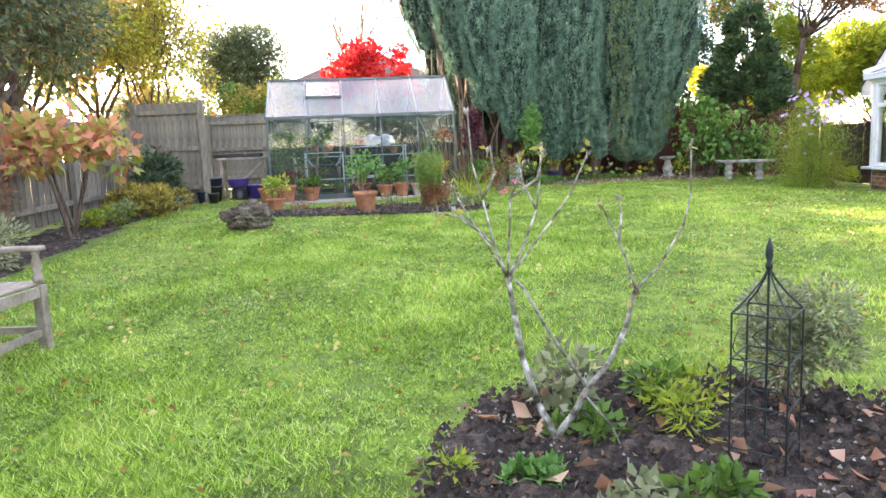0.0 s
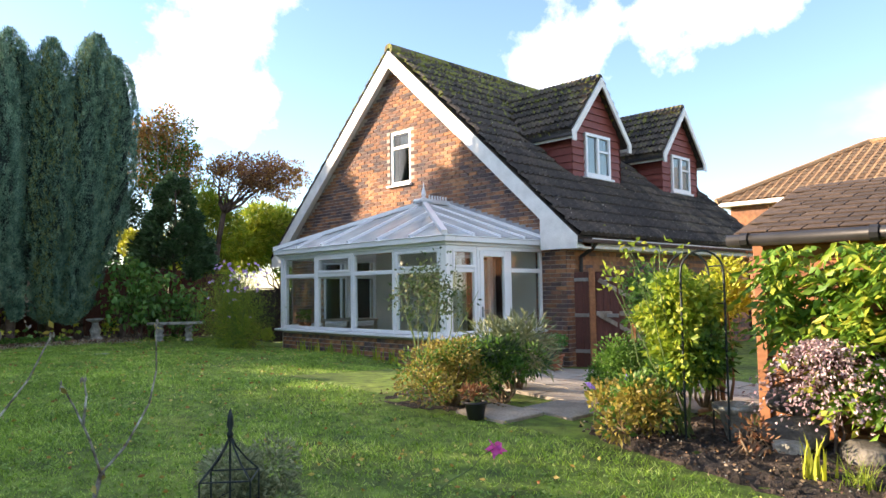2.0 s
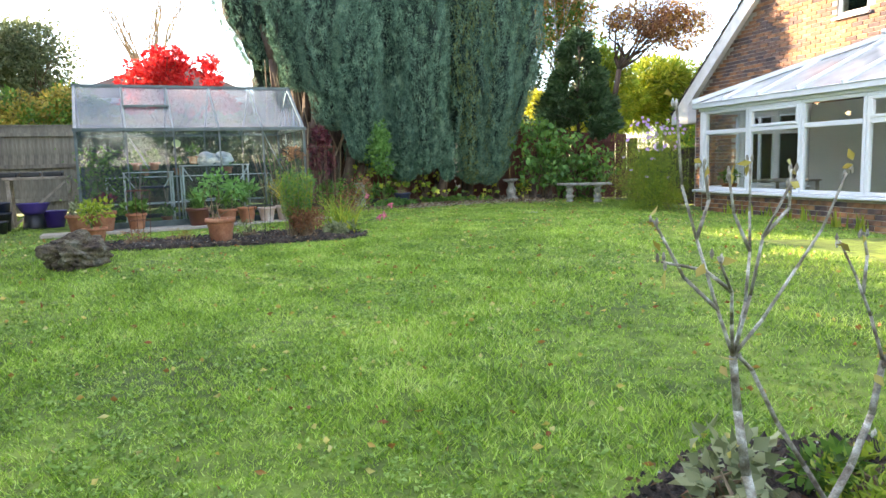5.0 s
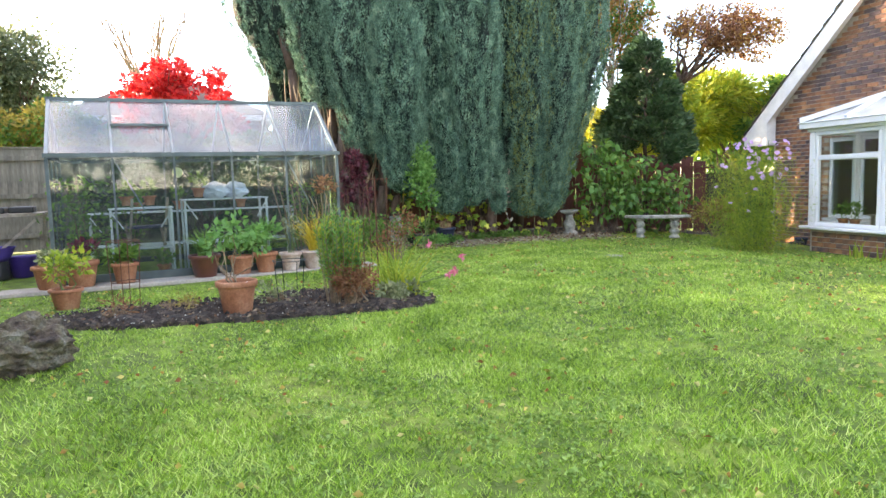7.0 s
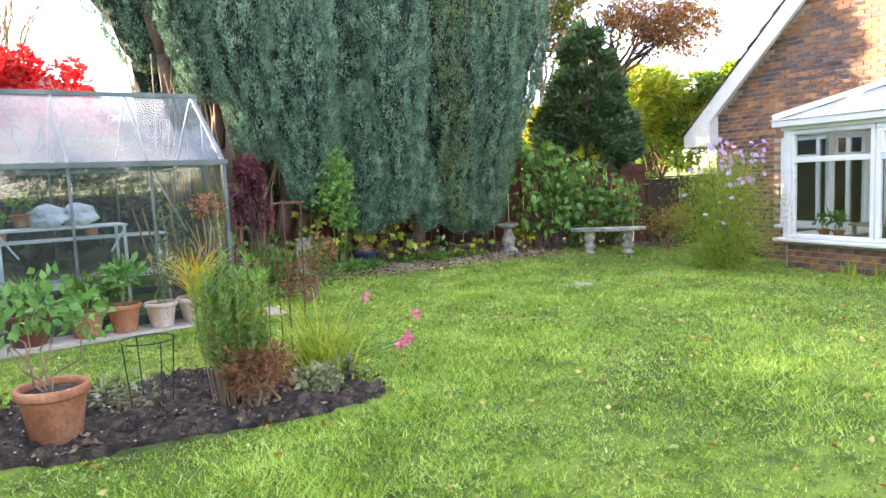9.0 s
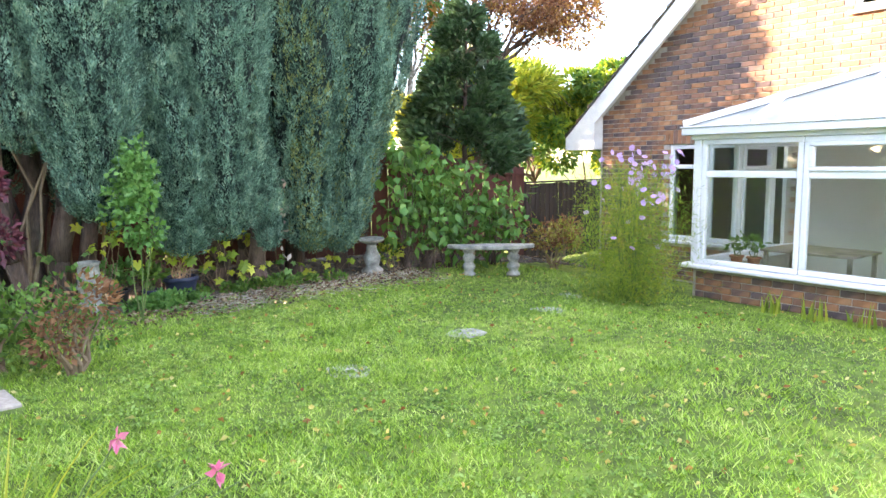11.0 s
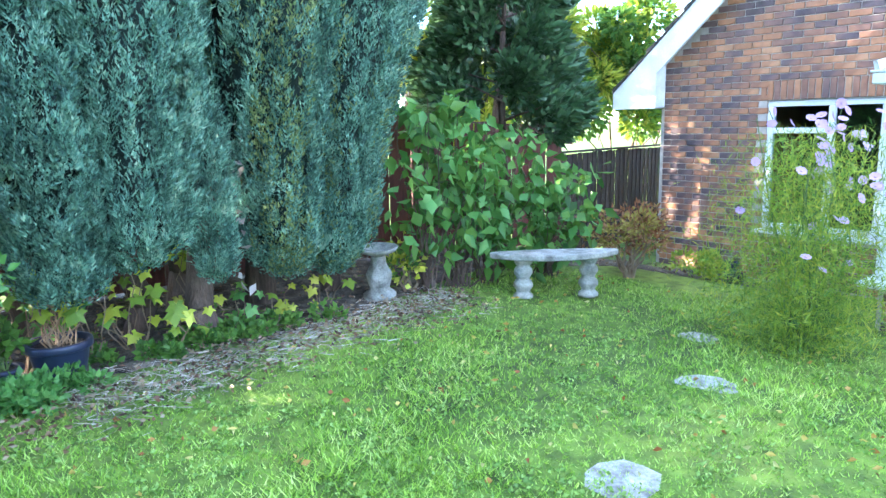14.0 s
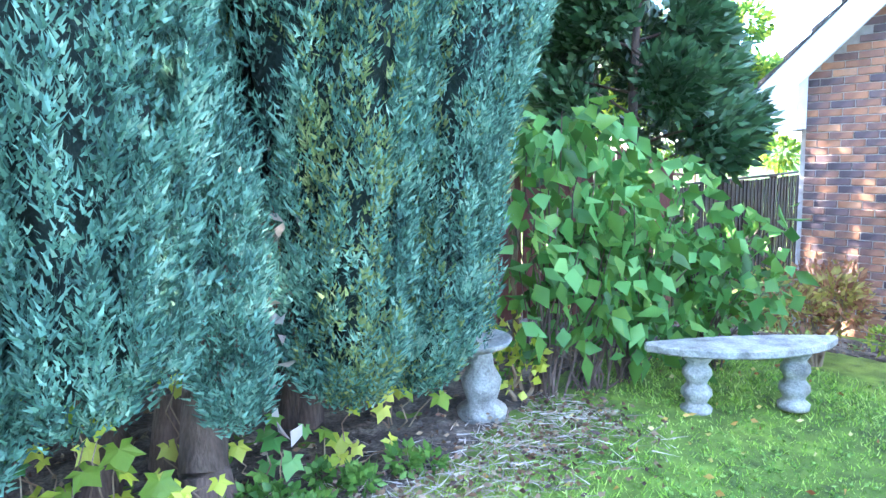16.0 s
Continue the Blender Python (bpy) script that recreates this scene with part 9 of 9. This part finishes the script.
def ground_z(P):
    gx_, gy_ = np.arange(-6, 10.01, 0.2), np.arange(-3, 17.01, 0.2)
    Z = np.array([[gz(a, b) for b in gy_] for a in gx_])
    u, v_ = (P[:, 0] + 6) / 0.2, (P[:, 1] + 3) / 0.2
    i, j = np.clip(u.astype(int), 0, len(gx_) - 2), np.clip(v_.astype(int), 0, len(gy_) - 2)
    fu, fv = u - i, v_ - j
    return Z[i, j] * (1 - fu) * (1 - fv) + Z[i + 1, j] * fu * (1 - fv) + Z[i, j + 1] * (1 - fu) * fv + Z[i + 1, j + 1] * fu * fv


def lawn_points(n, near_pow=1.0, lo=(-5.2, -0.5), hi=(7.2, 15.6)):
    P = np.stack((rs.uniform(lo[0], hi[0], n), rs.uniform(lo[1], hi[1], n)), 1)
    d = path_dist(P)
    P = P[rs.rand(n) < np.clip(1.6 / (0.6 + d) ** near_pow, 0.05, 1)]
    ok = ~in_polys(P, BEDS)
    ok &= ~((P[:, 0] > 4.5) & (P[:, 0] + P[:, 1] > 7.8) & (P[:, 1] < 7.6))
    ok &= ~((P[:, 0] > 7.15) & (P[:, 1] < 12.4))
    u = P - np.array([-2.95, 11.82])
    ca, sa_ = math.cos(radians(GA)), math.sin(radians(GA))
    lx, ly = u[:, 0] * ca + u[:, 1] * sa_, -u[:, 0] * sa_ + u[:, 1] * ca
    ok &= ~((lx > -0.5) & (lx < 3.55) & (ly > -0.42) & (ly < 2.0))
    return P[ok]


P = lawn_points(1900000, 1.1)
fz = np.sin(P[:, 0] * 23 + 3 * np.sin(P[:, 1] * 9)) * np.sin(P[:, 1] * 27 + 2.5 * np.sin(P[:, 0] * 11)) + 0.6 * np.sin(P[:, 0] * 61 + P[:, 1] * 19) * np.sin(P[:, 1] * 57 - P[:, 0] * 31)
P = P[rs.rand(len(P)) < np.clip(0.62 + 0.5 * fz, 0.10, 1.0)]
edge = 14.35 + 0.16 * (P[:, 0] - 3.0) + 0.12 * np.sin(P[:, 0] * 4) + 0.06 * np.sin(P[:, 0] * 13)
P = P[(P[:, 1] < edge - 0.25) | (rs.rand(len(P)) < 0.50) | (P[:, 0] > 5.6) | (P[:, 0] < 0.8)]
Z = ground_z(P)
base = np.column_stack((P, Z - 0.003))
hh = 0.028 + 0.011 * np.sin(P[:, 0] * 2.3 + np.sin(P[:, 1] * 1.7) * 2)
gr = part("grass", blades("grass", base, hh, 0.0072, 1.1, 1), M_BLADE)
tagged(gr, "short green mown grass blades", "grass", kind="stuff")
P = lawn_points(52000, 1.0)
P = P[noise_mask(np.column_stack((P * 3, P[:, :1]))) > 0.42]
base = np.repeat(np.column_stack((P, ground_z(P) + 0.014)), 5, 0)
base += rs.normal(0, 0.016, base.shape) * (1, 1, 0.25)
cl = part("clover", leaves("clover", base, rs.normal(0, 1, base.shape) * (1, 1, 0.25), 0.024, 0.016, droop=0.0), leafmat("clover_leaf", [(0.10, 0.19, 0.03), (0.19, 0.33, 0.05), (0.34, 0.50, 0.13)], 0.3))
tagged(cl, "clover and moss patches in the lawn", "clover", kind="stuff")
P = lawn_points(3600, 0.45)
n = len(P)
base = np.column_stack((P, ground_z(P) + 0.022))
fd = rs.normal(0, 1, (n, 3)) * (1, 1, 0.12)
fl_ = part("fallen_leaves", leaves("fallen_leaves", base, fd, 0.038, 0.025, droop=0.0, spread=0.2, face=np.cross(unit(fd), np.array([0, 0, 1.0]))), leafmat("fallen_autumn_leaf", [(0.30, 0.10, 0.03), (0.50, 0.30, 0.07), (0.65, 0.52, 0.14), (0.60, 0.54, 0.22)], 0.2, isl=0.9))
tagged(fl_, "fallen yellow and brown leaves scattered on the lawn", "leaves", kind="stuff")
pts = []
for poly, cnt in ((BED_FRONT, 750), (BED_POTS, 260), (BED_RIGHT, 420), (BED_BACK, 1800), (BED_MID, 120), (BED_LEFT, 300)):
    xs, ys = [q[0] for q in poly], [q[1] for q in poly]
    Q = np.stack((rs.uniform(min(xs), max(xs), cnt * 2), rs.uniform(min(ys), max(ys), cnt * 2)), 1)
    pts.append(Q[in_polys(Q, [poly])])
n = 1500
Q = np.column_stack((rs.uniform(0.9, 5.4, n), np.zeros(n)))
Q[:, 1] = 14.15 + 0.16 * (Q[:, 0] - 3.0) + rs.normal(0.1, 0.22, n)
pts.append(Q)
P = np.concatenate(pts)
base = np.column_stack((P, ground_z(P) + 0.03 + 0.03 * rs.rand(len(P))))
fd = rs.normal(0, 1, (len(P), 3)) * (1, 1, 0.2)
o = part("leaf_litter", leaves("leaf_litter", base, fd, 0.034, 0.02, droop=0.0, spread=0.3, face=np.cross(unit(fd), np.array([0, 0, 1.0]))), leafmat("brown_litter_leaf", [(0.06, 0.03, 0.02), (0.16, 0.08, 0.04), (0.24, 0.15, 0.08), (0.32, 0.25, 0.16)], 0.1, isl=0.9))
tagged(o, "dead leaves lying on the soil beds", "leaves", kind="stuff")
n = 2600
Q = np.column_stack((rs.uniform(2.2, 5.3, n), np.zeros(n)))
Q[:, 1] = 14.22 + 0.16 * (Q[:, 0] - 3.0) + rs.normal(0.12, 0.20, n)
a_ = rs.rand(n) * math.tau
dq = np.column_stack((np.cos(a_), np.sin(a_), 0.15 * rs.rand(n)))
o = part("needle_litter", sprigs("needle_litter", np.column_stack((Q, ground_z(Q) + 0.012 + 0.02 * rs.rand(n))), dq, 0.11, 0.006), leafmat("dry_needle_litter", [(0.16, 0.12, 0.09), (0.36, 0.30, 0.24), (0.58, 0.52, 0.45)], 0.1, isl=0.9))
tagged(o, "pale dry needles and twigs fallen from the conifers", "litter", kind="stuff")
# clods and pale grit on the soil
pts = []
for poly, cnt in ((BED_FRONT, 5200), (BED_POTS, 2200), (BED_RIGHT, 2500)):
    xs, ys = [q[0] for q in poly], [q[1] for q in poly]
    Q = np.stack((rs.uniform(min(xs), max(xs), cnt), rs.uniform(min(ys), max(ys), cnt)), 1)
    pts.append(Q[in_polys(Q, [poly])])
P = np.concatenate(pts)
n = len(P)
ico = np.array([(1, 0, -0.3), (0.3, 0.95, -0.2), (-0.8, 0.6, -0.3), (-0.8, -0.6, -0.2), (0.3, -0.95, -0.3), (0.1, 0.1, 0.9)])
tri = np.array([(0, 1, 5), (1, 2, 5), (2, 3, 5), (3, 4, 5), (4, 0, 5)])
c = np.column_stack((P, ground_z(P) + 0.045))
sz = 0.006 + 0.022 * rs.rand(n) ** 3
V = c[:, None, :] + (ico[None] * rs.uniform(0.55, 1.3, (n, 6, 3))) * sz[:, None, None]
V = V[:, tri.ravel(), :].reshape(-1, 3)
o = part("soil_clods", mesh_np("soil_clods", V, 3, n * 5), mat("crumbly_soil", [(0.008, 0.007, 0.005), (0.034, 0.024, 0.018), (0.11, 0.08, 0.058)], 12, 0.95, 0.4, fine=0.3))
tagged(o, "dark crumbled clods of soil", "soil", kind="stuff")
k = rs.rand(n) < 0.10
s2 = 0.004 + 0.006 * rs.rand(int(k.sum()))
V = (c[k] + (0, 0, 0.012))[:, None, :] + (ico[None] * rs.uniform(0.6, 1.2, (int(k.sum()), 6, 3))) * s2[:, None, None]
V = V[:, tri.ravel(), :].reshape(-1, 3)
o = part("grit", mesh_np("grit", V, 3, int(k.sum()) * 5), M_STONE)
tagged(o, "pale grit and small stones on the soil", "gravel", kind="stuff")


# ---- pieces of the walls ----
def gable_top(y):
    return 6.6 if y is None else under(y) - 0.02


lay_bricks(gable, HX, HY0 + 0.01, HY1, 0.0, gable_top,
           [GW[0:2] + GW[2:4], (BW[0], BW[1], BW[2] - 0.06, BW[3] + 0.23), CD],
           lambda y, z: y > 13.2 and z > 0.15 and z < 2.5, None)
bm = bmesh.new()
for k in range(int((BW[1] + 0.1 - BW[0]) / 0.075)):
    y = BW[0] + k * 0.075 + 0.0375
    box(bm, HX - 0.006, HX + 0.05, y - 0.032, y + 0.032, BW[3] + 0.008, BW[3] + 0.222, bevel=0.004)
part("bricks", bm, M_BRICKI, gable, "upright soldier course of bricks", False, "stuff")
lay_bricks(dwarf, CX + 0.03 - 0.006, CY0 + 0.03, CY1 - 0.03, -0.0, lambda y: CS - 0.03, [], lambda y, z: z > 0.14, None)

# side_bricks: the corner and the long wall that looks to -y
bm = bmesh.new()
for row in range(29):
    z = row * 0.075 + 0.0375
    x = HX + (0.1125 if row % 2 else 0.0)
    if row % 2:
        box(bm, HX, HX + 0.102, HY0 - 0.012, HY0 + 0.03, z - 0.0325, z + 0.0325, bevel=0.004)
    while x < HX1 - 0.25:
        box(bm, x, x + 0.215, HY0 - 0.012, HY0 + 0.03, z - 0.0325, z + 0.0325)
        x += 0.225
o = part("bricks", bm, M_BRICKI, gable, "multicoloured bricks of the side wall", False, "stuff")
